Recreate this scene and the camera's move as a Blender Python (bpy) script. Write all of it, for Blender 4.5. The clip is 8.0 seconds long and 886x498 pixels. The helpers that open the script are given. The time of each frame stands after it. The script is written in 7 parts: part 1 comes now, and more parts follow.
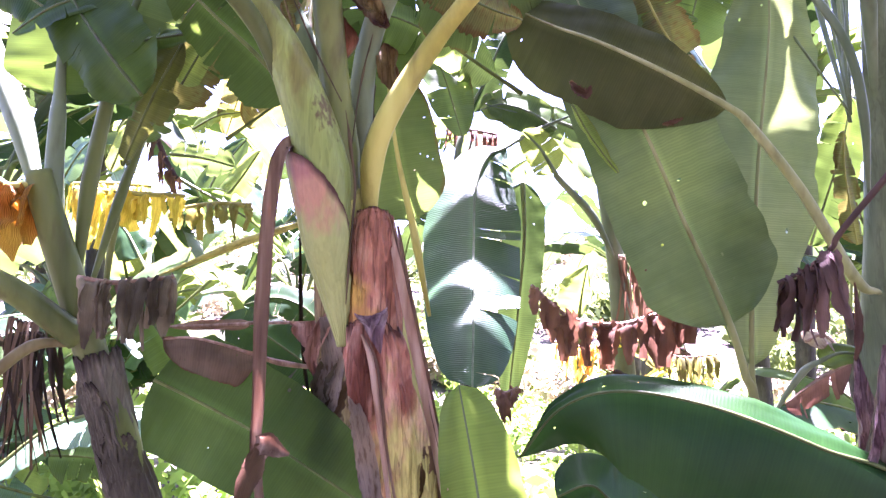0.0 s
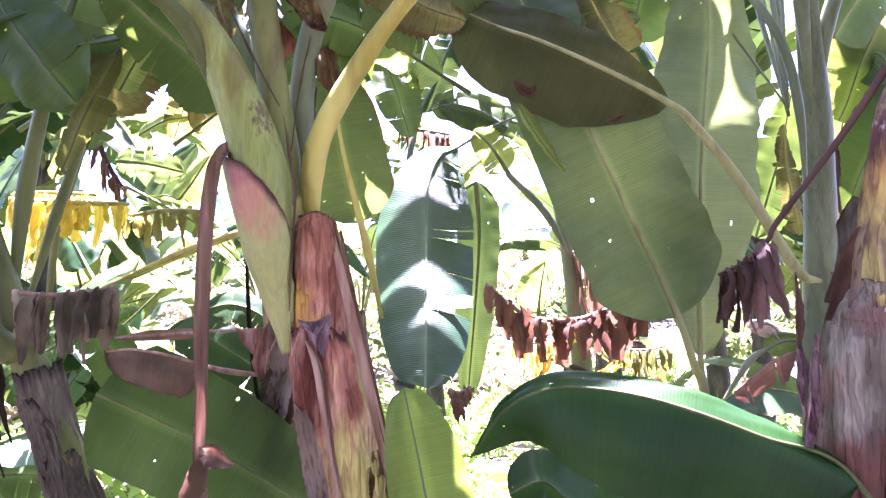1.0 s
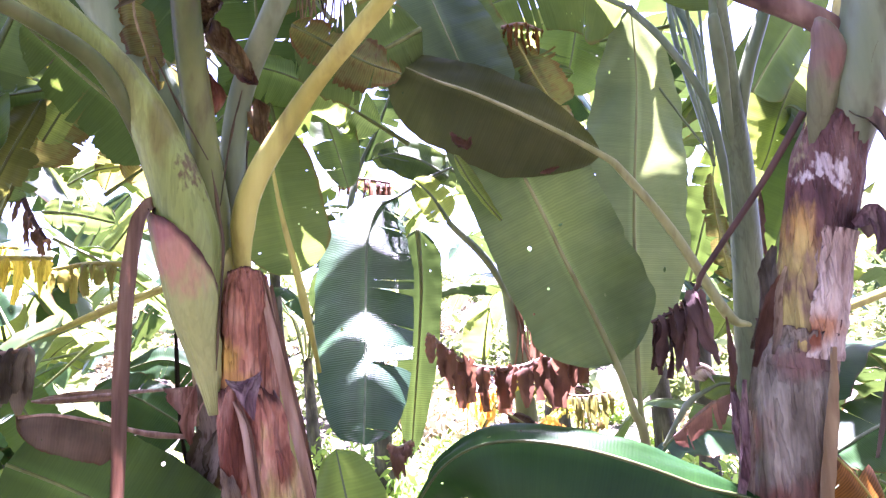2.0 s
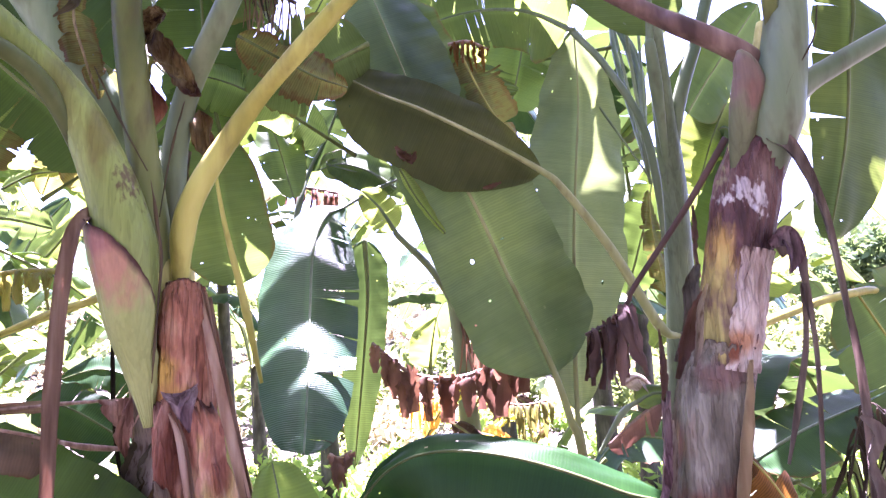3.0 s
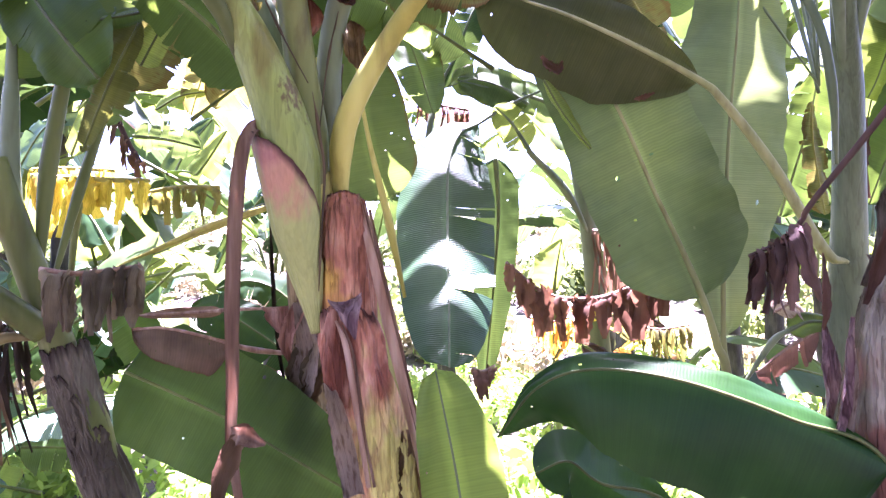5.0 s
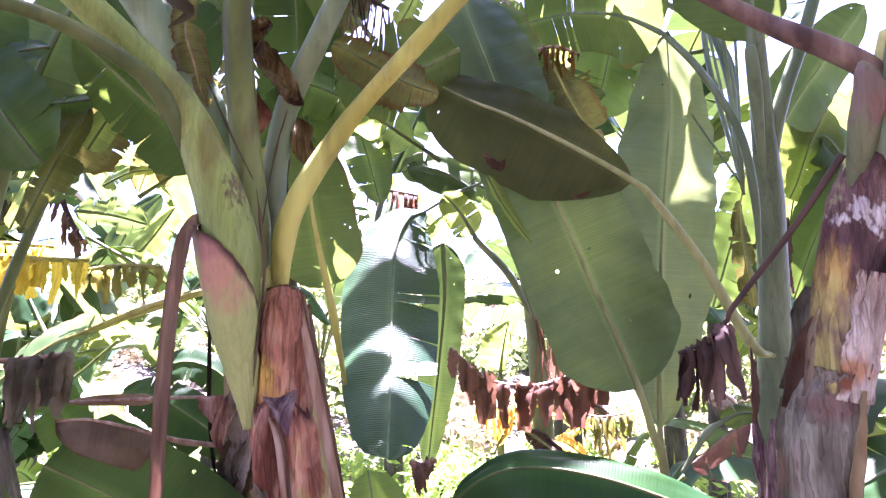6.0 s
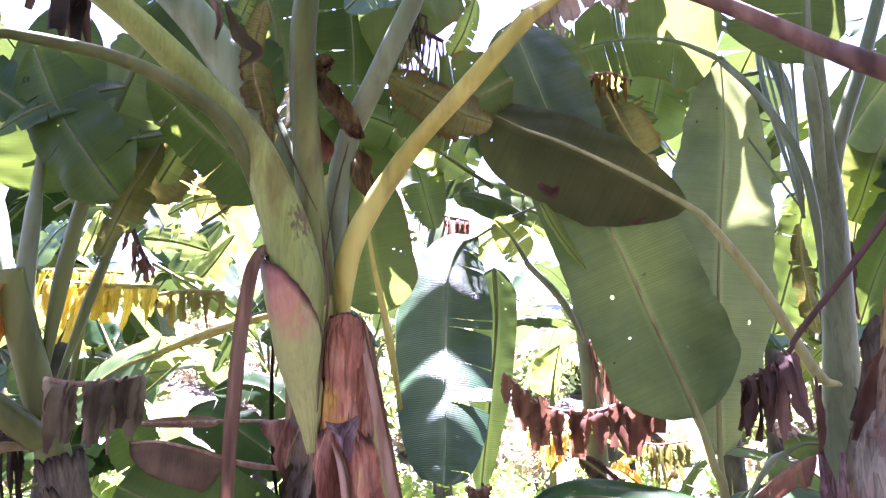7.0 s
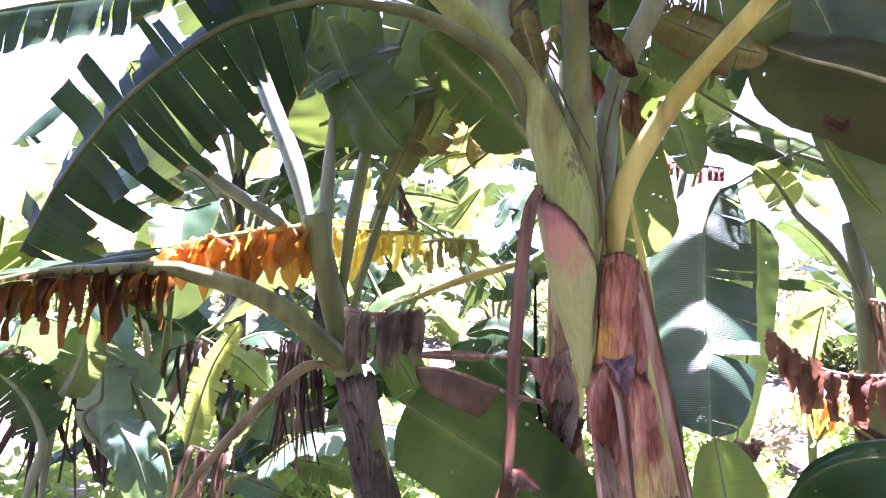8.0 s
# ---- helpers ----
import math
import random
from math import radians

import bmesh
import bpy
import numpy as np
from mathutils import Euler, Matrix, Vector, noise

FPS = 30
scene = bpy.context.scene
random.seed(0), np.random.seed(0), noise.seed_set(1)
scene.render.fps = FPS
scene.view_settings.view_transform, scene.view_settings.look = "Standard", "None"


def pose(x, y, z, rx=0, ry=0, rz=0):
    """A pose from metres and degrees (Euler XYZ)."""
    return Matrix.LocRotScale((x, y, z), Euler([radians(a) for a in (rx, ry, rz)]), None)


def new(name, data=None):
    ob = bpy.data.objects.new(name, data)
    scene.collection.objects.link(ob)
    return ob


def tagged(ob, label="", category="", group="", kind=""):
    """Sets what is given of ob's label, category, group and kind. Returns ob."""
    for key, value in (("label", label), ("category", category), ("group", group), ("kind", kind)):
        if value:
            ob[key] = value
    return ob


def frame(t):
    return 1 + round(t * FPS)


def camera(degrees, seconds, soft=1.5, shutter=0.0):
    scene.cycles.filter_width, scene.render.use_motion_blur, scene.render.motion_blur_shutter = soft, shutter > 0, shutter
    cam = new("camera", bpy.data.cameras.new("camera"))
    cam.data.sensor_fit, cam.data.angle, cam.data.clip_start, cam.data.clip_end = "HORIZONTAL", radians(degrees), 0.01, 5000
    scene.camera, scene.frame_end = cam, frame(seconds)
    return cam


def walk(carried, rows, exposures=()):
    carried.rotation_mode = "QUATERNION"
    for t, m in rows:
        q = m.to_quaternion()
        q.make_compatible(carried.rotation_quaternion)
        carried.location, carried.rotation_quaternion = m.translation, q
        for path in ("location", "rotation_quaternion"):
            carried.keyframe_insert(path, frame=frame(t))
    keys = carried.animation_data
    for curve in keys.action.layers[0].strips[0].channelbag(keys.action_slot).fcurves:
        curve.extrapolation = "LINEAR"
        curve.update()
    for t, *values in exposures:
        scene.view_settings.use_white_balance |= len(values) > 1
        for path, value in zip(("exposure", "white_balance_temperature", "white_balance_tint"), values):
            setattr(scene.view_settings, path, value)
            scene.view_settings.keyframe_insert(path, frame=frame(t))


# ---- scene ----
cam = camera(68.76, 8.0, soft=1.4)
EYE, TILT = 1.5, 6.0
ROWS = [
    (0, 0.0004, 0.0000, -0.0002, -0.00, 0.02, 0.00),
    (0.5, 0.0535, -0.0236, 0.0131, -1.94, 2.10, 0.93),
    (1, 0.0710, -0.0017, 0.0088, -2.73, -0.14, 1.62),
    (1.5, 0.0836, -0.0103, 0.0176, -1.63, 0.55, 3.10),
    (1.7, 0.1019, 0.0082, 0.0260, -3.49, 2.50, 2.95),
    (2.8, 0.1408, -0.0352, 0.0476, -11.38, 4.14, 1.87),
    (3, 0.1524, -0.0455, 0.0531, -11.14, 3.91, 2.00),
    (3.5, 0.1522, -0.0175, 0.0465, -14.72, 1.05, 0.20),
    (4, 0.0678, 0.0091, 0.0257, -10.22, -0.87, 0.03),
    (4.2, 0.0317, 0.0118, 0.0170, -5.85, -1.22, 0.33),
    (5.3, 0.0051, 0.0238, 0.0402, -2.15, -2.55, 1.35),
    (5.5, 0.0234, 0.0235, 0.0543, -3.27, -1.69, 1.48),
    (6, 0.0501, -0.0185, 0.1051, -6.15, 3.55, -0.03),
    (6.5, 0.0443, -0.0569, 0.1379, -4.60, 7.64, 0.33),
    (7, 0.0088, -0.0485, 0.1255, -2.23, 5.36, -0.11),
    (7.5, -0.0919, -0.0669, 0.0819, 10.01, 3.02, -0.93),
    (8, -0.1652, -0.1030, 0.0506, 16.06, 2.00, -1.30),
]
walk(cam, [(t, pose(0, 0, EYE, TILT, 0, 0) @ pose(x, y, z, 90 + pitch, roll, yaw)) for t, x, y, z, yaw, pitch, roll in ROWS],
     exposures=[(0.0, 5.07, 5400, 61), (3.5, 4.97, 5400, 61), (5.5, 4.99, 5400, 60), (6.5, 4.72, 5450, 59), (7.5, 4.85, 5450, 61), (8.0, 4.73, 5450, 61)])

# ---- light ----
SUN_UP, SUN_SIDE = 74.0, -12.0
world = bpy.data.worlds.new("world")
scene.world = world
world.use_nodes = True
sky = world.node_tree.nodes.new("ShaderNodeTexSky")
sky.sky_type, sky.sun_disc = "NISHITA", False
sky.sun_elevation, sky.sun_rotation = radians(SUN_UP), radians(-SUN_SIDE)
sky.dust_density = 2.5
world.node_tree.links.new(sky.outputs[0], world.node_tree.nodes["Background"].inputs[0])
world.node_tree.nodes["Background"].inputs[1].default_value = 0.031
sun = new("sun", bpy.data.lights.new("sun", "SUN"))
sun.data.energy, sun.data.angle, sun.data.color = 5.0, radians(0.55), (1.0, 0.95, 0.86)
sun.matrix_world = pose(0, 0, 0, -(90 - SUN_UP), 0, SUN_SIDE)


# ---- materials ----
def mat(name, rough=0.5):
    m = bpy.data.materials.new(name)
    m.use_nodes = True
    b = m.node_tree.nodes["Principled BSDF"]
    b.inputs["Roughness"].default_value = rough
    return m, m.node_tree.nodes, m.node_tree.links, b


def ramp(nodes, stops):
    r = nodes.new("ShaderNodeValToRGB")
    while len(r.color_ramp.elements) < len(stops):
        r.color_ramp.elements.new(0.5)
    for e, (p, c) in zip(r.color_ramp.elements, stops):
        e.position, e.color = p, (*c, 1)
    return r


def noise_at(nodes, links, scale, stretch=(1, 1, 1), source="Object", detail=4.0):
    co = nodes.new("ShaderNodeTexCoord")
    mp = nodes.new("ShaderNodeMapping")
    mp.inputs["Scale"].default_value = stretch
    n = nodes.new("ShaderNodeTexNoise")
    n.inputs["Scale"].default_value, n.inputs["Detail"].default_value = scale, detail
    links.new(co.outputs[source], mp.inputs[0])
    links.new(mp.outputs[0], n.inputs[0])
    return n.outputs[0]


def leaf_mat(name, dark, light, through_c, share=0.45, rough=0.42, veins=0.06, spots=(0.12, 0.08, 0.025), wear=0.7, brown=0.93, bumpy=0.12, gloss=0.1, vary=0.16):
    """Thin blade: cross veins along UV y, blotches, dry spots, and light that shines through."""
    m, nodes, links, b = mat(name, rough)
    b.inputs["Specular IOR Level"].default_value = gloss
    big = noise_at(nodes, links, 5.0)
    c = ramp(nodes, [(0.35, dark), (0.68, light)])
    links.new(big, c.inputs[0])
    small = noise_at(nodes, links, 1.0, (26.0, 60.0, 1.0), "UV", 9.0)
    w = ramp(nodes, [(wear, (0, 0, 0)), (wear + 0.16, (1, 1, 1))])
    links.new(small, w.inputs[0])
    mx = nodes.new("ShaderNodeMix")
    mx.data_type = "RGBA"
    mx.inputs[7].default_value = (*spots, 1)
    links.new(w.outputs[0], mx.inputs[0])
    links.new(c.outputs[0], mx.inputs[6])
    rim = nodes.new("ShaderNodeUVMap")
    rim.uv_map = "Rim"
    sep = nodes.new("ShaderNodeSeparateXYZ")
    links.new(rim.outputs[0], sep.inputs[0])
    jag = nodes.new("ShaderNodeMath")
    jag.operation = "MULTIPLY_ADD"
    links.new(noise_at(nodes, links, 16.0, detail=6.0), jag.inputs[0])
    jag.inputs[1].default_value = 0.26
    links.new(sep.outputs[0], jag.inputs[2])
    er = ramp(nodes, [(0.0, (0, 0, 0)), (1.0, (1, 1, 1))])
    sub = nodes.new("ShaderNodeMath")
    sub.operation = "SUBTRACT"
    sub.inputs[1].default_value = brown + 0.14
    links.new(jag.outputs[0], sub.inputs[0])
    mul = nodes.new("ShaderNodeMath")
    mul.operation = "MULTIPLY"
    mul.inputs[1].default_value, mul.use_clamp = 14.0, True
    links.new(sub.outputs[0], mul.inputs[0])
    links.new(mul.outputs[0], er.inputs[0])
    em = nodes.new("ShaderNodeMix")
    em.data_type = "RGBA"
    em.inputs[7].default_value = (0.10, 0.045, 0.02, 1)
    links.new(er.outputs[0], em.inputs[0])
    links.new(mx.outputs[2], em.inputs[6])
    uv = nodes.new("ShaderNodeTexCoord")
    wave = nodes.new("ShaderNodeTexWave")
    wave.bands_direction = "Y"
    wave.inputs["Scale"].default_value, wave.inputs["Distortion"].default_value = 40.0, 4.0
    wave.inputs["Detail"].default_value, wave.inputs["Detail Scale"].default_value = 4.0, 0.6
    links.new(uv.outputs["UV"], wave.inputs[0])
    vm = nodes.new("ShaderNodeMix")
    vm.data_type, vm.blend_type = "RGBA", "MULTIPLY"
    vm.inputs[0].default_value = veins
    links.new(em.outputs[2], vm.inputs[6])
    links.new(wave.outputs[0], vm.inputs[7])
    pl = noise_at(nodes, links, 1.0, (3.0, 110.0, 1.0), "UV", 5.0)
    pr = ramp(nodes, [(0.3, (0.62, 0.62, 0.62)), (0.7, (1.25, 1.22, 1.15))])
    links.new(pl, pr.inputs[0])
    pm = nodes.new("ShaderNodeMix")
    pm.data_type, pm.blend_type = "RGBA", "MULTIPLY"
    pm.inputs[0].default_value = 0.22
    links.new(vm.outputs[2], pm.inputs[6])
    links.new(pr.outputs[0], pm.inputs[7])
    geo = nodes.new("ShaderNodeNewGeometry")
    each = ramp(nodes, [(0.0, (1 - vary, 1 - vary, 1 - vary)), (1.0, (1 + vary, 1 + vary * 0.9, 1 + vary * 0.6))])
    links.new(geo.outputs["Random Per Island"], each.inputs[0])
    broad = ramp(nodes, [(0.33, (0.70, 0.74, 0.76)), (0.5, (1, 1, 1)), (0.68, (1.3, 1.22, 1.0))])
    links.new(noise_at(nodes, links, 2.3, detail=5.0), broad.inputs[0])
    tint = nodes.new("ShaderNodeMix")
    tint.data_type, tint.blend_type = "RGBA", "MULTIPLY"
    tint.inputs[0].default_value = 1.0
    links.new(each.outputs[0], tint.inputs[6])
    links.new(broad.outputs[0], tint.inputs[7])
    ux = nodes.new("ShaderNodeSeparateXYZ")
    links.new(uv.outputs["UV"], ux.inputs[0])
    near = nodes.new("ShaderNodeMath")
    near.operation = "ABSOLUTE"
    links.new(ux.outputs[0], near.inputs[0])
    zone = nodes.new("ShaderNodeMapRange")
    zone.inputs["From Min"].default_value, zone.inputs["From Max"].default_value = 0.006, 0.03
    zone.inputs["To Min"].default_value, zone.inputs["To Max"].default_value = 1.45, 1.0
    links.new(near.outputs[0], zone.inputs["Value"])

    def tinted(colour):
        a = nodes.new("ShaderNodeMix")
        a.data_type, a.blend_type = "RGBA", "MULTIPLY"
        a.inputs[0].default_value = 1.0
        links.new(colour, a.inputs[6])
        links.new(tint.outputs[2], a.inputs[7])
        s = nodes.new("ShaderNodeVectorMath")
        s.operation = "SCALE"
        links.new(a.outputs[2], s.inputs[0])
        links.new(zone.outputs[0], s.inputs["Scale"])
        return s.outputs[0]

    links.new(tinted(pm.outputs[2]), b.inputs["Base Color"])
    bump = nodes.new("ShaderNodeBump")
    bump.inputs["Strength"].default_value, bump.inputs["Distance"].default_value = bumpy, 0.0025
    links.new(wave.outputs[0], bump.inputs["Height"])
    links.new(bump.outputs[0], b.inputs["Normal"])
    tr = nodes.new("ShaderNodeBsdfTranslucent")
    tm = nodes.new("ShaderNodeMix")
    tm.data_type, tm.blend_type = "RGBA", "MULTIPLY"
    tm.inputs[0].default_value = min(1.0, veins * 2)
    tm.inputs[6].default_value = (*through_c, 1)
    links.new(wave.outputs[0], tm.inputs[7])
    tn = nodes.new("ShaderNodeMix")
    tn.data_type, tn.blend_type = "RGBA", "MULTIPLY"
    tn.inputs[0].default_value = 0.3
    links.new(tm.outputs[2], tn.inputs[6])
    links.new(pr.outputs[0], tn.inputs[7])
    links.new(tinted(tn.outputs[2]), tr.inputs[0])
    ms = nodes.new("ShaderNodeMixShader")
    ms.inputs[0].default_value = share
    links.new(b.outputs[0], ms.inputs[1])
    links.new(tr.outputs[0], ms.inputs[2])
    links.new(ms.outputs[0], nodes["Material Output"].inputs[0])
    return m


def fibre_mat(name, stops, scale=7.0, stretch=(1, 1, 0.07), rough=0.6, bumps=0.4, spots=None, fine=60.0):
    """Streaked plant skin: colours drawn out along z, fine fibres in relief, dark spots."""
    m, nodes, links, b = mat(name, rough)
    b.inputs["Specular IOR Level"].default_value = 0.18
    c = ramp(nodes, stops)
    links.new(noise_at(nodes, links, scale, stretch, detail=6.0), c.inputs[0])
    out = c.outputs[0]
    if spots:
        s = ramp(nodes, [(0.52, (0, 0, 0)), (0.74, (0.85, 0.85, 0.85))])
        links.new(noise_at(nodes, links, 21.0, (1, 1, 0.22), detail=9.0), s.inputs[0])
        mx = nodes.new("ShaderNodeMix")
        mx.data_type = "RGBA"
        mx.inputs[7].default_value = (*spots, 1)
        links.new(s.outputs[0], mx.inputs[0])
        links.new(out, mx.inputs[6])
        out = mx.outputs[2]
    links.new(out, b.inputs["Base Color"])
    bump = nodes.new("ShaderNodeBump")
    bump.inputs["Strength"].default_value, bump.inputs["Distance"].default_value = bumps, 0.006
    links.new(noise_at(nodes, links, fine, (1, 1, 0.06), detail=3.0), bump.inputs["Height"])
    links.new(bump.outputs[0], b.inputs["Normal"])
    return m


def skin_mat(name, stops, patches=(), scale=9.0, stretch=(1, 1, 0.3), fibre=0.35, rough=0.5, bumps=0.7, rim=None, fine=75.0):
    """Sheath skin: soft blotches, fibres along z, stains (centre, reach, colour) of uneven outline, dried rim."""
    m, nodes, links, b = mat(name, rough)
    b.inputs["Specular IOR Level"].default_value = 0.18
    c = ramp(nodes, stops)
    links.new(noise_at(nodes, links, scale, stretch, detail=7.0), c.inputs[0])
    out = c.outputs[0]
    fib = noise_at(nodes, links, fine, (1, 1, 0.06), detail=9.0)
    thread = noise_at(nodes, links, 240.0, (1, 1, 0.03), detail=4.0)
    rag = noise_at(nodes, links, 22.0, (1, 1, 0.45), detail=12.0)
    crumb = noise_at(nodes, links, 80.0, (1, 1, 0.5), detail=10.0)

    def blend(fac, colour, below, kind="MIX", amount=None):
        mx = nodes.new("ShaderNodeMix")
        mx.data_type, mx.blend_type = "RGBA", kind
        if amount is None:
            links.new(fac, mx.inputs[0])
            mx.inputs[7].default_value = (*colour, 1)
        else:
            mx.inputs[0].default_value = amount
            links.new(fac, mx.inputs[7])
        links.new(below, mx.inputs[6])
        return mx.outputs[2]

    for centre, reach, colour in patches:
        co = nodes.new("ShaderNodeTexCoord")
        a = nodes.new("ShaderNodeVectorMath")
        a.operation = "SUBTRACT"
        a.inputs[1].default_value = centre
        links.new(co.outputs["Object"], a.inputs[0])
        d = nodes.new("ShaderNodeVectorMath")
        d.operation = "DIVIDE"
        d.inputs[1].default_value = reach
        links.new(a.outputs[0], d.inputs[0])
        n = nodes.new("ShaderNodeVectorMath")
        n.operation = "LENGTH"
        links.new(d.outputs[0], n.inputs[0])
        j = nodes.new("ShaderNodeMath")
        j.operation = "MULTIPLY_ADD"
        rough_edge = 2.0 if min(reach) > 0.028 else 4.0
        j.inputs[1].default_value = rough_edge
        links.new(rag if min(reach) > 0.028 else crumb, j.inputs[0])
        links.new(n.outputs["Value"], j.inputs[2])
        r = ramp(nodes, [(0.0, (0.92, 0.92, 0.92)), (1.0, (0, 0, 0))])
        k = nodes.new("ShaderNodeMapRange")
        k.inputs["From Min"].default_value, k.inputs["From Max"].default_value = rough_edge / 2 + 0.55, rough_edge / 2 + 1.2
        links.new(j.outputs[0], k.inputs["Value"])
        links.new(k.outputs[0], r.inputs[0])
        out = blend(r.outputs[0], colour, out)
    fr = ramp(nodes, [(0.32, (1 - fibre * 0.75,) * 3), (0.5, (1, 1, 1)), (0.68, (1 + fibre * 0.55,) * 3)])
    links.new(fib, fr.inputs[0])
    out = blend(fr.outputs[0], None, out, "MULTIPLY", 1.0)
    tr = ramp(nodes, [(0.36, (1 - fibre * 0.45,) * 3), (0.52, (1, 1, 1)), (0.7, (1 + fibre * 0.3,) * 3)])
    links.new(thread, tr.inputs[0])
    out = blend(tr.outputs[0], None, out, "MULTIPLY", 1.0)
    fleck = ramp(nodes, [(0.66, (1, 1, 1)), (0.72, (1 - fibre, 1 - fibre * 1.2, 1 - fibre * 1.2))])
    links.new(crumb, fleck.inputs[0])
    out = blend(fleck.outputs[0], None, out, "MULTIPLY", 1.0)
    # wrinkles: crease shade and a lit edge painted into the skin colour
    wr = noise_at(nodes, links, 26.0, (1, 1, 0.14), detail=3.0)
    line = ramp(nodes, [(0.40, (1, 1, 1)), (0.475, (1 - fibre * 1.1, 1 - fibre * 1.25, 1 - fibre * 1.25)), (0.50, (1 + fibre * 0.35,) * 3), (0.56, (1, 1, 1)), (0.60, (1 - fibre * 0.7,) * 3), (0.65, (1, 1, 1))])
    links.new(wr, line.inputs[0])
    out = blend(line.outputs[0], None, out, "MULTIPLY", 1.0)
    if rim:
        u = nodes.new("ShaderNodeUVMap")
        u.uv_map = "Rim"
        sp = nodes.new("ShaderNodeSeparateXYZ")
        links.new(u.outputs[0], sp.inputs[0])
        j = nodes.new("ShaderNodeMath")
        j.operation = "MULTIPLY_ADD"
        j.inputs[1].default_value = 0.12
        links.new(rag, j.inputs[0])
        links.new(sp.outputs[0], j.inputs[2])
        k = nodes.new("ShaderNodeMapRange")
        k.inputs["From Min"].default_value, k.inputs["From Max"].default_value = 0.985, 1.05
        links.new(j.outputs[0], k.inputs["Value"])
        out = blend(k.outputs[0], rim, out)
    links.new(out, b.inputs["Base Color"])
    bump = nodes.new("ShaderNodeBump")
    bump.inputs["Strength"].default_value, bump.inputs["Distance"].default_value = bumps, 0.005
    links.new(fib, bump.inputs["Height"])
    fold = nodes.new("ShaderNodeBump")
    fold.inputs["Strength"].default_value, fold.inputs["Distance"].default_value = min(1.0, bumps), 0.01
    links.new(line.outputs[0], fold.inputs["Height"])
    links.new(bump.outputs[0], fold.inputs["Normal"])
    links.new(fold.outputs[0], b.inputs["Normal"])
    return m


UNDER = leaf_mat("leaf_underside", (0.036, 0.062, 0.018), (0.078, 0.108, 0.034), (0.22, 0.32, 0.06), 0.27, 0.5, brown=0.9)
UPPER = leaf_mat("leaf_upper", (0.010, 0.032, 0.010), (0.021, 0.055, 0.017), (0.12, 0.2, 0.04), 0.15, 0.45, 0.2)
GLOSSY = leaf_mat("leaf_young", (0.007, 0.027, 0.006), (0.014, 0.042, 0.010), (0.05, 0.13, 0.03), 0.13, 0.36, 0.05, wear=0.8, gloss=0.13, brown=1.3, bumpy=0.05)
GREEN = leaf_mat("leaf_mid_green", (0.033, 0.062, 0.022), (0.062, 0.098, 0.036), (0.24, 0.35, 0.075), 0.24, 0.42, 0.1)
# brighter copy of GREEN; light from behind is painted into its colours
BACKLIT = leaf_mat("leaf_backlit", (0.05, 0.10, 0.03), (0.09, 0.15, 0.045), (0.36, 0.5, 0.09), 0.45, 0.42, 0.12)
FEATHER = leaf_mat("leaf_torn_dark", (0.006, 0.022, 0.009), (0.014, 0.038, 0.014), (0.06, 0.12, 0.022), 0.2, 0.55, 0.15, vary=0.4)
DEEP = leaf_mat("leaf_deep_green", (0.020, 0.044, 0.012), (0.040, 0.074, 0.020), (0.16, 0.26, 0.04), 0.22, 0.45, 0.06, brown=1.3)
HANGING = leaf_mat("leaf_hanging", (0.014, 0.042, 0.018), (0.027, 0.066, 0.029), (0.12, 0.2, 0.06), 0.14, 0.38, 0.04, bumpy=0.4, gloss=0.22, brown=1.3)
# underside green darkened: the leaf's shade is put into its colour
DIMOLIVE = leaf_mat("leaf_dim_olive", (0.036, 0.045, 0.017), (0.066, 0.074, 0.028), (0.17, 0.19, 0.035), 0.25, 0.5, 0.08, wear=0.66, brown=1.02)
TALL = leaf_mat("leaf_tall_green", (0.040, 0.068, 0.027), (0.080, 0.116, 0.052), (0.24, 0.34, 0.09), 0.25, 0.42, 0.1, gloss=0.25, brown=1.05)
# darker copy of the leaf green, with shade held in the colour
SHADED = leaf_mat("leaf_shaded_green", (0.032, 0.060, 0.018), (0.064, 0.098, 0.032), (0.18, 0.26, 0.05), 0.22, 0.5, 0.08, brown=1.02)
SEA = leaf_mat("leaf_bluish_green", (0.050, 0.115, 0.065), (0.095, 0.185, 0.115), (0.16, 0.28, 0.08), 0.2, 0.4, 0.2, gloss=0.4, bumpy=0.4, brown=1.02)
SMALLGREEN = leaf_mat("leaf_small_green", (0.040, 0.085, 0.018), (0.080, 0.13, 0.03), (0.30, 0.44, 0.06), 0.35, 0.4, 0.04, gloss=0.2, brown=1.3, bumpy=0.03)
# underside green paled: sun on the upright leaf is put into its colour
SUNPALE = leaf_mat("leaf_sunlit_pale", (0.060, 0.088, 0.042), (0.104, 0.134, 0.072), (0.28, 0.36, 0.12), 0.3, 0.45, 0.1, gloss=0.2, brown=1.3)
LIME = leaf_mat("leaf_lime", (0.085, 0.135, 0.028), (0.15, 0.20, 0.05), (0.30, 0.38, 0.065), 0.42, 0.45, 0.12)
YELLOW = leaf_mat("leaf_yellowed", (0.30, 0.26, 0.03), (0.46, 0.41, 0.06), (0.78, 0.64, 0.06), 0.55, 0.5, 0.2, (0.10, 0.05, 0.015), 0.5, vary=0.35)
ORANGE = leaf_mat("leaf_orange", (0.16, 0.06, 0.015), (0.46, 0.25, 0.04), (0.92, 0.50, 0.06), 0.58, 0.55, 0.3, (0.05, 0.02, 0.015), 0.45, vary=0.35)
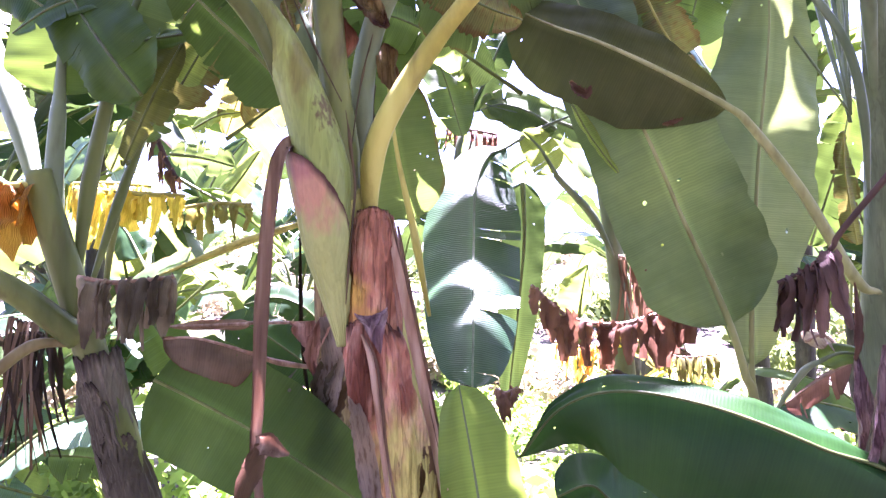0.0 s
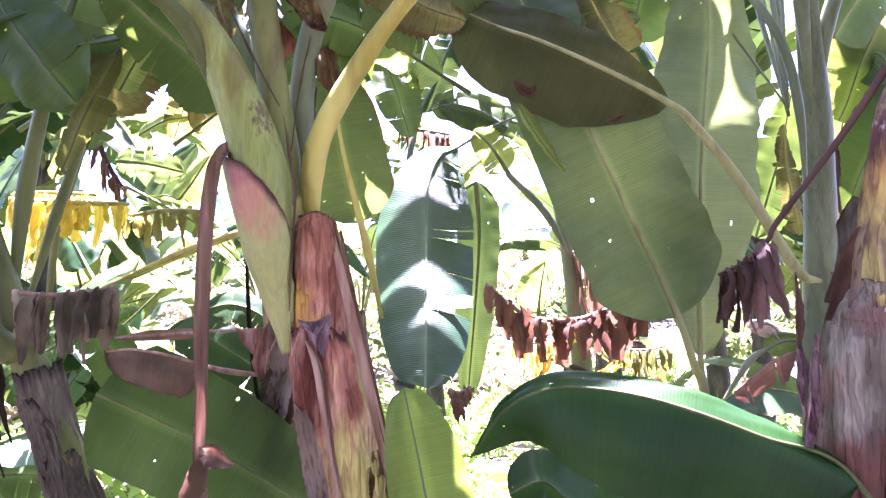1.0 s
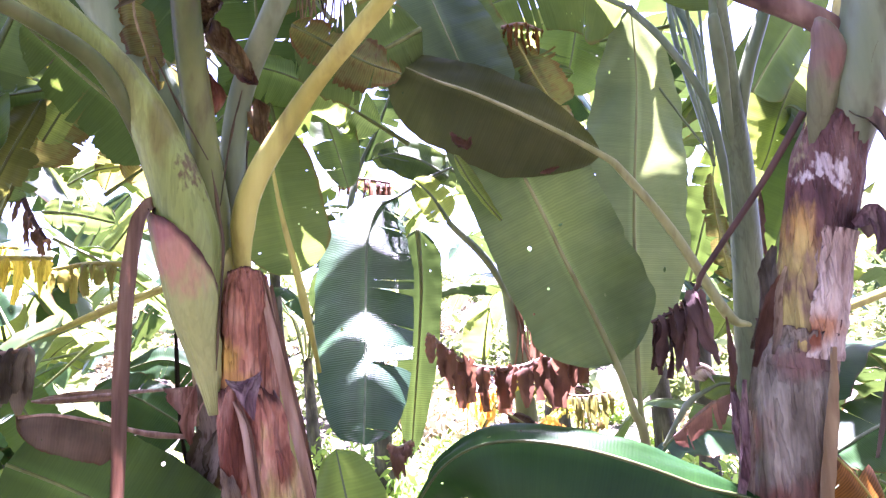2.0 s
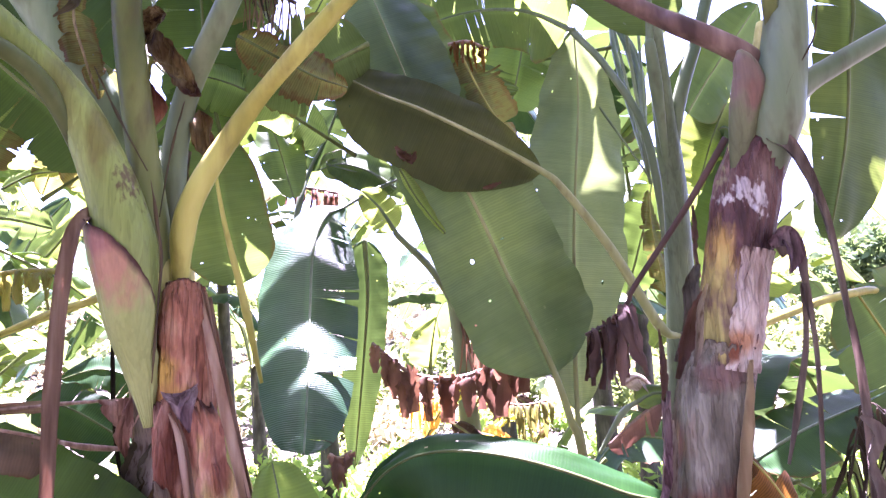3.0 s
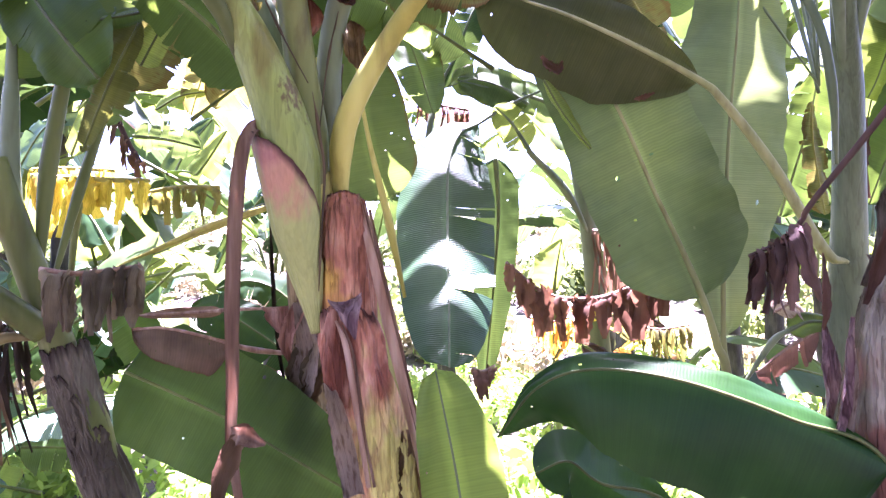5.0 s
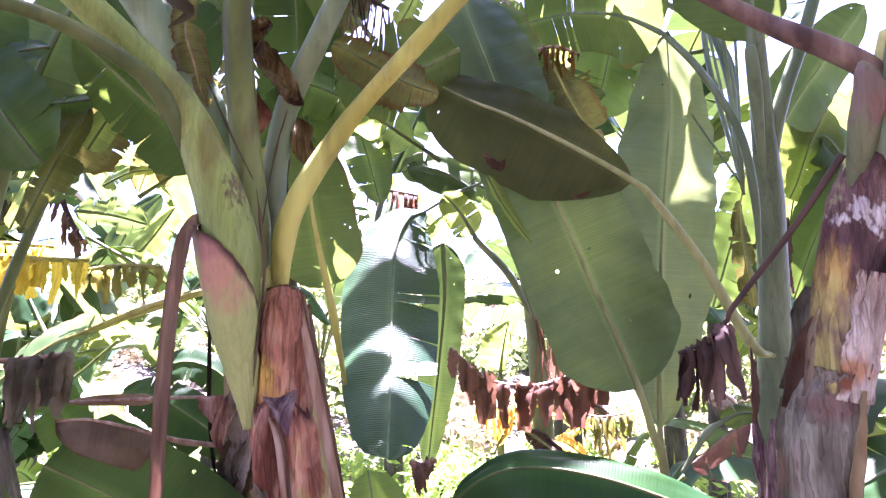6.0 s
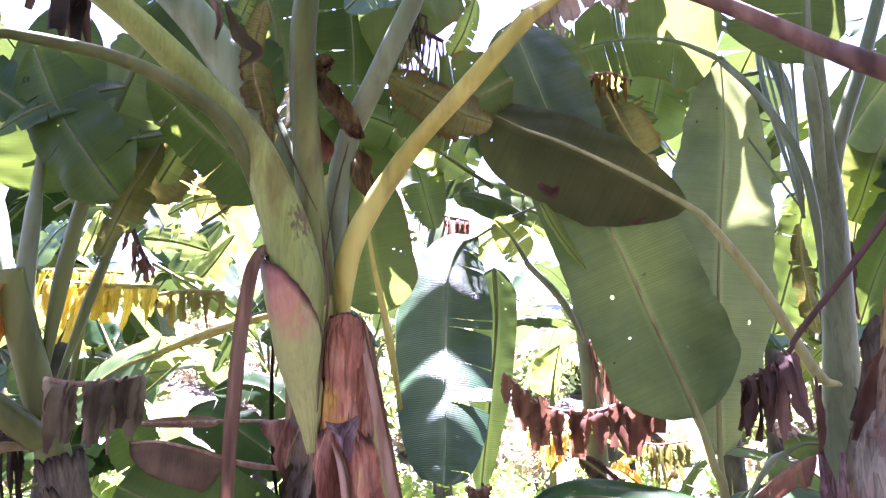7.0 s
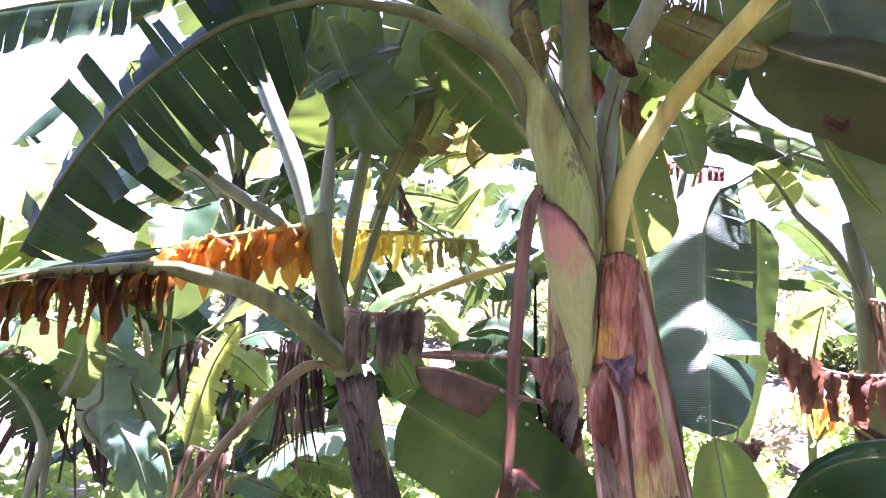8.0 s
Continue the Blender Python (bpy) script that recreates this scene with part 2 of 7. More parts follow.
DRY = leaf_mat("leaf_dry", (0.045, 0.029, 0.019), (0.20, 0.145, 0.095), (0.22, 0.12, 0.08), 0.22, 0.7, 0.08, (0.05, 0.028, 0.024), 0.62, vary=0.4)
BROWNED = leaf_mat("leaf_browned", (0.075, 0.085, 0.026), (0.15, 0.145, 0.045), (0.30, 0.28, 0.06), 0.3, 0.5, 0.15, (0.09, 0.045, 0.02), 0.5, brown=0.72)
DRYGREY = leaf_mat("leaf_dry_grey", (0.044, 0.036, 0.025), (0.25, 0.215, 0.148), (0.18, 0.12, 0.1), 0.18, 0.7, 0.12, (0.05, 0.036, 0.028), 0.66, vary=0.45)
ORANGEDARK = leaf_mat("leaf_orange_brown", (0.022, 0.011, 0.007), (0.105, 0.050, 0.016), (0.34, 0.15, 0.025), 0.34, 0.6, 0.2, (0.015, 0.009, 0.007), 0.52, vary=0.6)
RUST = leaf_mat("leaf_rust", (0.052, 0.028, 0.021), (0.17, 0.098, 0.074), (0.24, 0.12, 0.075), 0.26, 0.65, 0.08, (0.048, 0.020, 0.016), 0.62, vary=0.4)
PALEDRY = leaf_mat("leaf_papery", (0.20, 0.165, 0.150), (0.42, 0.37, 0.345), (0.4, 0.32, 0.26), 0.3, 0.6, 0.1, (0.08, 0.050, 0.042), 0.5, vary=0.3)
PURPLEDRY = leaf_mat("leaf_purple_brown", (0.060, 0.036, 0.034), (0.23, 0.14, 0.13), (0.14, 0.065, 0.055), 0.14, 0.65, 0.08, (0.05, 0.03, 0.03), 0.62, vary=0.4)
STALK = fibre_mat("stalk_green", [(0.3, (0.050, 0.068, 0.018)), (0.5, (0.100, 0.122, 0.036)), (0.7, (0.155, 0.175, 0.062))], rough=0.42, bumps=0.25, spots=(0.06, 0.05, 0.02), scale=8)
STALKGREY = fibre_mat("stalk_grey_green", [(0.3, (0.070, 0.100, 0.055)), (0.5, (0.110, 0.145, 0.085)), (0.7, (0.16, 0.195, 0.125))], rough=0.42, bumps=0.2, spots=(0.07, 0.075, 0.045), scale=7)
PALESTEM = skin_mat("stem_pale_green", [(0.3, (0.070, 0.092, 0.050)), (0.5, (0.120, 0.148, 0.085)), (0.7, (0.175, 0.20, 0.125))], [((1.598, 2.450, 1.504), (0.06, 0.2, 0.05), (0.075, 0.065, 0.05)), ((1.585, 2.500, 0.997), (0.08, 0.2, 0.14), (0.075, 0.070, 0.068))], fibre=0.14, rough=0.42, bumps=0.3, scale=6.0)
STALKSOFT = fibre_mat("stalk_soft_green", [(0.3, (0.13, 0.145, 0.055)), (0.5, (0.20, 0.215, 0.090)), (0.7, (0.28, 0.29, 0.14))], rough=0.42, bumps=0.2, spots=(0.13, 0.12, 0.05), scale=9)
STALKDEEP = fibre_mat("stalk_deep_green", [(0.3, (0.035, 0.050, 0.014)), (0.5, (0.065, 0.084, 0.026)), (0.7, (0.105, 0.12, 0.045))], rough=0.42, bumps=0.25, spots=(0.04, 0.035, 0.015), scale=8)
STALKOLIVE = fibre_mat("stalk_olive_brown", [(0.3, (0.080, 0.062, 0.024)), (0.5, (0.145, 0.118, 0.050)), (0.7, (0.21, 0.18, 0.085))], rough=0.45, bumps=0.3, spots=(0.07, 0.05, 0.025), scale=9)
STALKMAIN = skin_mat("stalk_main", [(0.3, (0.105, 0.142, 0.032)), (0.5, (0.165, 0.208, 0.054)), (0.7, (0.235, 0.275, 0.085))], [((-0.309, 1.620, 2.060), (0.022, 0.12, 0.06), (0.085, 0.060, 0.03)), ((-0.269, 1.630, 2.034), (0.02, 0.12, 0.05), (0.07, 0.042, 0.022)), ((-0.374, 1.630, 2.163), (0.035, 0.12, 0.10), (0.13, 0.125, 0.035)), ((-0.458, 1.600, 2.272), (0.04, 0.12, 0.12), (0.12, 0.13, 0.035))], fibre=0.12, rough=0.4, bumps=0.2, scale=5.0, stretch=(1, 1, 0.5))
MARGIN = fibre_mat("stalk_margin", [(0.3, (0.022, 0.016, 0.009)), (0.7, (0.08, 0.055, 0.03))], rough=0.7, scale=40)
STALKPALE = fibre_mat("stalk_pale", [(0.3, (0.070, 0.096, 0.048)), (0.5, (0.112, 0.142, 0.078)), (0.7, (0.165, 0.195, 0.118))], rough=0.42, bumps=0.2, scale=9, spots=(0.075, 0.085, 0.045))
STALKM5 = fibre_mat("stalk_bluish", [(0.3, (0.10, 0.145, 0.085)), (0.5, (0.16, 0.215, 0.135)), (0.7, (0.235, 0.29, 0.19))], rough=0.42, bumps=0.25, scale=15, spots=(0.10, 0.12, 0.06))
STALKYELLOW = fibre_mat("stalk_yellow", [(0.3, (0.19, 0.175, 0.032)), (0.5, (0.30, 0.275, 0.056)), (0.7, (0.40, 0.375, 0.10))], rough=0.42, bumps=0.25, spots=(0.17, 0.14, 0.035), scale=9)
STALKBROWN = fibre_mat("stalk_brown", [(0.3, (0.11, 0.062, 0.042)), (0.5, (0.22, 0.138, 0.098)), (0.7, (0.36, 0.265, 0.205))], rough=0.6, scale=40, bumps=0.8)
STEM = fibre_mat("stem_skin", [(0.3, (0.224, 0.210, 0.056)), (0.6, (0.420, 0.392, 0.126))], rough=0.5, bumps=0.3, spots=(0.126, 0.063, 0.028), scale=16)
SHEATH = skin_mat("sheath_dry", [(0.30, (0.11, 0.038, 0.022)), (0.5, (0.29, 0.122, 0.075)), (0.70, (0.50, 0.31, 0.21))], [((-0.238, 1.753, 1.563), (0.035, 0.08, 0.05), (0.48, 0.30, 0.06)), ((-0.215, 1.753, 1.500), (0.05, 0.08, 0.03), (0.34, 0.18, 0.05))], rim=(0.05, 0.02, 0.016), scale=13.0, stretch=(1, 1, 0.55), fibre=0.3, bumps=0.9)
SHEATHLOW = skin_mat("sheath_split", [(0.30, (0.16, 0.048, 0.032)), (0.5, (0.40, 0.175, 0.118)), (0.70, (0.58, 0.37, 0.28))], [((-0.075, 1.80, 1.02), (0.13, 0.25, 0.27), (0.46, 0.43, 0.13)), ((-0.217, 1.758, 1.322), (0.039, 0.112, 0.134), (0.16, 0.045, 0.026)), ((-0.10, 1.758, 1.30), (0.03, 0.112, 0.10), (0.22, 0.07, 0.045)), ((-0.255, 1.784, 1.082), (0.05, 0.112, 0.157), (0.48, 0.36, 0.31))], rim=(0.07, 0.03, 0.025), scale=12.0, stretch=(1, 1, 0.5), fibre=0.28, bumps=0.9)
SHEATHGREY = skin_mat("sheath_grey", [(0.32, (0.038, 0.031, 0.023)), (0.5, (0.098, 0.085, 0.066)), (0.68, (0.235, 0.216, 0.180))], [((1.184, 1.701, 1.05), (0.16, 0.2, 0.13), (0.11, 0.045, 0.032)), ((1.168, 1.673, 1.332), (0.03, 0.1, 0.12), (0.17, 0.09, 0.07)), ((1.30, 1.66, 1.47), (0.09, 0.1, 0.05), (0.15, 0.085, 0.075))], rim=(0.09, 0.05, 0.045), fibre=0.22, bumps=1.0, scale=12.0, stretch=(1, 1, 0.35))
SHEATHDARK = skin_mat("sheath_dark", [(0.32, (0.023, 0.020, 0.014)), (0.5, (0.055, 0.048, 0.034)), (0.7, (0.135, 0.120, 0.090))], scale=7.0, fibre=0.17, rough=0.6, bumps=0.6, rim=(0.02, 0.014, 0.012), stretch=(1, 1, 0.5))
DARKPEEL = skin_mat("sheath_grey_brown", [(0.32, (0.016, 0.014, 0.014)), (0.5, (0.036, 0.031, 0.031)), (0.7, (0.085, 0.075, 0.073))], scale=8.0, fibre=0.25, rough=0.65, bumps=0.8, rim=(0.015, 0.011, 0.010), stretch=(1, 1, 0.6))
SHEATHPINK = skin_mat("sheath_pink", [(0.3, (0.21, 0.245, 0.078)), (0.5, (0.265, 0.295, 0.11)), (0.7, (0.33, 0.355, 0.155))], [((-0.332, 1.660, 1.832), (0.075, 0.15, 0.11), (0.33, 0.165, 0.12)), ((-0.358, 1.650, 1.904), (0.08, 0.15, 0.05), (0.24, 0.11, 0.095))], fibre=0.08, bumps=0.15, rim=(0.05, 0.022, 0.018), scale=4.0)
PETIOLE = skin_mat("petiole_pink", [(0.3, (0.075, 0.085, 0.045)), (0.6, (0.135, 0.142, 0.078))], [((1.361, 1.480, 2.308), (0.1, 0.12, 0.10), (0.15, 0.098, 0.088)), ((1.41, 1.470, 2.27), (0.03, 0.1, 0.05), (0.16, 0.085, 0.07))], fibre=0.1, bumps=0.2, rim=(0.05, 0.02, 0.02), scale=6.0)
SHEATHPURPLE = skin_mat("sheath_purple", [(0.34, (0.032, 0.013, 0.016)), (0.5, (0.095, 0.045, 0.044)), (0.66, (0.21, 0.135, 0.12))], [((1.279, 1.570, 1.834), (0.066, 0.16, 0.10), (0.42, 0.26, 0.07)), ((1.260, 1.590, 1.731), (0.064, 0.16, 0.13), (0.42, 0.34, 0.11)), ((1.241, 1.610, 1.603), (0.066, 0.16, 0.14), (0.44, 0.38, 0.13)), ((1.380, 1.620, 1.503), (0.06, 0.12, 0.05), (0.30, 0.13, 0.06)), ((1.320, 1.540, 1.972), (0.05, 0.1, 0.018), (0.46, 0.42, 0.44)), ((1.405, 1.530, 1.961), (0.024, 0.1, 0.05), (0.46, 0.42, 0.45)), ((1.370, 1.530, 1.993), (0.02, 0.1, 0.03), (0.40, 0.35, 0.38)), ((1.334, 1.550, 2.055), (0.02, 0.1, 0.06), (0.24, 0.22, 0.13)), ((1.271, 1.560, 1.816), (0.014, 0.1, 0.018), (0.09, 0.035, 0.02)), ((1.286, 1.560, 1.841), (0.012, 0.1, 0.016), (0.09, 0.035, 0.02))], fibre=0.2, rough=0.42, bumps=0.9, rim=(0.018, 0.01, 0.014), stretch=(1, 1, 0.4))
PEEL = skin_mat("sheath_peel", [(0.32, (0.26, 0.185, 0.165)), (0.5, (0.43, 0.35, 0.32)), (0.7, (0.56, 0.50, 0.47))], [((1.322, 1.600, 1.553), (0.07, 0.12, 0.05), (0.36, 0.17, 0.08)), ((1.311, 1.600, 1.529), (0.03, 0.12, 0.03), (0.16, 0.05, 0.025))], scale=16.0, fibre=0.22, bumps=1.0, rim=(0.12, 0.07, 0.06))
TAN = fibre_mat("sheath_tan", [(0.3, (0.34, 0.20, 0.14)), (0.5, (0.50, 0.35, 0.27)), (0.7, (0.62, 0.49, 0.40))], scale=40, rough=0.55)
DRYYELLOW = fibre_mat("sheath_straw", [(0.3, (0.26, 0.18, 0.10)), (0.5, (0.43, 0.34, 0.21)), (0.7, (0.56, 0.49, 0.34))], scale=14, rough=0.55, spots=(0.20, 0.11, 0.06))
CURL = skin_mat("sheath_curl", [(0.32, (0.12, 0.065, 0.08)), (0.5, (0.24, 0.16, 0.18)), (0.68, (0.40, 0.31, 0.31))], scale=24.0, fibre=0.4)
DEADSTALK = fibre_mat("stalk_dead", [(0.3, (0.05, 0.028, 0.026)), (0.5, (0.125, 0.075, 0.066)), (0.7, (0.23, 0.155, 0.135))], rough=0.55, scale=14, bumps=0.5)
STRIPDARK = fibre_mat("strip_dark", [(0.3, (0.075, 0.055, 0.046)), (0.5, (0.19, 0.145, 0.125)), (0.7, (0.33, 0.27, 0.235))], rough=0.6, scale=40, bumps=0.8)
TANGLE = leaf_mat("leaf_dark_dead", (0.014, 0.011, 0.009), (0.055, 0.042, 0.034), (0.05, 0.035, 0.02), 0.1, 0.8, 0.1, (0.02, 0.015, 0.012), 0.6, vary=0.5)
STUB = skin_mat("stub_brown", [(0.32, (0.06, 0.025, 0.02)), (0.5, (0.2, 0.14, 0.06)), (0.68, (0.34, 0.27, 0.14))], [((-0.165, 1.740, 2.324), (0.05, 0.06, 0.035), (0.05, 0.015, 0.015)), ((-0.250, 1.715, 2.537), (0.03, 0.06, 0.02), (0.05, 0.02, 0.015))], scale=16.0)
PINKDRY = skin_mat("leaf_pinkish", [(0.32, (0.24, 0.115, 0.085)), (0.5, (0.44, 0.26, 0.205)), (0.68, (0.60, 0.44, 0.38))], scale=16.0, fibre=0.25, rough=0.6)
TWIG = fibre_mat("twig", [(0.3, (0.03, 0.02, 0.02)), (0.7, (0.1, 0.06, 0.05))], rough=0.7)


# ---- builders ----
UP = Vector((0, 0, 1))


def curve_at(pts, s):
    """Catmull-Rom through pts, s from 0 to 1: place and direction."""
    n = len(pts) - 1
    f = min(max(s, 0.0), 1.0) * n
    i = min(int(f), n - 1)
    u = f - i
    p1, p2 = pts[i], pts[i + 1]
    p0 = pts[i - 1] if i else p1 * 2 - p2
    p3 = pts[i + 2] if i + 2 <= n else p2 * 2 - p1
    a, b, c = 2 * p1, p2 - p0, 2 * p0 - 5 * p1 + 4 * p2 - p3
    d = -p0 + 3 * p1 - 3 * p2 + p3
    place = 0.5 * (a + b * u + c * u * u + d * u * u * u)
    way = (0.5 * (b + 2 * c * u + 3 * d * u * u)).normalized()
    return place, way


def part(name, bm, material, parent, label=""):
    me = bpy.data.meshes.new(name)
    bm.to_mesh(me)
    bm.free()
    for f in me.polygons:
        f.use_smooth = True
    me.materials.append(material)
    ob = new(name, me)
    if parent is not None:
        ob.parent = parent
        ob.matrix_parent_inverse = parent.matrix_world.inverted()
    if label:
        ob["label"] = label
    return ob


def plant(name, base, label, category="banana plant", group="banana plants of the grove"):
    e = new(name)
    e.location = base
    bpy.context.view_layer.update()
    return tagged(e, label, category, group)


def tube_bm(pts, radii, sides=14, steps=24, groove=0.0, face=(0, -1, 0), lumps=0.0, seed=0, flat=1.0):
    """A tube through pts; groove presses a channel into the side opposite to face; flat squeezes it along face."""
    pts = [Vector(p) for p in pts]
    face = Vector(face)
    bm = bmesh.new()
    rings = []
    for k in range(steps + 1):
        s = k / steps
        p, way = curve_at(pts, s)
        f = s * (len(radii) - 1)
        i = min(int(f), len(radii) - 2)
        r = radii[i] + (radii[i + 1] - radii[i]) * (f - i)
        side = way.cross(face).normalized()
        out = side.cross(way).normalized()
        ring = []
        for j in range(sides):
            a = 2 * math.pi * j / sides
            ca, sa = math.cos(a), math.sin(a)
            q = r * (1 + lumps * (noise.noise(Vector((ca * 1.3, sa * 1.3, s * 5 + seed))) ))
            rad = q * (1 - groove * max(0.0, -sa) ** 3)
            ring.append(bm.verts.new(p + side * (ca * q) + out * (sa * rad * flat)))
        rings.append(ring)
    for a, b in zip(rings, rings[1:]):
        for j in range(sides):
            bm.faces.new((a[j], a[(j + 1) % sides], b[(j + 1) % sides], b[j]))
    bm.faces.new(rings[-1])
    bm.faces.new(rings[0][::-1])
    return bm


def blade_bm(pts, half, face, fold=0.15, slits=0, gap=0.15, droop=0.0, hang=0.0, ripple=0.02, seed=0, sides=(1.0, 1.0), cut=0.0, curl=0.0, nose=0.5, heel=0.45, ragged=0.0, spread=0.16, holes=4, slant=0.0, body=0.55):
    """A banana leaf's blade on a midrib through pts. half: half width; sides: its share on each side; fold: how far the halves bend back from face, or (one half, the other);
    slits: tears on each side, or (one side, the other); slant: how far the edge runs on towards the tip; gap: how far tears open; hang: how far the torn strips drop straight down; cut: share of the tip torn away."""
    rnd = random.Random(seed)
    pts = [Vector(p) for p in pts]
    face = Vector(face).normalized()
    bm = bmesh.new()
    uv = bm.loops.layers.uv.new("UVMap")
    rim = bm.loops.layers.uv.new("Rim")
    length = sum((b - a).length for a, b in zip(pts, pts[1:]))
    tears = slits if isinstance(slits, tuple) else (slits + 2,) * 2 if 0 < slits < 3 and not hang else (slits, slits)

    def width(s):
        base = min(1.0, (max(s, 0.0) / spread)) ** heel
        u = max(0.0, (s - body) / (1 - body))
        return half * base * max(0.0, 1 - u ** 2.4) ** nose * (0.92 + 0.08 * math.sin(3 * s + 1))

    folds = fold if isinstance(fold, tuple) else (fold, fold)
    for sign, share, slits, fold_here in ((-1, sides[0], tears[0], folds[0]), (1, sides[1], tears[1], folds[1])):
        if share <= 0:
            continue
        ends = sorted([rnd.uniform(0.05, 0.97) if slits < 8 else 0.04 + 0.94 * (i + rnd.uniform(0.15, 0.95)) / slits for i in range(slits)]) if slits else []
        ends = [0.0] + ends + [1.0 - cut]
        for a, b in zip(ends, ends[1:]):
            if b - a < 0.004:
                continue
            ns = max(2, int((b - a) * 44) + 1)
            nv = 8
            tilt = rnd.uniform(-1, 1) * droop + rnd.uniform(0, 0.6) * droop
            drop = hang * rnd.uniform(0.75, 1.1)
            short = 1 - ragged * rnd.random()
            swing = Vector((rnd.uniform(-1, 1), rnd.uniform(-1, 1), 0)) * 0.22 * hang
            opening = gap * rnd.uniform(0.3, 1.3) if slits else 0.0
            deep = rnd.choice((0.0, 0.0, 0.35, 0.6, 0.75)) if not hang else 0.0
            mid = (a + b) / 2
            grid = []
            for i in range(ns + 1):
                row = []
                for j in range(nv + 1):
                    v = j / nv
                    s = mid + (a + (b - a) * i / ns - mid) * (1 - opening * max(0.0, (v - deep) / (1 - deep)) ** 1.3)
                    p, way = curve_at(pts, min(1.0, s + slant * v))
                    side = way.cross(face).normalized() * sign
                    out = side.cross(way).normalized() * sign
                    if out.dot(face) < 0:
                        out = -out
                    w = width(s) * share * short * (1 + 0.035 * noise.noise(Vector((s * length * 9, seed * 2.1, sign))) + 0.02 * noise.noise(Vector((s * length * 40, seed * 1.1, sign))))
                    lay = side.lerp(Vector((0, 0, -1)) + swing, min(1.0, drop * min(1.0, v * 3.0))) if hang else side
                    bend = -fold_here * v * w - tilt * v * v * w - curl * v ** 3 * w
                    wob = ripple * v * (noise.noise(p * 6.0 + Vector((seed * 3.1, 0, v * 2))) + 0.5 * noise.noise(Vector((s * length * 22, v * 1.5, seed * 1.7 + sign))))
                    if ragged and j == nv:
                        w *= 1 - 0.25 * ragged * rnd.random()
                    q = p + lay * (w * v) + out * (bend + wob) * (1 - 0.6 * hang) + out * wob * hang
                    row.append((bm.verts.new(q), (v * w * sign, s * length), (v, s * length)))
                grid.append(row)
            chance = holes / (2 * 34 * nv)
            for i in range(ns):
                for j in range(nv):
                    four = [grid[i][j], grid[i + 1][j], grid[i + 1][j + 1], grid[i][j + 1]]
                    cells = [four]
                    if 0 < j < nv - 1 and rnd.random() < chance:
                        cu, cv, ra, rb = rnd.uniform(0.35, 0.65), rnd.uniform(0.35, 0.65), rnd.uniform(0.1, 0.33), rnd.uniform(0.08, 0.3)
                        inner = []
                        for k in range(8):
                            a = radians(225 + 45 * k)
                            e, h = cu + ra * math.cos(a), cv + rb * math.sin(a)
                            wt = ((1 - e) * (1 - h), e * (1 - h), e * h, (1 - e) * h)
                            co = sum((q[0].co * x for q, x in zip(four, wt)), Vector())
                            inner.append((bm.verts.new(co), *[tuple(sum(q[n][c] * x for q, x in zip(four, wt)) for c in (0, 1)) for n in (1, 2)]))
                        cells = []
                        for k in range(4):
                            n = (k + 1) % 4
                            cells += [[four[k], inner[2 * k + 1], inner[2 * k]], [four[k], four[n], inner[2 * k + 1]], [four[n], inner[(2 * k + 2) % 8], inner[2 * k + 1]]]
                    for cell in cells:
                        f = bm.faces.new([q[0] for q in cell])
                        for loop, q in zip(f.loops, cell):
                            loop[uv].uv = q[1]
                            loop[rim].uv = q[2]
    return bm


def leaf(owner, stalk, pts, half, face, material=None, stalk_mat=None, r=(0.03, 0.014), rib=0.007, label="", **shape):
    """A leaf of a plant: the blade is the part, its stalk and midrib a part of the blade. stalk: points from the stem to the blade, () for none seen."""
    material, stalk_mat = material or UNDER, stalk_mat or STALK
    bl = part("leaf", blade_bm(pts, half, face, **shape), material, owner, label)
    line = [Vector(p) for p in stalk] + [Vector(p) for p in pts]
    n, k = len(stalk), len(pts)
    if n:
        r = (r[0], r[1])
        radii = [r[0] + (r[1] - r[0]) * i / n for i in range(n)] + [r[1] + (rib * 0.5 - r[1]) * ((i + 0.0) / (k - 1)) ** 0.7 for i in range(k)]
    else:
        radii = [r[1] + (rib * 0.5 - r[1]) * (i / (k - 1)) ** 0.7 for i in range(k)]
    if n > 1:
        radii[0] *= 0.35
    part("midrib", tube_bm(line, radii, 12, 12 * (len(line) - 1), 0.5 if n else 0.2, face, lumps=0.06, seed=shape.get("seed", 0)), stalk_mat, bl)
    return bl


def stem_part(owner, name, pts, radii, material, sides=20, steps=28, lumps=0.08, seed=0, label="", **k):
    return part(name, tube_bm(pts, radii, sides, steps, lumps=lumps, seed=seed, **k), material, owner, label)


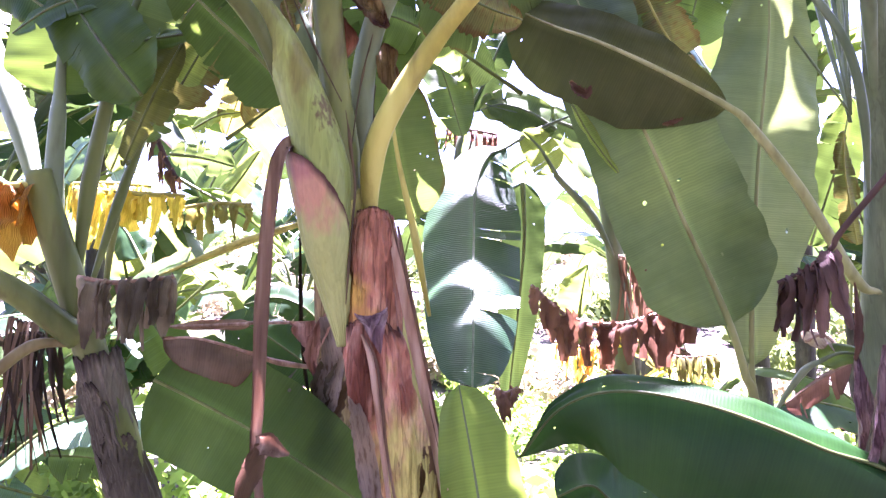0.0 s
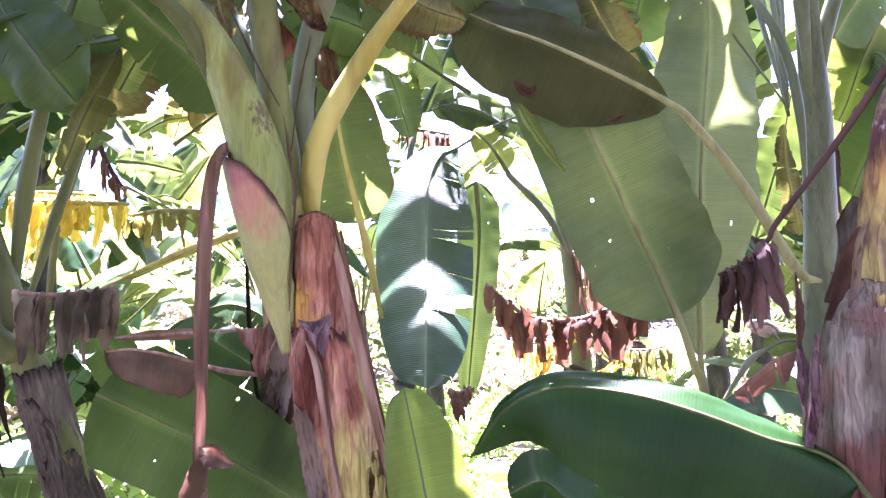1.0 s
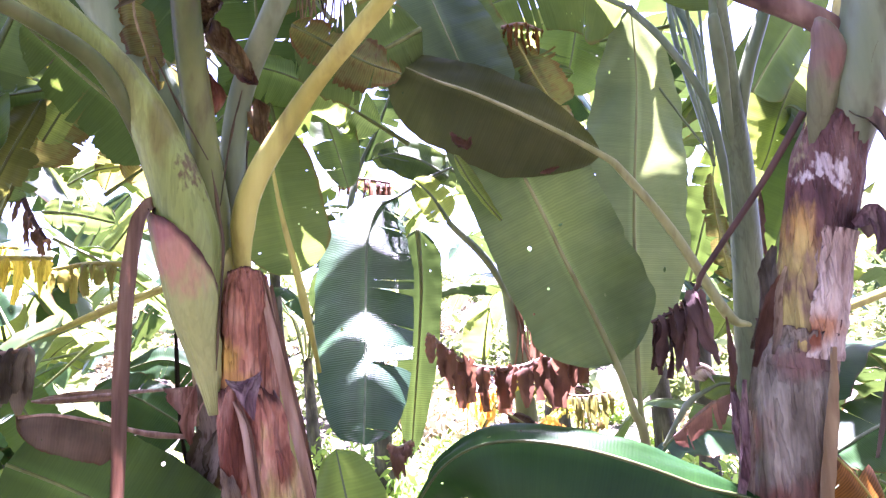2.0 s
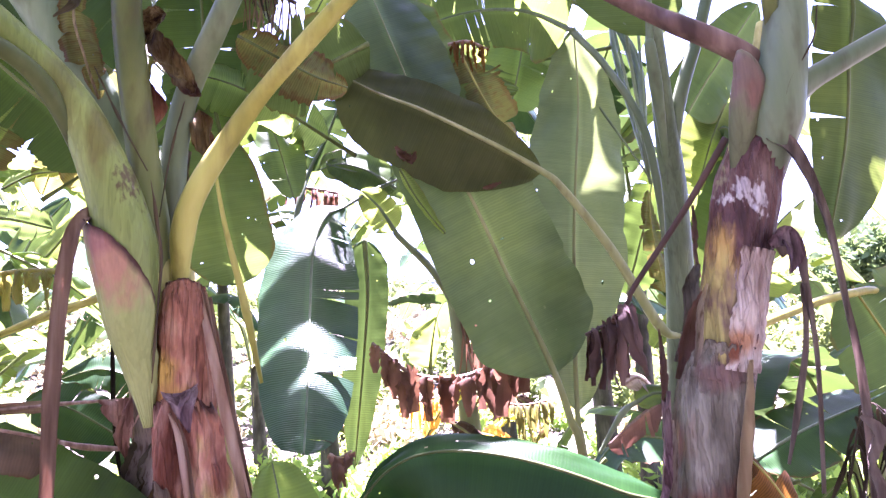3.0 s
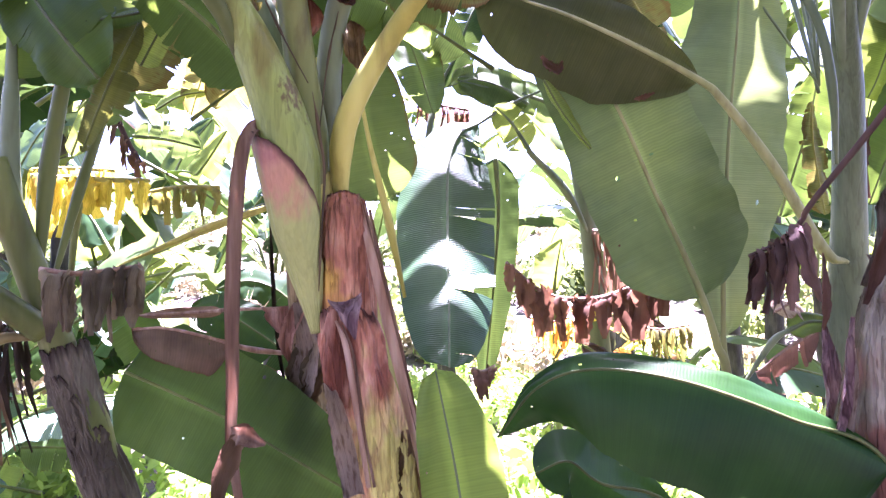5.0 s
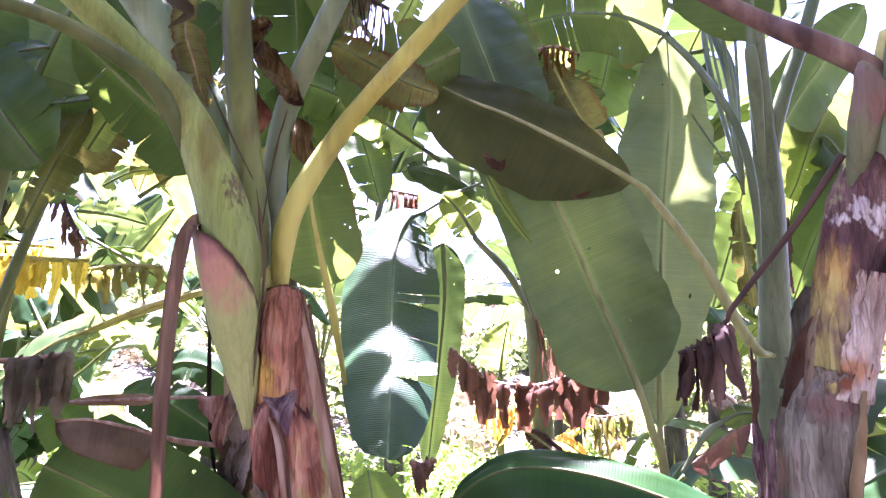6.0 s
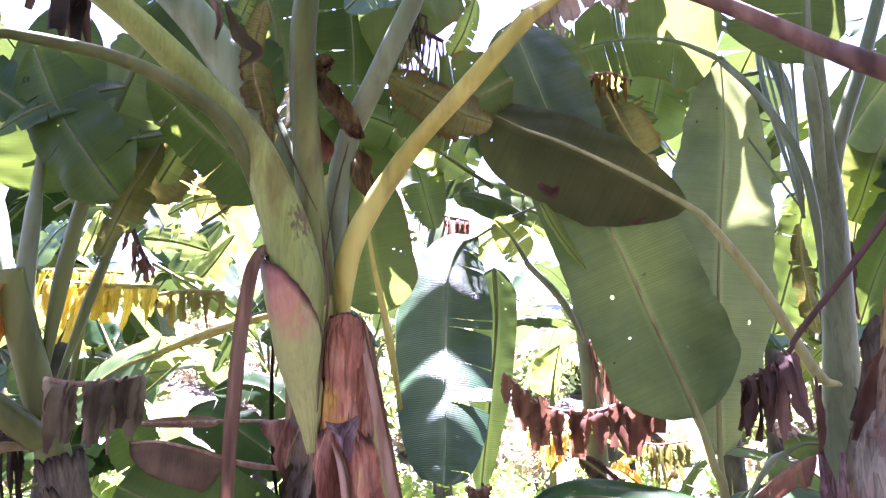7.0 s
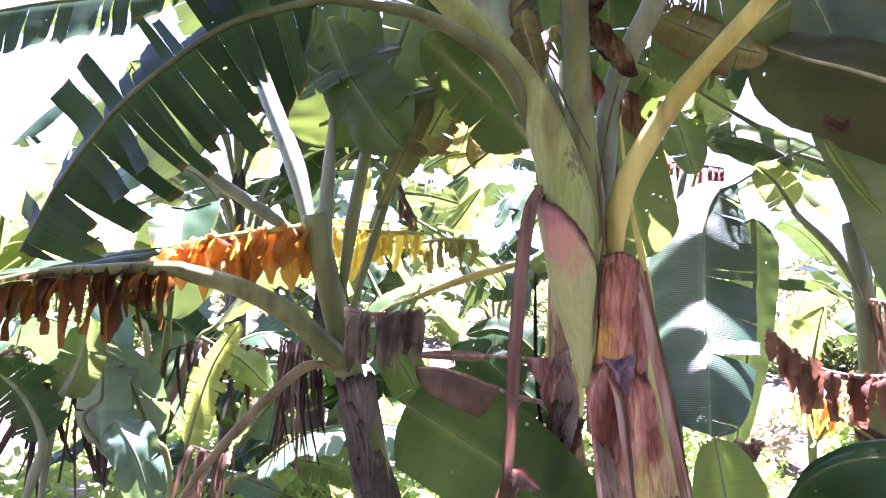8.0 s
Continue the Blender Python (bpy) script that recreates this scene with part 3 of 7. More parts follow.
def sheath_bm(pts, radii, a0, a1, lift=0.008, seed=0, jag=0.06, steps=44, nv=64, flare=0.0, top=0.0, slant=0.0, wrinkle=1.0):
    """A leaf sheath clasping a stem: part of a tube's wall from angle a0 to a1 (degrees; -90 faces -y), with jagged ends and uneven edges."""
    pts = [Vector(p) for p in pts]
    bm = bmesh.new()
    rnd = random.Random(seed)
    rim = bm.loops.layers.uv.new("Rim")
    place = {}
    ends = [jag * (1.6 * noise.noise(Vector((j * 0.21, seed * 3.3, 0))) + 0.35 * rnd.uniform(-1, 1)) for j in range(nv + 1)]
    inner, outer = [], []
    for i in range(steps + 1):
        ri, ro = [], []
        for j in range(nv + 1):
            v = j / nv
            vw = v * (a1 - a0) / 180
            s = i / steps
            s2 = min(1.0, max(0.0, s * (1 + ends[j] - top * abs(2 * v - 1) ** 1.5 - slant * v ** 2)))
            p, way = curve_at(pts, s2)
            f = s2 * (len(radii) - 1)
            k = min(int(f), len(radii) - 2)
            r = radii[k] + (radii[k + 1] - radii[k]) * (f - k)
            edge = noise.noise(Vector((s * 6, seed * 1.3, 0))) * 9 + noise.noise(Vector((s * 19, seed * 2.3, 5))) * 4
            a = radians(a0 + (a1 - a0) * v + edge * (1 if v > 0.5 else -1) * abs(2 * v - 1))
            sx = way.cross(Vector((0, -1, 0))).normalized()
            sy = way.cross(sx).normalized()
            d = sx * math.cos(a) + sy * math.sin(a) * (1 if sy.y > 0 else -1)
            q = r + lift + flare * s * s * abs(2 * v - 1) + wrinkle * (0.008 * noise.noise(Vector((vw * 6, s * 3, seed))) - 0.013 * abs(noise.noise(Vector((vw * 13, s * 2.0, seed + 9)))) ** 0.7 + 0.005 * noise.noise(Vector((vw * 30, s * 6, seed + 4))) + 0.0025 * noise.noise(Vector((vw * 60, s * 14, seed + 14))))
            ri.append(bm.verts.new(p + d * q))
            ro.append(bm.verts.new(p + d * (q + 0.004)))
            place[ri[-1]] = place[ro[-1]] = (max(s, 0.9 * abs(2 * v - 1) ** 0.3), v)
        inner.append(ri)
        outer.append(ro)
    for g, flip in ((inner, True), (outer, False)):
        for i in range(steps):
            for j in range(nv):
                f = [g[i][j], g[i][j + 1], g[i + 1][j + 1], g[i + 1][j]]
                bm.faces.new(f[::-1] if flip else f)
    for i in range(steps):
        for j in (0, nv):
            bm.faces.new((inner[i][j], inner[i + 1][j], outer[i + 1][j], outer[i][j]))
    for j in range(nv):
        for i in (0, steps):
            bm.faces.new((inner[i][j], inner[i][j + 1], outer[i][j + 1], outer[i][j]))
    for f in bm.faces:
        for loop in f.loops:
            loop[rim].uv = place[loop.vert]
    return bm


def ribbon_bm(pts, widths, face=(0, -1, 0), cup=0.3, seed=0, steps=30, nv=4, jag=0.15, thick=0.003, twist=0.5, crumple=0.12):
    """A dry hanging strip, cupped across, with frayed edges; its fibres run along it."""
    pts = [Vector(p) for p in pts]
    length = sum((b - a).length for a, b in zip(pts, pts[1:]))
    bm = bmesh.new()
    uv = bm.loops.layers.uv.new("UVMap")
    rows, flat = [], {}
    for i in range(steps + 1):
        s = i / steps
        p, way = curve_at(pts, s)
        f = s * (len(widths) - 1)
        k = min(int(f), len(widths) - 2)
        w = widths[k] + (widths[k + 1] - widths[k]) * (f - k)
        turn = Matrix.Rotation(twist * 1.6 * noise.noise(Vector((s * 2.4, seed * 1.37, 0))), 3, way)
        side = (turn @ way.cross(Vector(face))).normalized()
        out = side.cross(way).normalized()
        row = []
        for j in range(nv + 1):
            v = 2 * j / nv - 1
            fray = 1 + jag * noise.noise(Vector((s * 17, v * 2, seed)))
            vert = bm.verts.new(p + side * (w * v * fray) + out * (cup * w * (v * v - 0.5) + crumple * w * noise.noise(Vector((s * length * 24, v * 2.2, seed * 0.71)))))
            flat[vert] = (s * length, v * w * 2 + seed * 0.37)
            row.append(vert)
        rows.append(row)
    for a, b in zip(rows, rows[1:]):
        for j in range(nv):
            f = bm.faces.new((a[j], a[j + 1], b[j + 1], b[j]))
            for loop in f.loops:
                loop[uv].uv = flat[loop.vert]
    if thick:
        bmesh.ops.solidify(bm, geom=bm.faces[:], thickness=thick)
    return bm


def shreds(owner, stalk, pts, length, count, material, stalk_mat=None, wide=1.3, seed=0, r=(0.014, 0.008), label="", fray=0.3, out=(0, -1, 0), cup=0.7, sway=0.16, both=True, twist=0.9, crumple=0.3):
    """A dead leaf: a midrib through pts from which count torn strips hang, each folded, twisted and frayed."""
    rnd = random.Random(seed)
    line = [Vector(p) for p in pts]
    span = sum((b - a).length for a, b in zip(line, line[1:]))
    all_v, all_f, all_uv = [], [], []
    for side in ((1, -1) if both else (1,)):
        for i in range(count):
            s = (i + rnd.uniform(0.15, 0.85)) / count
            p, way = curve_at(line, s)
            d = Vector(out) * side
            L = length * (0.55 + 0.45 * math.sin(math.pi * min(1, 0.15 + s * 0.8))) * rnd.uniform(1 - fray, 1.0)
            w = span / count * wide * rnd.uniform(0.2, 0.62)
            tw = Vector((rnd.uniform(-1, 1), rnd.uniform(-1, 1), 0)) * sway * L
            q1 = p + d * 0.02 - UP * 0.01
            q2 = p + d * 0.035 - UP * L * 0.35 + tw * 0.3
            q3 = p + d * 0.03 - UP * L * 0.7 + tw * 0.7
            q4 = p + d * 0.03 - UP * L + tw * 1.2
            bm = ribbon_bm([p, q1, q2, q3, q4], [w * 0.6, w * 0.9, w * rnd.uniform(0.6, 1.15), w * rnd.uniform(0.45, 1.1), w * rnd.uniform(0.1, 0.7)], face=(way.y * 0.5, -1, 0), cup=cup * rnd.uniform(-1.1, 1.3), seed=seed * 7 + i + side * 40, steps=18, nv=6, jag=0.4, thick=0.0, twist=twist, crumple=crumple)
            uv = bm.loops.layers.uv.active
            bm.verts.index_update()
            n = len(all_v)
            all_v += [v.co.copy() for v in bm.verts]
            for f in bm.faces:
                all_f.append([n + v.index for v in f.verts])
                all_uv += [(loop[uv].uv.x, loop[uv].uv.y) for loop in f.loops]
            bm.free()
    me = bpy.data.meshes.new("leaf")
    me.from_pydata(all_v, [], all_f)
    lay = me.uv_layers.new(name="UVMap")
    lay.data.foreach_set("uv", [c for uv in all_uv for c in uv])
    for f in me.polygons:
        f.use_smooth = True
    me.materials.append(material)
    ob = new("leaf", me)
    ob.parent = owner
    ob.matrix_parent_inverse = owner.matrix_world.inverted()
    if label:
        ob["label"] = label
    rib = [Vector(p) for p in stalk] + line
    part("midrib", tube_bm(rib, [r[0] + (r[1] - r[0]) * i / (len(rib) - 1) for i in range(len(rib))], 10, 12 * (len(rib) - 1), 0.3), stalk_mat or STALKBROWN, ob)
    return ob


def grown(owner, base, height, count, seed, reach=1.5, half=0.24, lean=(0, 0), tone=None, r=0.1, slits=6, low=0.2):
    """A whole plant farther off: stem, sheaths and arching leaves."""
    rnd = random.Random(seed)
    base = Vector(base)
    top = base + Vector((lean[0], lean[1], height))
    mid = base.lerp(top, 0.5)
    stem_part(owner, "pseudostem", [base, mid, top], [r, r * 0.8, r * 0.5], STEM, 14, 12, seed=seed)
    part("sheath", sheath_bm([base, mid, top], [r, r * 0.8, r * 0.5], -200, 20, seed=seed, steps=10, nv=10), SHEATHDARK, owner)
    for i in range(count):
        a = i * 2.4 + rnd.uniform(-0.4, 0.4)
        d = Vector((math.cos(a), math.sin(a), 0))
        rise = rnd.uniform(low, 1.0)
        L = reach * rnd.uniform(0.75, 1.15)
        p0 = top - UP * 0.25
        p1 = top + d * 0.18 + UP * (0.25 + 0.3 * rise)
        p2 = p1 + d * L * 0.3 + UP * L * (0.05 + 0.45 * rise)
        p3 = p2 + d * L * 0.35 + UP * L * (0.3 * rise - 0.1)
        p4 = p3 + d * L * 0.25 + UP * L * (0.12 * rise - 0.35)
        m = tone[i % len(tone)] if tone else (UNDER, UPPER, SEA, GREEN, UPPER, LIME, SEA)[rnd.randrange(7)]
        face = (d * -0.4 + UP).normalized() if rise < 0.6 else (d * -1 + UP * 0.4).normalized()
        leaf(owner, [p0, p1], [p1.lerp(p2, 0.3), p2, p3, p4], half * rnd.uniform(0.8, 1.15), face, m, STALK, (0.03, 0.016),
             fold=rnd.uniform(0.05, 0.4), slits=rnd.randrange(2, slits + 2), gap=rnd.uniform(0.03, 0.16), droop=0.35, ragged=rnd.uniform(0.0, 0.3), ripple=0.03, seed=seed * 50 + i)


def thicket(owner, low, high, count, seed, tones, size=(0.45, 0.8), half=(0.09, 0.17), facing=(0, -1, 0.1)):
    """Torn leaves of a crown, crossing one another in the space between two corners."""
    rnd = random.Random(seed)
    for i in range(count):
        c = Vector([rnd.uniform(a, b) for a, b in zip(low, high)])
        L = rnd.uniform(*size)
        d = Vector((rnd.uniform(-1, 1), rnd.uniform(-0.5, 0.5), rnd.uniform(-0.7, 0.8))).normalized()
        sag = Vector((0, 0, -1)) * L * rnd.uniform(0.05, 0.3)
        face = Vector(facing) + Vector((rnd.uniform(-0.6, 0.6), 0, rnd.uniform(-0.6, 0.6)))
        leaf(owner, [c - d * L * 0.75], [c - d * L * 0.5, c - d * L * 0.1, c + d * L * 0.25 + sag * 0.3, c + d * L * 0.55 + sag], rnd.uniform(*half), face, tones[rnd.randrange(len(tones))], STALK, (0.012, 0.008), rib=0.005,
             fold=rnd.uniform(-0.1, 0.5), slits=rnd.randrange(2, 9), gap=rnd.uniform(0.04, 0.2), droop=0.35, ragged=rnd.uniform(0.05, 0.45), ripple=0.03, seed=seed * 60 + i, holes=8)
# ---- ground and hillside ----
def ground_height(x, y):
    far = max(0.0, y - 9.0)
    rise = 0.19 * far if far < 40 else 0.19 * 40 + 0.02 * (far - 40)
    side = max(0.0, -y - 9.0)
    return rise + 0.1 * side + 0.06 * noise.noise(Vector((x * 0.7, y * 0.7, 0))) + min(1.0, far / 10) * 0.8 * noise.noise(Vector((x * 0.09, y * 0.09, 3)))


def build_ground():
    lines = [-400, -200, -90, -50, -30, -20, -14] + [-10 + 0.4 * i for i in range(76)] + [21, 22.5, 24, 26, 28, 31, 34, 38, 42, 47, 54, 62, 75, 95, 130, 200, 400]
    bm = bmesh.new()
    grid = [[bm.verts.new((x, y, ground_height(x, y))) for x in lines] for y in lines]
    for i in range(len(lines) - 1):
        for j in range(len(lines) - 1):
            bm.faces.new((grid[i][j], grid[i][j + 1], grid[i + 1][j + 1], grid[i + 1][j]))
    m, nodes, links, b = mat("ground", 0.95)
    c = ramp(nodes, [(0.3, (0.03, 0.022, 0.015)), (0.45, (0.07, 0.054, 0.038)), (0.6, (0.04, 0.046, 0.022)), (0.8, (0.09, 0.08, 0.045))])
    links.new(noise_at(nodes, links, 1.6, detail=9.0), c.inputs[0])
    links.new(c.outputs[0], b.inputs["Base Color"])
    bump = nodes.new("ShaderNodeBump")
    bump.inputs["Distance"].default_value = 0.05
    links.new(noise_at(nodes, links, 14.0, detail=8.0), bump.inputs["Height"])
    links.new(bump.outputs[0], b.inputs["Normal"])
    tagged(part("ground", bm, m, None), "earth and weedy ground rising to a hillside", "ground", kind="structure")


build_ground()

# ---- the banana plant with the split brown sheath ----
main = plant("banana_plant", (0.16, 2.0, 0.0), "tall banana plant with peeling purple-brown sheaths and a yellow stalk")
MAIN_LINE = [(0.16, 2.0, 0.0), (-0.096, 1.945, 0.981), (-0.170, 1.906, 1.356), (-0.236, 1.875, 1.650), (-0.272, 1.852, 1.862)]
MAIN_R = [0.14, 0.125, 0.105, 0.085, 0.06]
stem_part(main, "pseudostem", MAIN_LINE, MAIN_R, STEM, 28, 40, 0.05, 1)
part("sheath", sheath_bm([(-0.079, 1.941, 0.825), (-0.116, 1.904, 1.085), (-0.154, 1.872, 1.295), (-0.201, 1.839, 1.514)], [0.122, 0.115, 0.104, 0.083], -172, -42, seed=3, jag=0.03, top=0.08), SHEATHLOW, main, "split red-brown sheath fading to yellow-green")
part("sheath", sheath_bm([(-0.191, 1.848, 1.423), (-0.193, 1.820, 1.597), (-0.192, 1.797, 1.723), (-0.189, 1.791, 1.778), (-0.186, 1.788, 1.807)], [0.082, 0.072, 0.056, 0.043, 0.030], -178, -4, seed=5, jag=0.02, lift=0.004, top=0.22), SHEATH, main, "pointed red-brown dry sheath")
# stalks that rise from the stem
stem_part(main, "leaf_stalk", [(-0.276, 1.808, 1.428), (-0.292, 1.783, 1.564), (-0.313, 1.758, 1.702), (-0.328, 1.729, 1.884), (-0.374, 1.710, 2.068), (-0.476, 1.667, 2.288), (-0.677, 1.515, 2.489), (-0.866, 1.414, 2.628), (-1.018, 1.305, 2.702)],
          [0.006, 0.034, 0.060, 0.076, 0.064, 0.05, 0.038, 0.034, 0.03], STALKMAIN, 22, 70, 0.05, 2, "thick green leaf stalk", groove=0.3, face=(0, -1, 0))
part("sheath", sheath_bm([(-0.276, 1.808, 1.422), (-0.292, 1.783, 1.564), (-0.313, 1.758, 1.702), (-0.330, 1.732, 1.854), (-0.354, 1.720, 1.976)], [0.010, 0.038, 0.064, 0.078, 0.074], -190, -25, seed=4, jag=0.008, lift=0.003, slant=0.42, wrinkle=0.3), SHEATHPINK, main, "pink and yellow-green sheath with a dark dried rim")
for pts, r in [([(-0.260, 1.686, 2.052), (-0.248, 1.695, 1.969), (-0.236, 1.708, 1.849), (-0.248, 1.724, 1.698), (-0.260, 1.741, 1.533)], 0.0035), ([(-0.410, 1.698, 2.368), (-0.348, 1.713, 2.229), (-0.276, 1.718, 2.086)], 0.003), ([(-0.203, 1.804, 2.319), (-0.233, 1.799, 2.181), (-0.254, 1.760, 1.971)], 0.003)]:
    part("stalk_margin", tube_bm(pts, [r * 0.4] + [r] * 4 + [r * 0.4], 6, 30, lumps=1.2, seed=int(r * 9000)), MARGIN, main, "dark dried margin")
stem_part(main, "leaf_stalk", [(-0.355, 1.887, 2.124), (-0.465, 1.857, 2.368), (-0.629, 1.822, 2.651), (-0.779, 1.793, 2.825), (-0.990, 1.734, 3.054)], [0.05, 0.062, 0.06, 0.055, 0.05], STALKM5, 16, 36, 0.02, 5, "wide pale green leaf stalk", groove=0.4, flat=0.7)
leaf(main, [(-0.247, 1.835, 1.646), (-0.284, 1.811, 1.968), (-0.313, 1.786, 2.209), (-0.327, 1.669, 2.540), (-0.306, 1.636, 2.796)], [(-0.299, 1.631, 2.945), (-0.279, 1.517, 3.279), (-0.276, 1.275, 3.423), (-0.244, 1.005, 3.250)], 0.26, (0, -1, -0.3), UNDER, STALK, (0.05, 0.032), slits=4, seed=1)
leaf(main, [(-0.230, 1.879, 1.800), (-0.244, 1.869, 2.086), (-0.219, 1.873, 2.332), (-0.116, 1.770, 2.523), (-0.023, 1.751, 2.737)], [(0.002, 1.755, 2.799), (0.094, 1.843, 3.086), (0.264, 1.959, 3.399), (0.508, 2.083, 3.653)], 0.24, (0.2, -0.6, -1), UNDER, STALKPALE, (0.04, 0.03), slits=3, seed=2, fold=0.1)
leaf(main, [(-0.206, 1.818, 1.709), (-0.201, 1.787, 1.913), (-0.156, 1.762, 2.052), (-0.038, 1.761, 2.249), (0.129, 1.652, 2.415), (0.303, 1.629, 2.618)], [(0.339, 1.637, 2.661), (0.466, 1.655, 2.753), (0.612, 1.656, 2.827), (0.822, 1.715, 2.938)], 0.16, (0, -0.7, 0.7), PALEDRY, STALKYELLOW, (0.036, 0.024), slits=9, gap=0.2, hang=0.7, ragged=0.5, seed=3, label="withered grey papery leaf end")
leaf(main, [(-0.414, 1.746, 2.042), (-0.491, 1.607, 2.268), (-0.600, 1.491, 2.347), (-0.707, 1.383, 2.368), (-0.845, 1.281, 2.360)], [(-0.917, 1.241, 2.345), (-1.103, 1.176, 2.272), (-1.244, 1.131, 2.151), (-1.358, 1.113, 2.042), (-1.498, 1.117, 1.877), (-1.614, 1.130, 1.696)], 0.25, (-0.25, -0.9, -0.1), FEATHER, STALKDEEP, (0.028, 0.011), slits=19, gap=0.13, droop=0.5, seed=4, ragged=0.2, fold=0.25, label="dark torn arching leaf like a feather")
E1, E5 = Vector((-1.018, 1.305, 2.702)), Vector((-0.990, 1.734, 3.054))
leaf(main, [], [E1, E1 + Vector((-0.5, -0.35, 0.3)), E1 + Vector((-1.1, -0.8, 0.35)), E1 + Vector((-1.6, -1.2, 0.0))], 0.3, (-0.3, 0, 1), UPPER, STALK, (0.03, 0.02), seed=131, slits=6, fold=0.25)
leaf(main, [], [E5, E5 + Vector((-0.3, -0.3, 0.6)), E5 + Vector((-0.5, -0.9, 0.9)), E5 + Vector((-0.6, -1.6, 0.8))], 0.33, (0, 0.6, 0.8), UPPER, STALKPALE, (0.05, 0.03), seed=132, slits=6, fold=0.25)
# hanging dry strip and its flap
part("dry_strip", ribbon_bm([(-0.384, 1.700, 1.924), (-0.405, 1.680, 1.962), (-0.432, 1.660, 1.899), (-0.450, 1.655, 1.734), (-0.462, 1.660, 1.502), (-0.466, 1.670, 1.303), (-0.472, 1.680, 1.162), (-0.458, 1.690, 1.021)], [0.012, 0.018, 0.021, 0.020, 0.019, 0.016, 0.015, 0.012], cup=0.5, seed=2, nv=6, steps=50, jag=0.06), STALKBROWN, main, "long hanging brown dry strip")
part("dry_strip", ribbon_bm([(-0.488, 2.200, 1.784), (-0.483, 2.200, 1.603), (-0.476, 2.200, 1.452), (-0.456, 2.200, 1.285), (-0.409, 2.150, 1.146)], [0.004, 0.007, 0.007, 0.006, 0.003], cup=0.8, seed=315, jag=0.3, crumple=0.3), TANGLE, main, "thin dark dry strip")
part("dry_strip", ribbon_bm([(-0.469, 1.661, 1.193), (-0.441, 1.652, 1.188), (-0.413, 1.654, 1.171), (-0.382, 1.655, 1.160)], [0.012, 0.03, 0.02, 0.004], cup=0.6, seed=9), STALKBROWN, main, "shrivelled leaf end")
part("dry_strip", ribbon_bm([(-0.444, 1.663, 1.179), (-0.462, 1.657, 1.139), (-0.490, 1.663, 1.083), (-0.511, 1.673, 0.985)], [0.02, 0.03, 0.024, 0.012], cup=0.9, seed=19), DRY, main)
part("dry_strip", ribbon_bm([(-0.147, 1.780, 1.784), (-0.111, 1.767, 1.625), (-0.074, 1.766, 1.442), (-0.028, 1.780, 1.216), (0.032, 1.807, 0.959)], [0.003, 0.005, 0.006, 0.006, 0.008], cup=0.8, seed=4, jag=0.08), STALKBROWN, main, "red-brown strip")
part("dry_strip", ribbon_bm([(-0.216, 1.735, 1.455), (-0.192, 1.725, 1.399), (-0.177, 1.725, 1.311), (-0.165, 1.735, 1.208), (-0.142, 1.760, 1.016)], [0.003, 0.008, 0.009, 0.008, 0.007], cup=-0.9, seed=6, jag=0.06, nv=6), TAN, main, "tan folded sheath edge")
part("dry_strip", ribbon_bm([(-0.198, 1.735, 1.443), (-0.172, 1.728, 1.369), (-0.158, 1.730, 1.267), (-0.148, 1.740, 1.164), (-0.125, 1.765, 1.014)], [0.002, 0.004, 0.005, 0.004, 0.004], cup=0.8, seed=62, jag=0.08), STALKBROWN, main)
part("dry_strip", ribbon_bm([(-0.219, 1.755, 1.484), (-0.224, 1.738, 1.391), (-0.217, 1.736, 1.303), (-0.200, 1.748, 1.224)], [0.020, 0.036, 0.037, 0.012], cup=-0.5, seed=63, nv=12, steps=40, jag=0.06, crumple=0.12, twist=0.2), SHEATHLOW, main, "red-brown half of the split sheath with a free foot")
part("dry_strip", ribbon_bm([(-0.044, 1.807, 1.151), (-0.024, 1.804, 1.077), (-0.013, 1.819, 0.941)], [0.01, 0.04, 0.05], cup=0.7, seed=8), DRY, main)

part("dry_strip", ribbon_bm([(-0.192, 1.743, 1.513), (-0.185, 1.725, 1.494), (-0.175, 1.714, 1.458), (-0.164, 1.719, 1.405)], [0.046, 0.040, 0.022, 0.002], face=(0.1, -1, 0.3), cup=0.5, seed=41, nv=8, jag=0.06), CURL, main, "curled grey-purple sheath tip")
part("dry_strip", ribbon_bm([(-0.138, 1.781, 1.776), (-0.101, 1.765, 1.594), (-0.081, 1.768, 1.472), (-0.051, 1.774, 1.321), (-0.012, 1.793, 1.139)], [0.003, 0.006, 0.006, 0.006, 0.004], cup=0.5, seed=42, jag=0.05), TAN, main, "pale tan inner strip")
part("dry_strip", ribbon_bm([(-0.155, 1.765, 1.794), (-0.119, 1.750, 1.624), (-0.080, 1.745, 1.443), (-0.040, 1.750, 1.264), (0.012, 1.770, 1.020)], [0.006, 0.012, 0.014, 0.014, 0.013], cup=0.8, seed=45, jag=0.08, nv=6), TAN, main, "tan dried sheath margin standing off the stem")
part("dry_strip", ribbon_bm([(-0.124, 1.770, 1.751), (-0.092, 1.760, 1.579), (-0.051, 1.755, 1.382), (-0.009, 1.760, 1.175), (0.033, 1.780, 1.010)], [0.004, 0.007, 0.008, 0.008, 0.008], cup=0.7, seed=46, jag=0.1), STALKBROWN, main)
part("dry_strip", ribbon_bm([(-0.242, 1.745, 1.294), (-0.215, 1.710, 1.220), (-0.193, 1.705, 1.115), (-0.173, 1.720, 1.006)], [0.010, 0.024, 0.028, 0.026], cup=0.6, seed=47, jag=0.25, nv=8, crumple=0.3), PALEDRY, main, "pale papery peel hanging from the sheath")

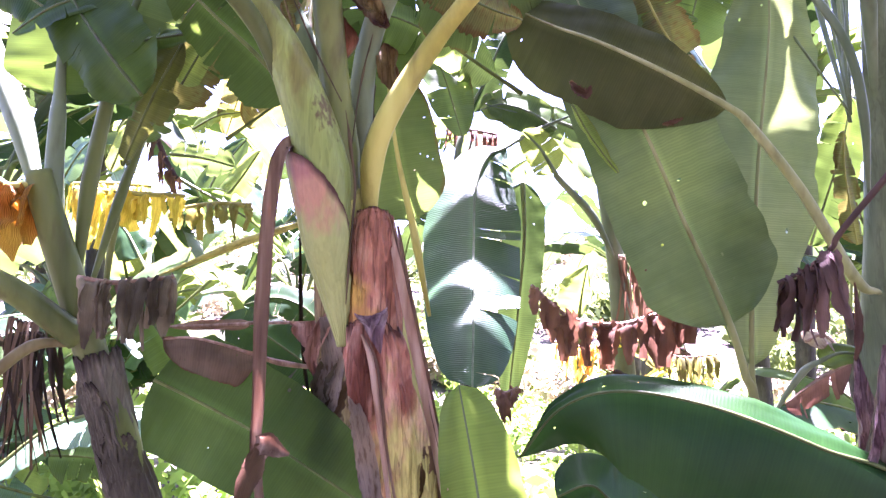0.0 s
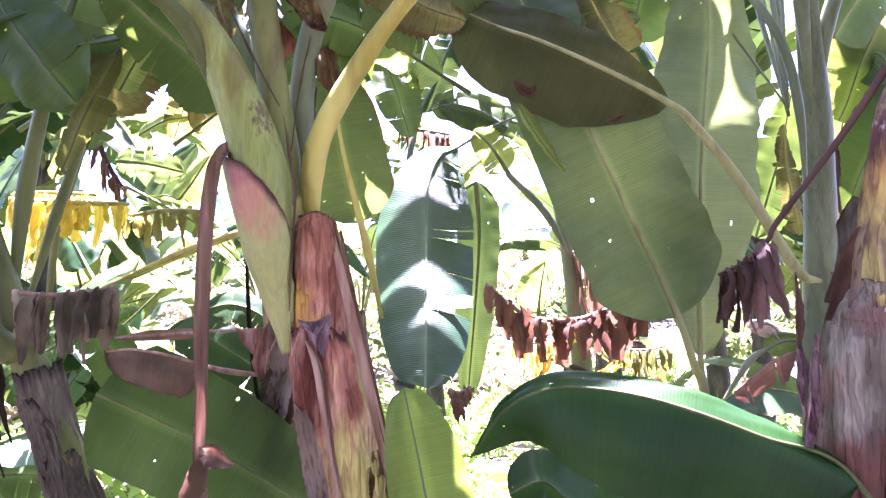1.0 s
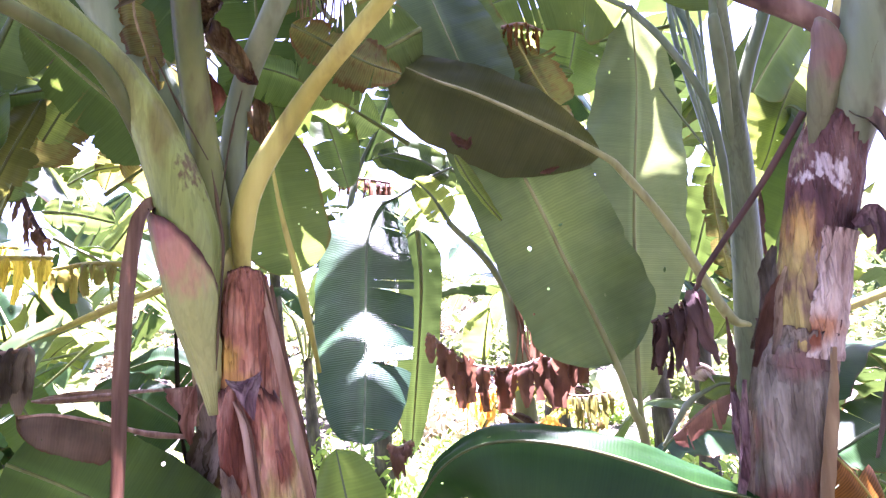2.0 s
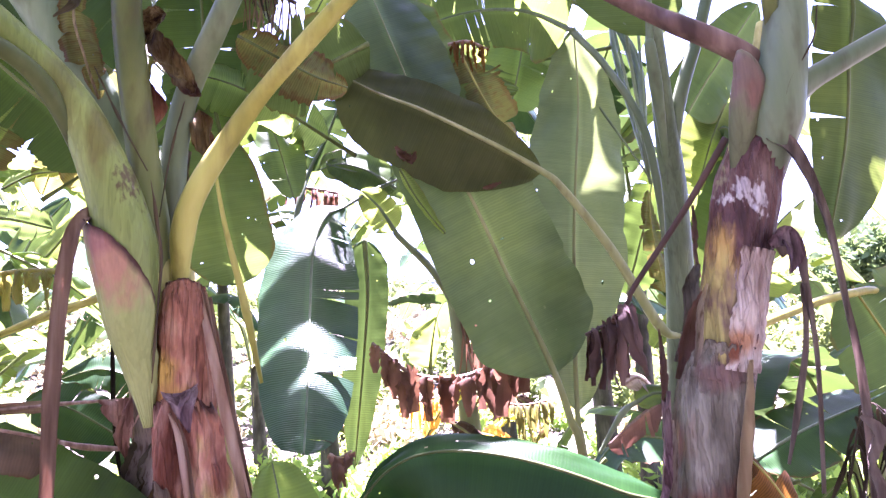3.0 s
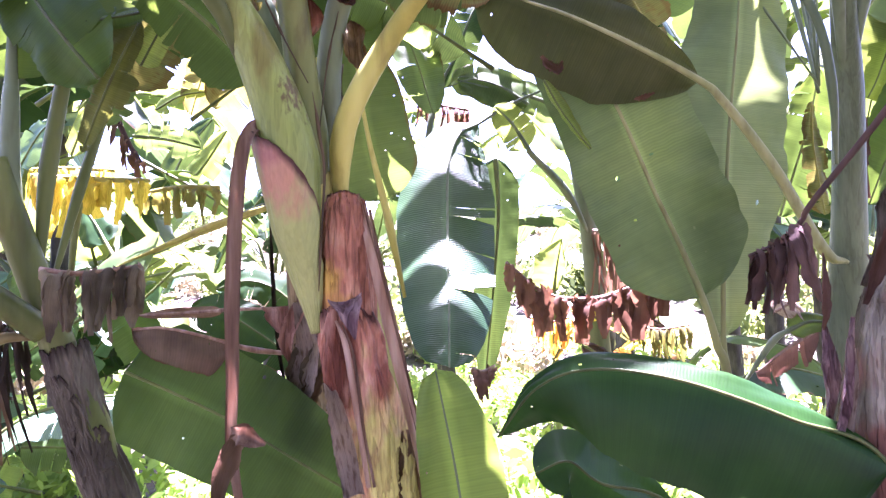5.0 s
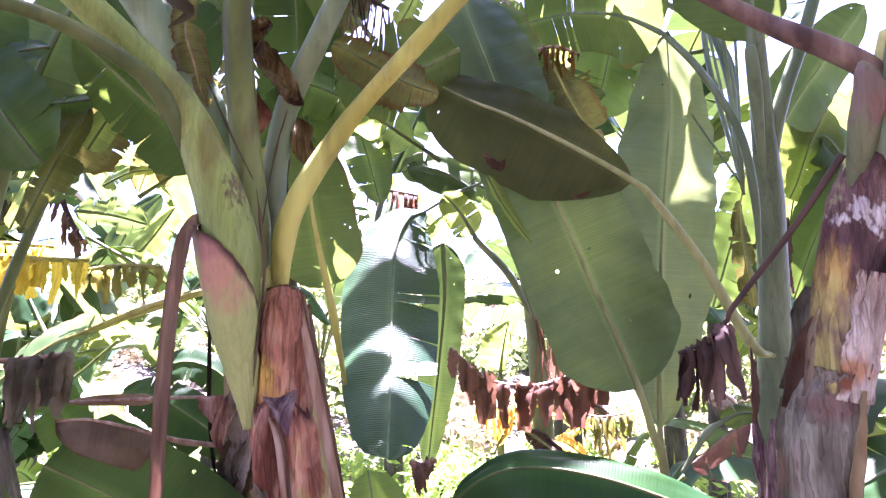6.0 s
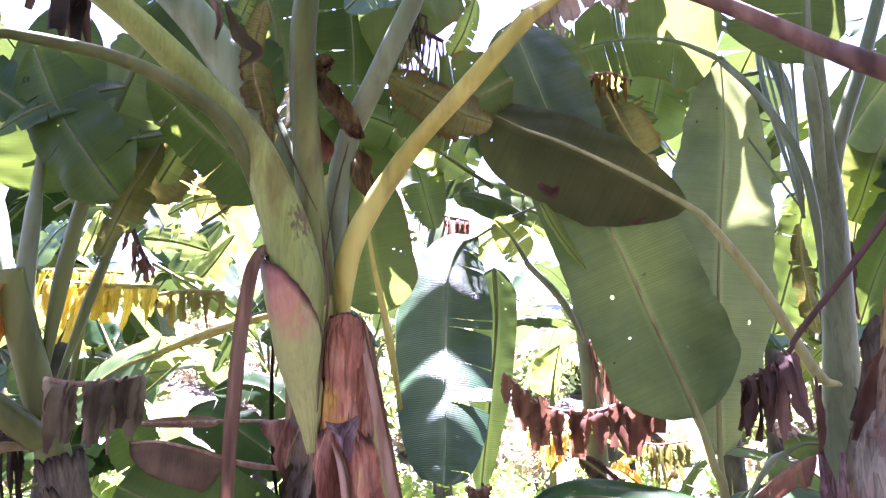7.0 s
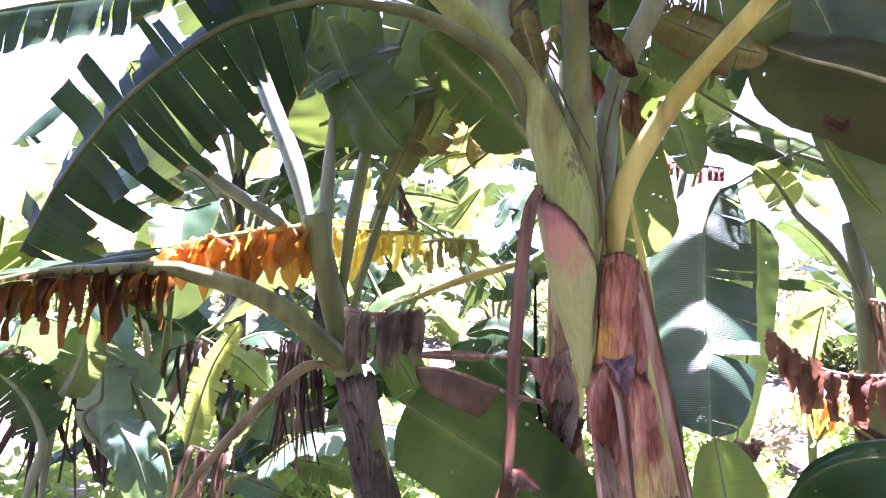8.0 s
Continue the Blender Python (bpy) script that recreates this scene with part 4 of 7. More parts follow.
part("dry_strip", ribbon_bm([(-0.193, 1.904, 2.328), (-0.170, 1.878, 2.281), (-0.159, 1.875, 2.218), (-0.142, 1.890, 2.171)], [0.012, 0.034, 0.03, 0.006], cup=0.9, seed=51, nv=8), STUB, main, "brown dried sheath end")
part("dry_strip", ribbon_bm([(-0.209, 1.936, 2.215), (-0.221, 1.924, 2.139), (-0.214, 1.931, 2.070), (-0.229, 1.917, 2.010)], [0.004, 0.010, 0.012, 0.003], cup=0.9, seed=53, nv=6), STRIPDARK, main)
part("dry_strip", ribbon_bm([(-0.573, 1.726, 2.731), (-0.515, 1.700, 2.606), (-0.460, 1.689, 2.547), (-0.517, 1.703, 2.508)], [0.004, 0.022, 0.016, 0.003], cup=0.9, seed=54, nv=6), DRYGREY, main, "shrivelled grey dead leaf piece")
part("dry_strip", ribbon_bm([(-0.641, 1.695, 2.881), (-0.606, 1.676, 2.736), (-0.573, 1.691, 2.663), (-0.589, 1.708, 2.599)], [0.004, 0.010, 0.012, 0.003], cup=0.9, seed=55, nv=6), STRIPDARK, main)

# ---- the dead stem behind it ----
dead = plant("banana_plant", (-0.42, 2.35, 0.0), "slim withered banana stem behind the tall plant")
stem_part(dead, "pseudostem", [(-0.42, 2.35, 0), (-0.343, 2.276, 0.892), (-0.372, 2.240, 1.236), (-0.401, 2.208, 1.541), (-0.418, 2.188, 1.732), (-0.430, 2.172, 1.885)], [0.08, 0.062, 0.05, 0.036, 0.02, 0.008], STUB, 16, 24, 0.2, 7)
part("dry_strip", ribbon_bm([(-0.386, 2.131, 1.503), (-0.355, 2.127, 1.357), (-0.370, 2.118, 1.250), (-0.397, 2.124, 1.187)], [0.02, 0.04, 0.045, 0.03], cup=0.5, seed=12), PALEDRY, dead)
leaf(dead, [(-0.353, 2.214, 1.484), (-0.655, 2.265, 1.480)], [(-0.675, 2.265, 1.478), (-0.811, 2.316, 1.473), (-0.992, 2.367, 1.467)], 0.02, (0, -1, 0.2), DRY, STALKBROWN, (0.008, 0.006), seed=5)
part("dry_leaf", ribbon_bm([(-0.439, 2.193, 1.492), (-0.435, 2.187, 1.456), (-0.428, 2.192, 1.409), (-0.412, 2.197, 1.360)], [0.078, 0.068, 0.036, 0.004], cup=0.45, seed=6, nv=8, jag=0.12), PINKDRY, dead, "small folded pinkish dry leaf")
leaf(dead, [(-0.364, 2.180, 1.326), (-0.515, 2.107, 1.353)], [(-0.582, 2.054, 1.380), (-0.663, 2.000, 1.414), (-0.759, 1.977, 1.438), (-0.845, 1.978, 1.435)], 0.11, (0, -0.8, 0.6), DRY, STALKBROWN, (0.014, 0.006), seed=7, ripple=0.03, fold=0.2, hang=0.6, ragged=0.15, sides=(1.0, 0.15), label="folded grey-brown dried leaf")
leaf(dead, [], [(-0.880, 2.001, 1.311), (-0.766, 2.038, 1.246), (-0.583, 2.048, 1.147), (-0.391, 2.062, 1.020), (-0.146, 2.078, 0.861)], 0.2, (0, -1, 0.15), DEEP, STALK, (0.005, 0.005), seed=8, fold=0.1, label="broad green leaf with a dried edge")

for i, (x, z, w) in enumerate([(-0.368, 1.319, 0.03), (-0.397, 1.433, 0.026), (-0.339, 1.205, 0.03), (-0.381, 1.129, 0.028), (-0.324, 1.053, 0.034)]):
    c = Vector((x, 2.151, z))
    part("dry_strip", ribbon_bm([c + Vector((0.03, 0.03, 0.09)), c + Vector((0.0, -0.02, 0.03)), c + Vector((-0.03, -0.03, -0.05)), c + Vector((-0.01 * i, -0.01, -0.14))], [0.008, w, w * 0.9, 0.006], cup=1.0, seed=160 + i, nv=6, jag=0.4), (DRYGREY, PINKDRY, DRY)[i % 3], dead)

# ---- the plant with the hanging leaf ----
mid = plant("banana_plant", (1.05, 3.6, 0.0), "slender banana plant with one dark hanging leaf")
stem_part(mid, "pseudostem", [(1.05, 3.6, 0), (0.968, 3.468, 1.033), (0.932, 3.418, 1.505), (0.894, 3.378, 1.889), (0.834, 3.347, 2.184)], [0.07, 0.06, 0.05, 0.045, 0.03], STALKPALE, 16, 26, 0.06, 8)
leaf(mid, [(0.632, 3.113, 2.491), (0.433, 3.100, 2.401), (0.358, 3.060, 2.348)], [(0.300, 3.030, 2.306), (0.207, 2.980, 2.244), (0.149, 2.900, 2.080), (0.130, 2.730, 1.790), (0.118, 2.510, 1.504), (0.103, 2.300, 1.258)], 0.222, (0.05, -1, 0.6), HANGING, STALKPALE, (0.014, 0.008), seed=9, holes=2, slits=(13, 0), gap=0.085, droop=0.2, fold=0.1, nose=0.42, heel=0.6, spread=0.5, ripple=0.016, sides=(0.98, 1.02), label="dark green hanging leaf with sunlit bands")
leaf(mid, [(0.909, 3.370, 1.769), (0.767, 3.265, 2.006), (0.576, 3.146, 2.177)], [(0.550, 3.123, 2.208), (0.471, 3.081, 2.319), (0.388, 3.072, 2.401)], 0.09, (0, -1, 0.1), LIME, STALKPALE, (0.026, 0.012), seed=8, slits=3, gap=0.2)
leaf(mid, [(0.932, 3.375, 1.918), (0.864, 3.347, 2.184)], [(0.790, 3.322, 2.420), (0.588, 3.262, 2.508), (0.378, 3.209, 2.536), (0.219, 3.205, 2.579)], 0.1, (0, -0.9, 0.3), GREEN, STALKPALE, seed=10, slits=4, gap=0.2)
leaf(mid, [], [(0.413, 3.300, 2.198), (0.418, 3.300, 1.909), (0.387, 3.320, 1.563), (0.327, 3.350, 1.043)], 0.115, (0.1, -1, 0.2), UPPER, STALK, seed=11, nose=0.6)
shreds(mid, [], [(1.117, 2.929, 1.568), (0.972, 2.975, 1.509), (0.796, 3.000, 1.466), (0.586, 2.987, 1.499), (0.402, 2.951, 1.645)], 0.27, 18, RUST, seed=12, wide=2.3, both=False, twist=0.8, crumple=0.3, fray=0.45, cup=0.7, sway=0.12, label="dried rust-red leaf hanging in strips")
shreds(mid, [], [(1.022, 3.100, 1.337), (1.144, 3.100, 1.311), (1.298, 3.100, 1.328)], 0.22, 9, BROWNED, STALKBROWN, seed=311, wide=0.9, fray=0.6, r=(0.007, 0.005), crumple=0.4, label="yellow-brown withered leaf in strips")
shreds(mid, [], [(0.533, 3.200, 1.383), (0.644, 3.200, 1.357), (0.752, 3.200, 1.376)], 0.2, 7, ORANGE, STALKBROWN, seed=312, wide=0.8, fray=0.6, r=(0.007, 0.005), crumple=0.4, label="orange withered leaf in strips")
shreds(mid, [], [(0.189, 2.350, 1.248), (0.223, 2.350, 1.234), (0.269, 2.350, 1.253)], 0.13, 3, RUST, STALKBROWN, seed=313, wide=1.5, fray=0.7, r=(0.005, 0.004), crumple=0.4, label="red-brown dry scrap of leaf")
shreds(mid, [], [(0.896, 3.286, 1.805), (1.054, 3.288, 1.785), (1.250, 3.291, 1.763)], 0.55, 12, DRY, seed=13, wide=0.7, fray=0.5, label="stringy dead brown leaf")

# ---- yellow-green young leaf farther back ----
young = plant("banana_sucker", (0.95, 4.5, 0.0), "young sucker with one bright yellow-green leaf")
leaf(young, [(0.95, 4.5, 0.0), (0.905, 4.378, 0.984), (0.894, 4.281, 1.432)], [(0.894, 4.273, 1.506), (0.902, 4.207, 1.652), (0.939, 4.187, 1.841)], 0.13, (0.35, -1, 0.3), LIME, STALK, seed=14, fold=0.55, nose=1.0, sides=(1.0, 0.75), ripple=0.04)

# ---- two tall leaves rising from one sucker ----
pair = plant("banana_sucker", (1.25, 2.55, 0.0), "sucker with two tall upright grey-green leaves")
leaf(pair, [(1.25, 2.55, 0.0), (1.228, 2.580, 1.066), (1.175, 2.557, 1.285)], [(1.109, 2.517, 1.471), (1.021, 2.495, 1.677), (0.912, 2.453, 1.891), (0.765, 2.399, 2.204), (0.646, 2.417, 2.415), (0.559, 2.502, 2.564)], 0.262, (-0.1, -1, -0.1), TALL, STALKSOFT, (0.022, 0.014), seed=15, fold=-0.08, ripple=0.035, heel=0.5, holes=10)
leaf(pair, [(1.27, 2.58, 0.0), (1.266, 2.662, 1.052)], [(1.246, 2.650, 1.300), (1.258, 2.620, 1.686), (1.278, 2.580, 2.097), (1.306, 2.560, 2.380), (1.341, 2.550, 2.692), (1.351, 2.550, 3.038)], 0.255, (0.05, -1, -0.1), SUNPALE, STALKSOFT, (0.022, 0.012), sides=(0.88, 1.05), seed=16, fold=0.1, ripple=0.035, heel=0.55, spread=0.3, nose=0.6)

# LIME gives this flap its sunlit look through colour
leaf(pair, [], [(0.482, 2.350, 2.291), (0.537, 2.342, 2.180), (0.589, 2.349, 2.107), (0.655, 2.377, 2.037)], 0.05, (0.35, -0.8, 0.5), LIME, STALK, (0.006, 0.005), seed=231, sides=(1.0, 0.5), label="small sunlit folded flap")

# ---- pale-stalked plant ----
pale = plant("banana_plant", (1.68, 2.6, 0.0), "banana plant with pale green upright stalks")
stem_part(pale, "pseudostem", [(1.68, 2.6, 0), (1.723, 2.580, 1.296), (1.725, 2.530, 1.767), (1.705, 2.460, 2.232), (1.635, 2.350, 2.593), (1.571, 2.240, 2.920)], [0.1, 0.076, 0.064, 0.057, 0.044, 0.03], PALESTEM, 20, 44, 0.08, 9)
part("sheath", sheath_bm([(1.70, 2.62, 0.5), (1.69, 2.60, 0.8), (1.68, 2.585, 1.02)], [0.09, 0.084, 0.078], -190, -30, seed=61, jag=0.06, lift=0.008, top=0.2), DARKPEEL, pale, "peeling grey-brown dry sheath")
part("dry_strip", ribbon_bm([(1.524, 2.420, 1.358), (1.516, 2.390, 1.218), (1.519, 2.390, 1.078), (1.514, 2.430, 0.931)], [0.008, 0.034, 0.040, 0.010], cup=0.9, seed=67, nv=8, jag=0.2, crumple=0.35), CURL, pale, "grey loose sheath flap")
part("dry_strip", ribbon_bm([(1.538, 2.420, 1.630), (1.527, 2.400, 1.535), (1.528, 2.400, 1.421), (1.519, 2.420, 1.338)], [0.004, 0.014, 0.016, 0.005], cup=0.9, seed=68, nv=6, jag=0.3, crumple=0.35), PURPLEDRY, pale)
leaf(pale, [(1.686, 2.500, 1.594), (1.563, 2.450, 1.643), (1.344, 2.384, 1.965), (1.144, 2.339, 2.201)], [(1.060, 2.332, 2.274), (0.823, 2.299, 2.392), (0.579, 2.306, 2.514), (0.409, 2.348, 2.599), (0.264, 2.388, 2.693)], 0.25, (0, -1, -0.12), DIMOLIVE, STALKSOFT, (0.026, 0.013), sides=(1.0, 0.5), seed=17, fold=0.15, spread=0.3, heel=0.6, nose=0.6, label="shaded grey-green leaf with a red spot")
part("dry_patch", ribbon_bm([(0.462, 2.272, 2.354), (0.485, 2.262, 2.317), (0.520, 2.268, 2.302), (0.538, 2.275, 2.337)], [0.006, 0.020, 0.017, 0.003], face=(0, -1, 0), cup=0.5, seed=71, nv=8, jag=0.8, crumple=0.5), RUST, pale, "red-brown dried patch")
part("dry_patch", ribbon_bm([(0.787, 2.262, 2.187), (0.821, 2.258, 2.194), (0.862, 2.262, 2.211)], [0.004, 0.011, 0.003], face=(0, -1, 0), cup=0.4, seed=72, nv=6, jag=0.8, crumple=0.4), RUST, pale, "red-brown dried patch")
leaf(pale, [(1.665, 2.420, 2.295), (1.583, 2.300, 2.647), (1.546, 2.250, 2.798)], [(1.549, 2.250, 2.836), (1.546, 2.200, 3.155), (1.549, 2.146, 3.464), (1.524, 2.093, 3.694)], 0.30, (0, -1, -0.3), SHADED, STALKPALE, (0.034, 0.018), sides=(1.0, 0.6), seed=18, slits=3)
leaf(pale, [(1.690, 2.420, 2.295), (1.714, 2.350, 2.594), (1.815, 2.300, 2.894), (1.922, 2.250, 3.256)], [(1.954, 2.250, 3.354), (2.053, 2.200, 3.705), (2.157, 2.100, 4.123)], 0.2, (0, -1, -0.3), UNDER, STALKPALE, (0.034, 0.02), seed=19, slits=4, ragged=0.3)
leaf(pale, [(1.554, 2.328, 1.952), (1.525, 2.282, 2.235), (1.482, 2.285, 2.493), (1.376, 2.335, 2.746), (1.291, 2.405, 2.915)], [(1.263, 2.418, 2.953), (1.114, 2.531, 3.092), (0.925, 2.683, 3.170), (0.731, 2.802, 3.168)], 0.22, (0, -0.7, -0.8), UNDER, STALKPALE, (0.019, 0.013), seed=20, slits=6, gap=0.2)
leaf(pale, [], [(0.623, 2.430, 2.433), (0.548, 2.430, 2.681), (0.477, 2.430, 2.883), (0.399, 2.450, 3.118)], 0.215, (0, -1, -0.1), TALL, STALKSOFT, (0.010, 0.005), rib=0.004, seed=187, spread=0.25, nose=0.5, fold=0.06, label="broad mid-green leaf in shade")
leaf(pale, [], [(0.465, 2.525, 3.125), (0.557, 2.519, 2.905), (0.696, 2.506, 2.702), (0.888, 2.491, 2.482)], 0.2, (0, -1, -0.2), UNDER, STALK, (0.012, 0.01), seed=21)
leaf(pale, [], [(0.798, 2.500, 2.847), (0.871, 2.480, 2.658), (0.946, 2.470, 2.520), (1.011, 2.460, 2.438)], 0.15, (0, -1, 0.2), BROWNED, STALKYELLOW, (0.01, 0.006), seed=22, slits=(7, 5), gap=0.3, droop=0.4, ragged=0.45, label="yellowing torn leaf with brown edges")
shreds(pale, [], [(0.731, 2.460, 2.875), (0.816, 2.450, 2.888), (0.909, 2.450, 2.853)], 0.13, 7, ORANGEDARK, STALKBROWN, seed=231, wide=0.7, fray=0.7, crumple=0.5, r=(0.008, 0.005), label="small orange-brown dead leaf")
leaf(pale, [], [(1.147, 2.950, 2.786), (1.231, 2.950, 3.099), (1.291, 2.950, 3.461)], 0.2, (0, -1, -0.1), BACKLIT, STALK, (0.01, 0.006), seed=232, slits=5, gap=0.2, ragged=0.3)
leaf(pale, [], [(2.508, 2.900, 2.427), (2.312, 2.900, 2.694), (2.184, 2.950, 2.437), (2.111, 3.000, 2.041)], 0.2, (0, -1, 0.3), GREEN, STALK, (0.012, 0.006), seed=233, slits=6, gap=0.2, ragged=0.4)
leaf(pale, [], [(2.013, 2.750, 2.707), (2.150, 2.750, 2.893), (2.296, 2.750, 3.076), (2.511, 2.750, 3.336)], 0.17, (0, -1, -0.2), GREEN, STALKSOFT, (0.010, 0.006), seed=291, spread=0.12, label="green leaf behind the leaning plant")
leaf(pale, [], [(2.356, 2.900, 2.849), (2.239, 2.900, 2.635), (2.159, 2.900, 2.456), (2.106, 2.900, 2.362)], 0.17, (0, -1, 0.2), LIME, STALK, (0.008, 0.005), seed=292, nose=0.4)
leaf(pale, [], [(2.383, 2.800, 2.490), (2.241, 2.800, 2.289), (2.120, 2.800, 2.095), (2.005, 2.800, 1.853)], 0.16, (0, -1, 0.1), DEEP, STALK, (0.008, 0.005), seed=293, ragged=0.2, nose=0.4, label="green leaf with a browned edge")
part("dry_strip", ribbon_bm([(1.957, 2.720, 2.227), (1.952, 2.720, 2.107), (1.940, 2.720, 1.989), (1.950, 2.720, 1.872)], [0.006, 0.016, 0.014, 0.010], cup=0.5, seed=294, nv=6, jag=0.7, crumple=0.5), PURPLEDRY, pale, "brown shrivelled leaf edge")
leaf(pale, [], [(1.686, 2.950, 1.826), (1.765, 2.950, 2.033), (1.850, 2.950, 2.261), (1.920, 2.950, 2.525)], 0.15, (0, -1, 0.1), DEEP, STALKSOFT, (0.010, 0.006), seed=295, slits=4, gap=0.15, ragged=0.3)
leaf(pale, [], [(1.836, 2.850, 1.818), (1.816, 2.850, 1.992), (1.802, 2.850, 2.156), (1.807, 2.850, 2.337)], 0.085, (0.2, -1, 0.1), BROWNED, STALKYELLOW, (0.007, 0.004), seed=296, slits=6, gap=0.3, ragged=0.5, label="small yellow-brown torn leaf")

# ---- the leaning plant with peeling purple sheaths ----
lean = plant("banana_plant", (1.2, 1.95, 0.0), "leaning banana plant with peeling purple and grey sheaths")
LEAN_LINE = [(1.2, 1.95, 0.0), (1.271, 1.800, 1.011), (1.328, 1.737, 1.402), (1.391, 1.678, 1.741), (1.452, 1.617, 2.097), (1.508, 1.585, 2.322), (1.547, 1.571, 2.519)]
LEAN_R = [0.12, 0.104, 0.092, 0.084, 0.07, 0.05, 0.036]
stem_part(lean, "pseudostem", LEAN_LINE, LEAN_R, STEM, 28, 44, 0.05, 10)
part("sheath", sheath_bm([(1.237, 1.820, 0.845), (1.273, 1.772, 1.149), (1.306, 1.734, 1.386), (1.322, 1.716, 1.494), (1.327, 1.712, 1.521)], [0.118, 0.107, 0.101, 0.090, 0.062], -215, -40, seed=21, jag=0.035, wrinkle=0.8), SHEATHGREY, lean, "weathered grey-pink papery sheath")
part("sheath", sheath_bm([(1.316, 1.722, 1.455), (1.322, 1.716, 1.500), (1.328, 1.710, 1.535), (1.334, 1.704, 1.565)], [0.098, 0.086, 0.080, 0.090], -215, -30, seed=27, jag=0.25, lift=0.008, steps=20, flare=0.012), SHEATHGREY, lean, "crumpled dry collar round the stem")
part("dry_strip", ribbon_bm([(1.228, 1.600, 1.700), (1.180, 1.590, 1.635), (1.155, 1.600, 1.557), (1.134, 1.630, 1.463)], [0.006, 0.018, 0.022, 0.008], cup=0.9, seed=351, nv=6, jag=0.3, crumple=0.4), PURPLEDRY, lean)
part("dry_strip", ribbon_bm([(1.231, 1.580, 1.722), (1.191, 1.570, 1.649), (1.182, 1.580, 1.556), (1.172, 1.600, 1.494)], [0.004, 0.010, 0.012, 0.005], cup=0.9, seed=352, nv=6, jag=0.3, crumple=0.4), PALEDRY, lean)
part("dry_strip", ribbon_bm([(1.121, 1.660, 1.431), (1.098, 1.650, 1.338), (1.091, 1.660, 1.229), (1.087, 1.700, 1.098)], [0.006, 0.014, 0.018, 0.012], cup=0.8, seed=353, nv=6, jag=0.25, crumple=0.35), CURL, lean, "grey-purple loose peel")
part("sheath", sheath_bm([(1.322, 1.726, 1.420), (1.385, 1.667, 1.757), (1.434, 1.623, 2.010), (1.464, 1.601, 2.120), (1.480, 1.590, 2.178)], [0.088, 0.088, 0.085, 0.074, 0.03], -222, 5, seed=22, jag=0.02, lift=0.004), SHEATHPURPLE, lean, "dark purple and yellow sheath with white scuffs")
part("sheath", sheath_bm([(1.334, 1.714, 1.487), (1.363, 1.685, 1.656), (1.398, 1.654, 1.833)], [0.094, 0.092, 0.090], -118, -40, seed=23, jag=0.08, lift=0.007, slant=-0.2), PEEL, lean, "papery whitish peel with a rust-brown foot")
stem_part(lean, "leaf_stalk", [(1.541, 1.586, 2.333), (1.460, 1.577, 2.408), (1.368, 1.593, 2.469), (1.272, 1.632, 2.537), (1.198, 1.681, 2.608), (0.878, 1.743, 2.804), (0.630, 1.836, 2.929)], [0.03, 0.036, 0.034, 0.032, 0.028, 0.024, 0.02], DEADSTALK, 14, 56, 0.04, 11, "long purple-brown dead stalk")
leaf(lean, [(1.496, 1.581, 2.132), (1.570, 1.543, 2.274), (1.717, 1.524, 2.367), (2.015, 1.499, 2.521)], [(2.147, 1.486, 2.595), (2.344, 1.443, 2.691), (2.689, 1.438, 2.833), (3.076, 1.426, 2.943)], 0.3, (0.1, -0.5, 0.9), UPPER, STALKGREY, (0.045, 0.024), seed=24, slits=5)
part("stalk_margin", tube_bm([(1.445, 1.521, 2.136), (1.473, 1.483, 2.209), (1.512, 1.472, 2.300), (1.598, 1.466, 2.417), (1.629, 1.465, 2.526)], [0.002, 0.004, 0.004, 0.003, 0.002], 6, 30, lumps=1.0, seed=3), MARGIN, lean, "dark dried margin")
leaf(lean, [(1.556, 1.556, 2.623)], [(2.009, 1.720, 2.751), (1.984, 1.740, 2.486), (1.967, 1.790, 2.215), (1.893, 1.850, 1.877)], 0.29, (0.15, -1, -0.1), SHADED, STALK, (0.016, 0.01), seed=25, heel=0.15, nose=0.6, sides=(1.0, 0.5), slits=(0, 3))
shreds(lean, [(1.354, 1.584, 2.152), (1.278, 1.710, 1.973), (1.166, 1.871, 1.755)], [(1.157, 1.911, 1.708), (1.122, 1.958, 1.651), (1.047, 2.025, 1.608)], 0.27, 8, PURPLEDRY, TWIG, seed=26, wide=2.4, r=(0.011, 0.006), label="shrivelled purple-brown leaf in hanging strips")
part("dry_strip", ribbon_bm([(1.448, 1.520, 2.136), (1.497, 1.493, 2.079), (1.568, 1.497, 1.900), (1.611, 1.518, 1.641), (1.642, 1.539, 1.398), (1.656, 1.582, 1.027)], [0.026, 0.026, 0.018, 0.012, 0.014, 0.012], cup=0.8, seed=31), STRIPDARK, lean, "long hanging brown strip")
part("dry_strip", ribbon_bm([(1.462, 1.577, 1.813), (1.496, 1.545, 1.833), (1.520, 1.554, 1.710), (1.541, 1.577, 1.481), (1.537, 1.622, 1.123)], [0.03, 0.026, 0.014, 0.010, 0.007], cup=0.8, seed=32), STRIPDARK, lean)
part("dry_strip", ribbon_bm([(1.515, 1.555, 1.710), (1.512, 1.576, 1.547), (1.481, 1.609, 1.353), (1.449, 1.635, 1.208)], [0.012, 0.012, 0.01, 0.006], cup=0.7, seed=33), STRIPDARK, lean)

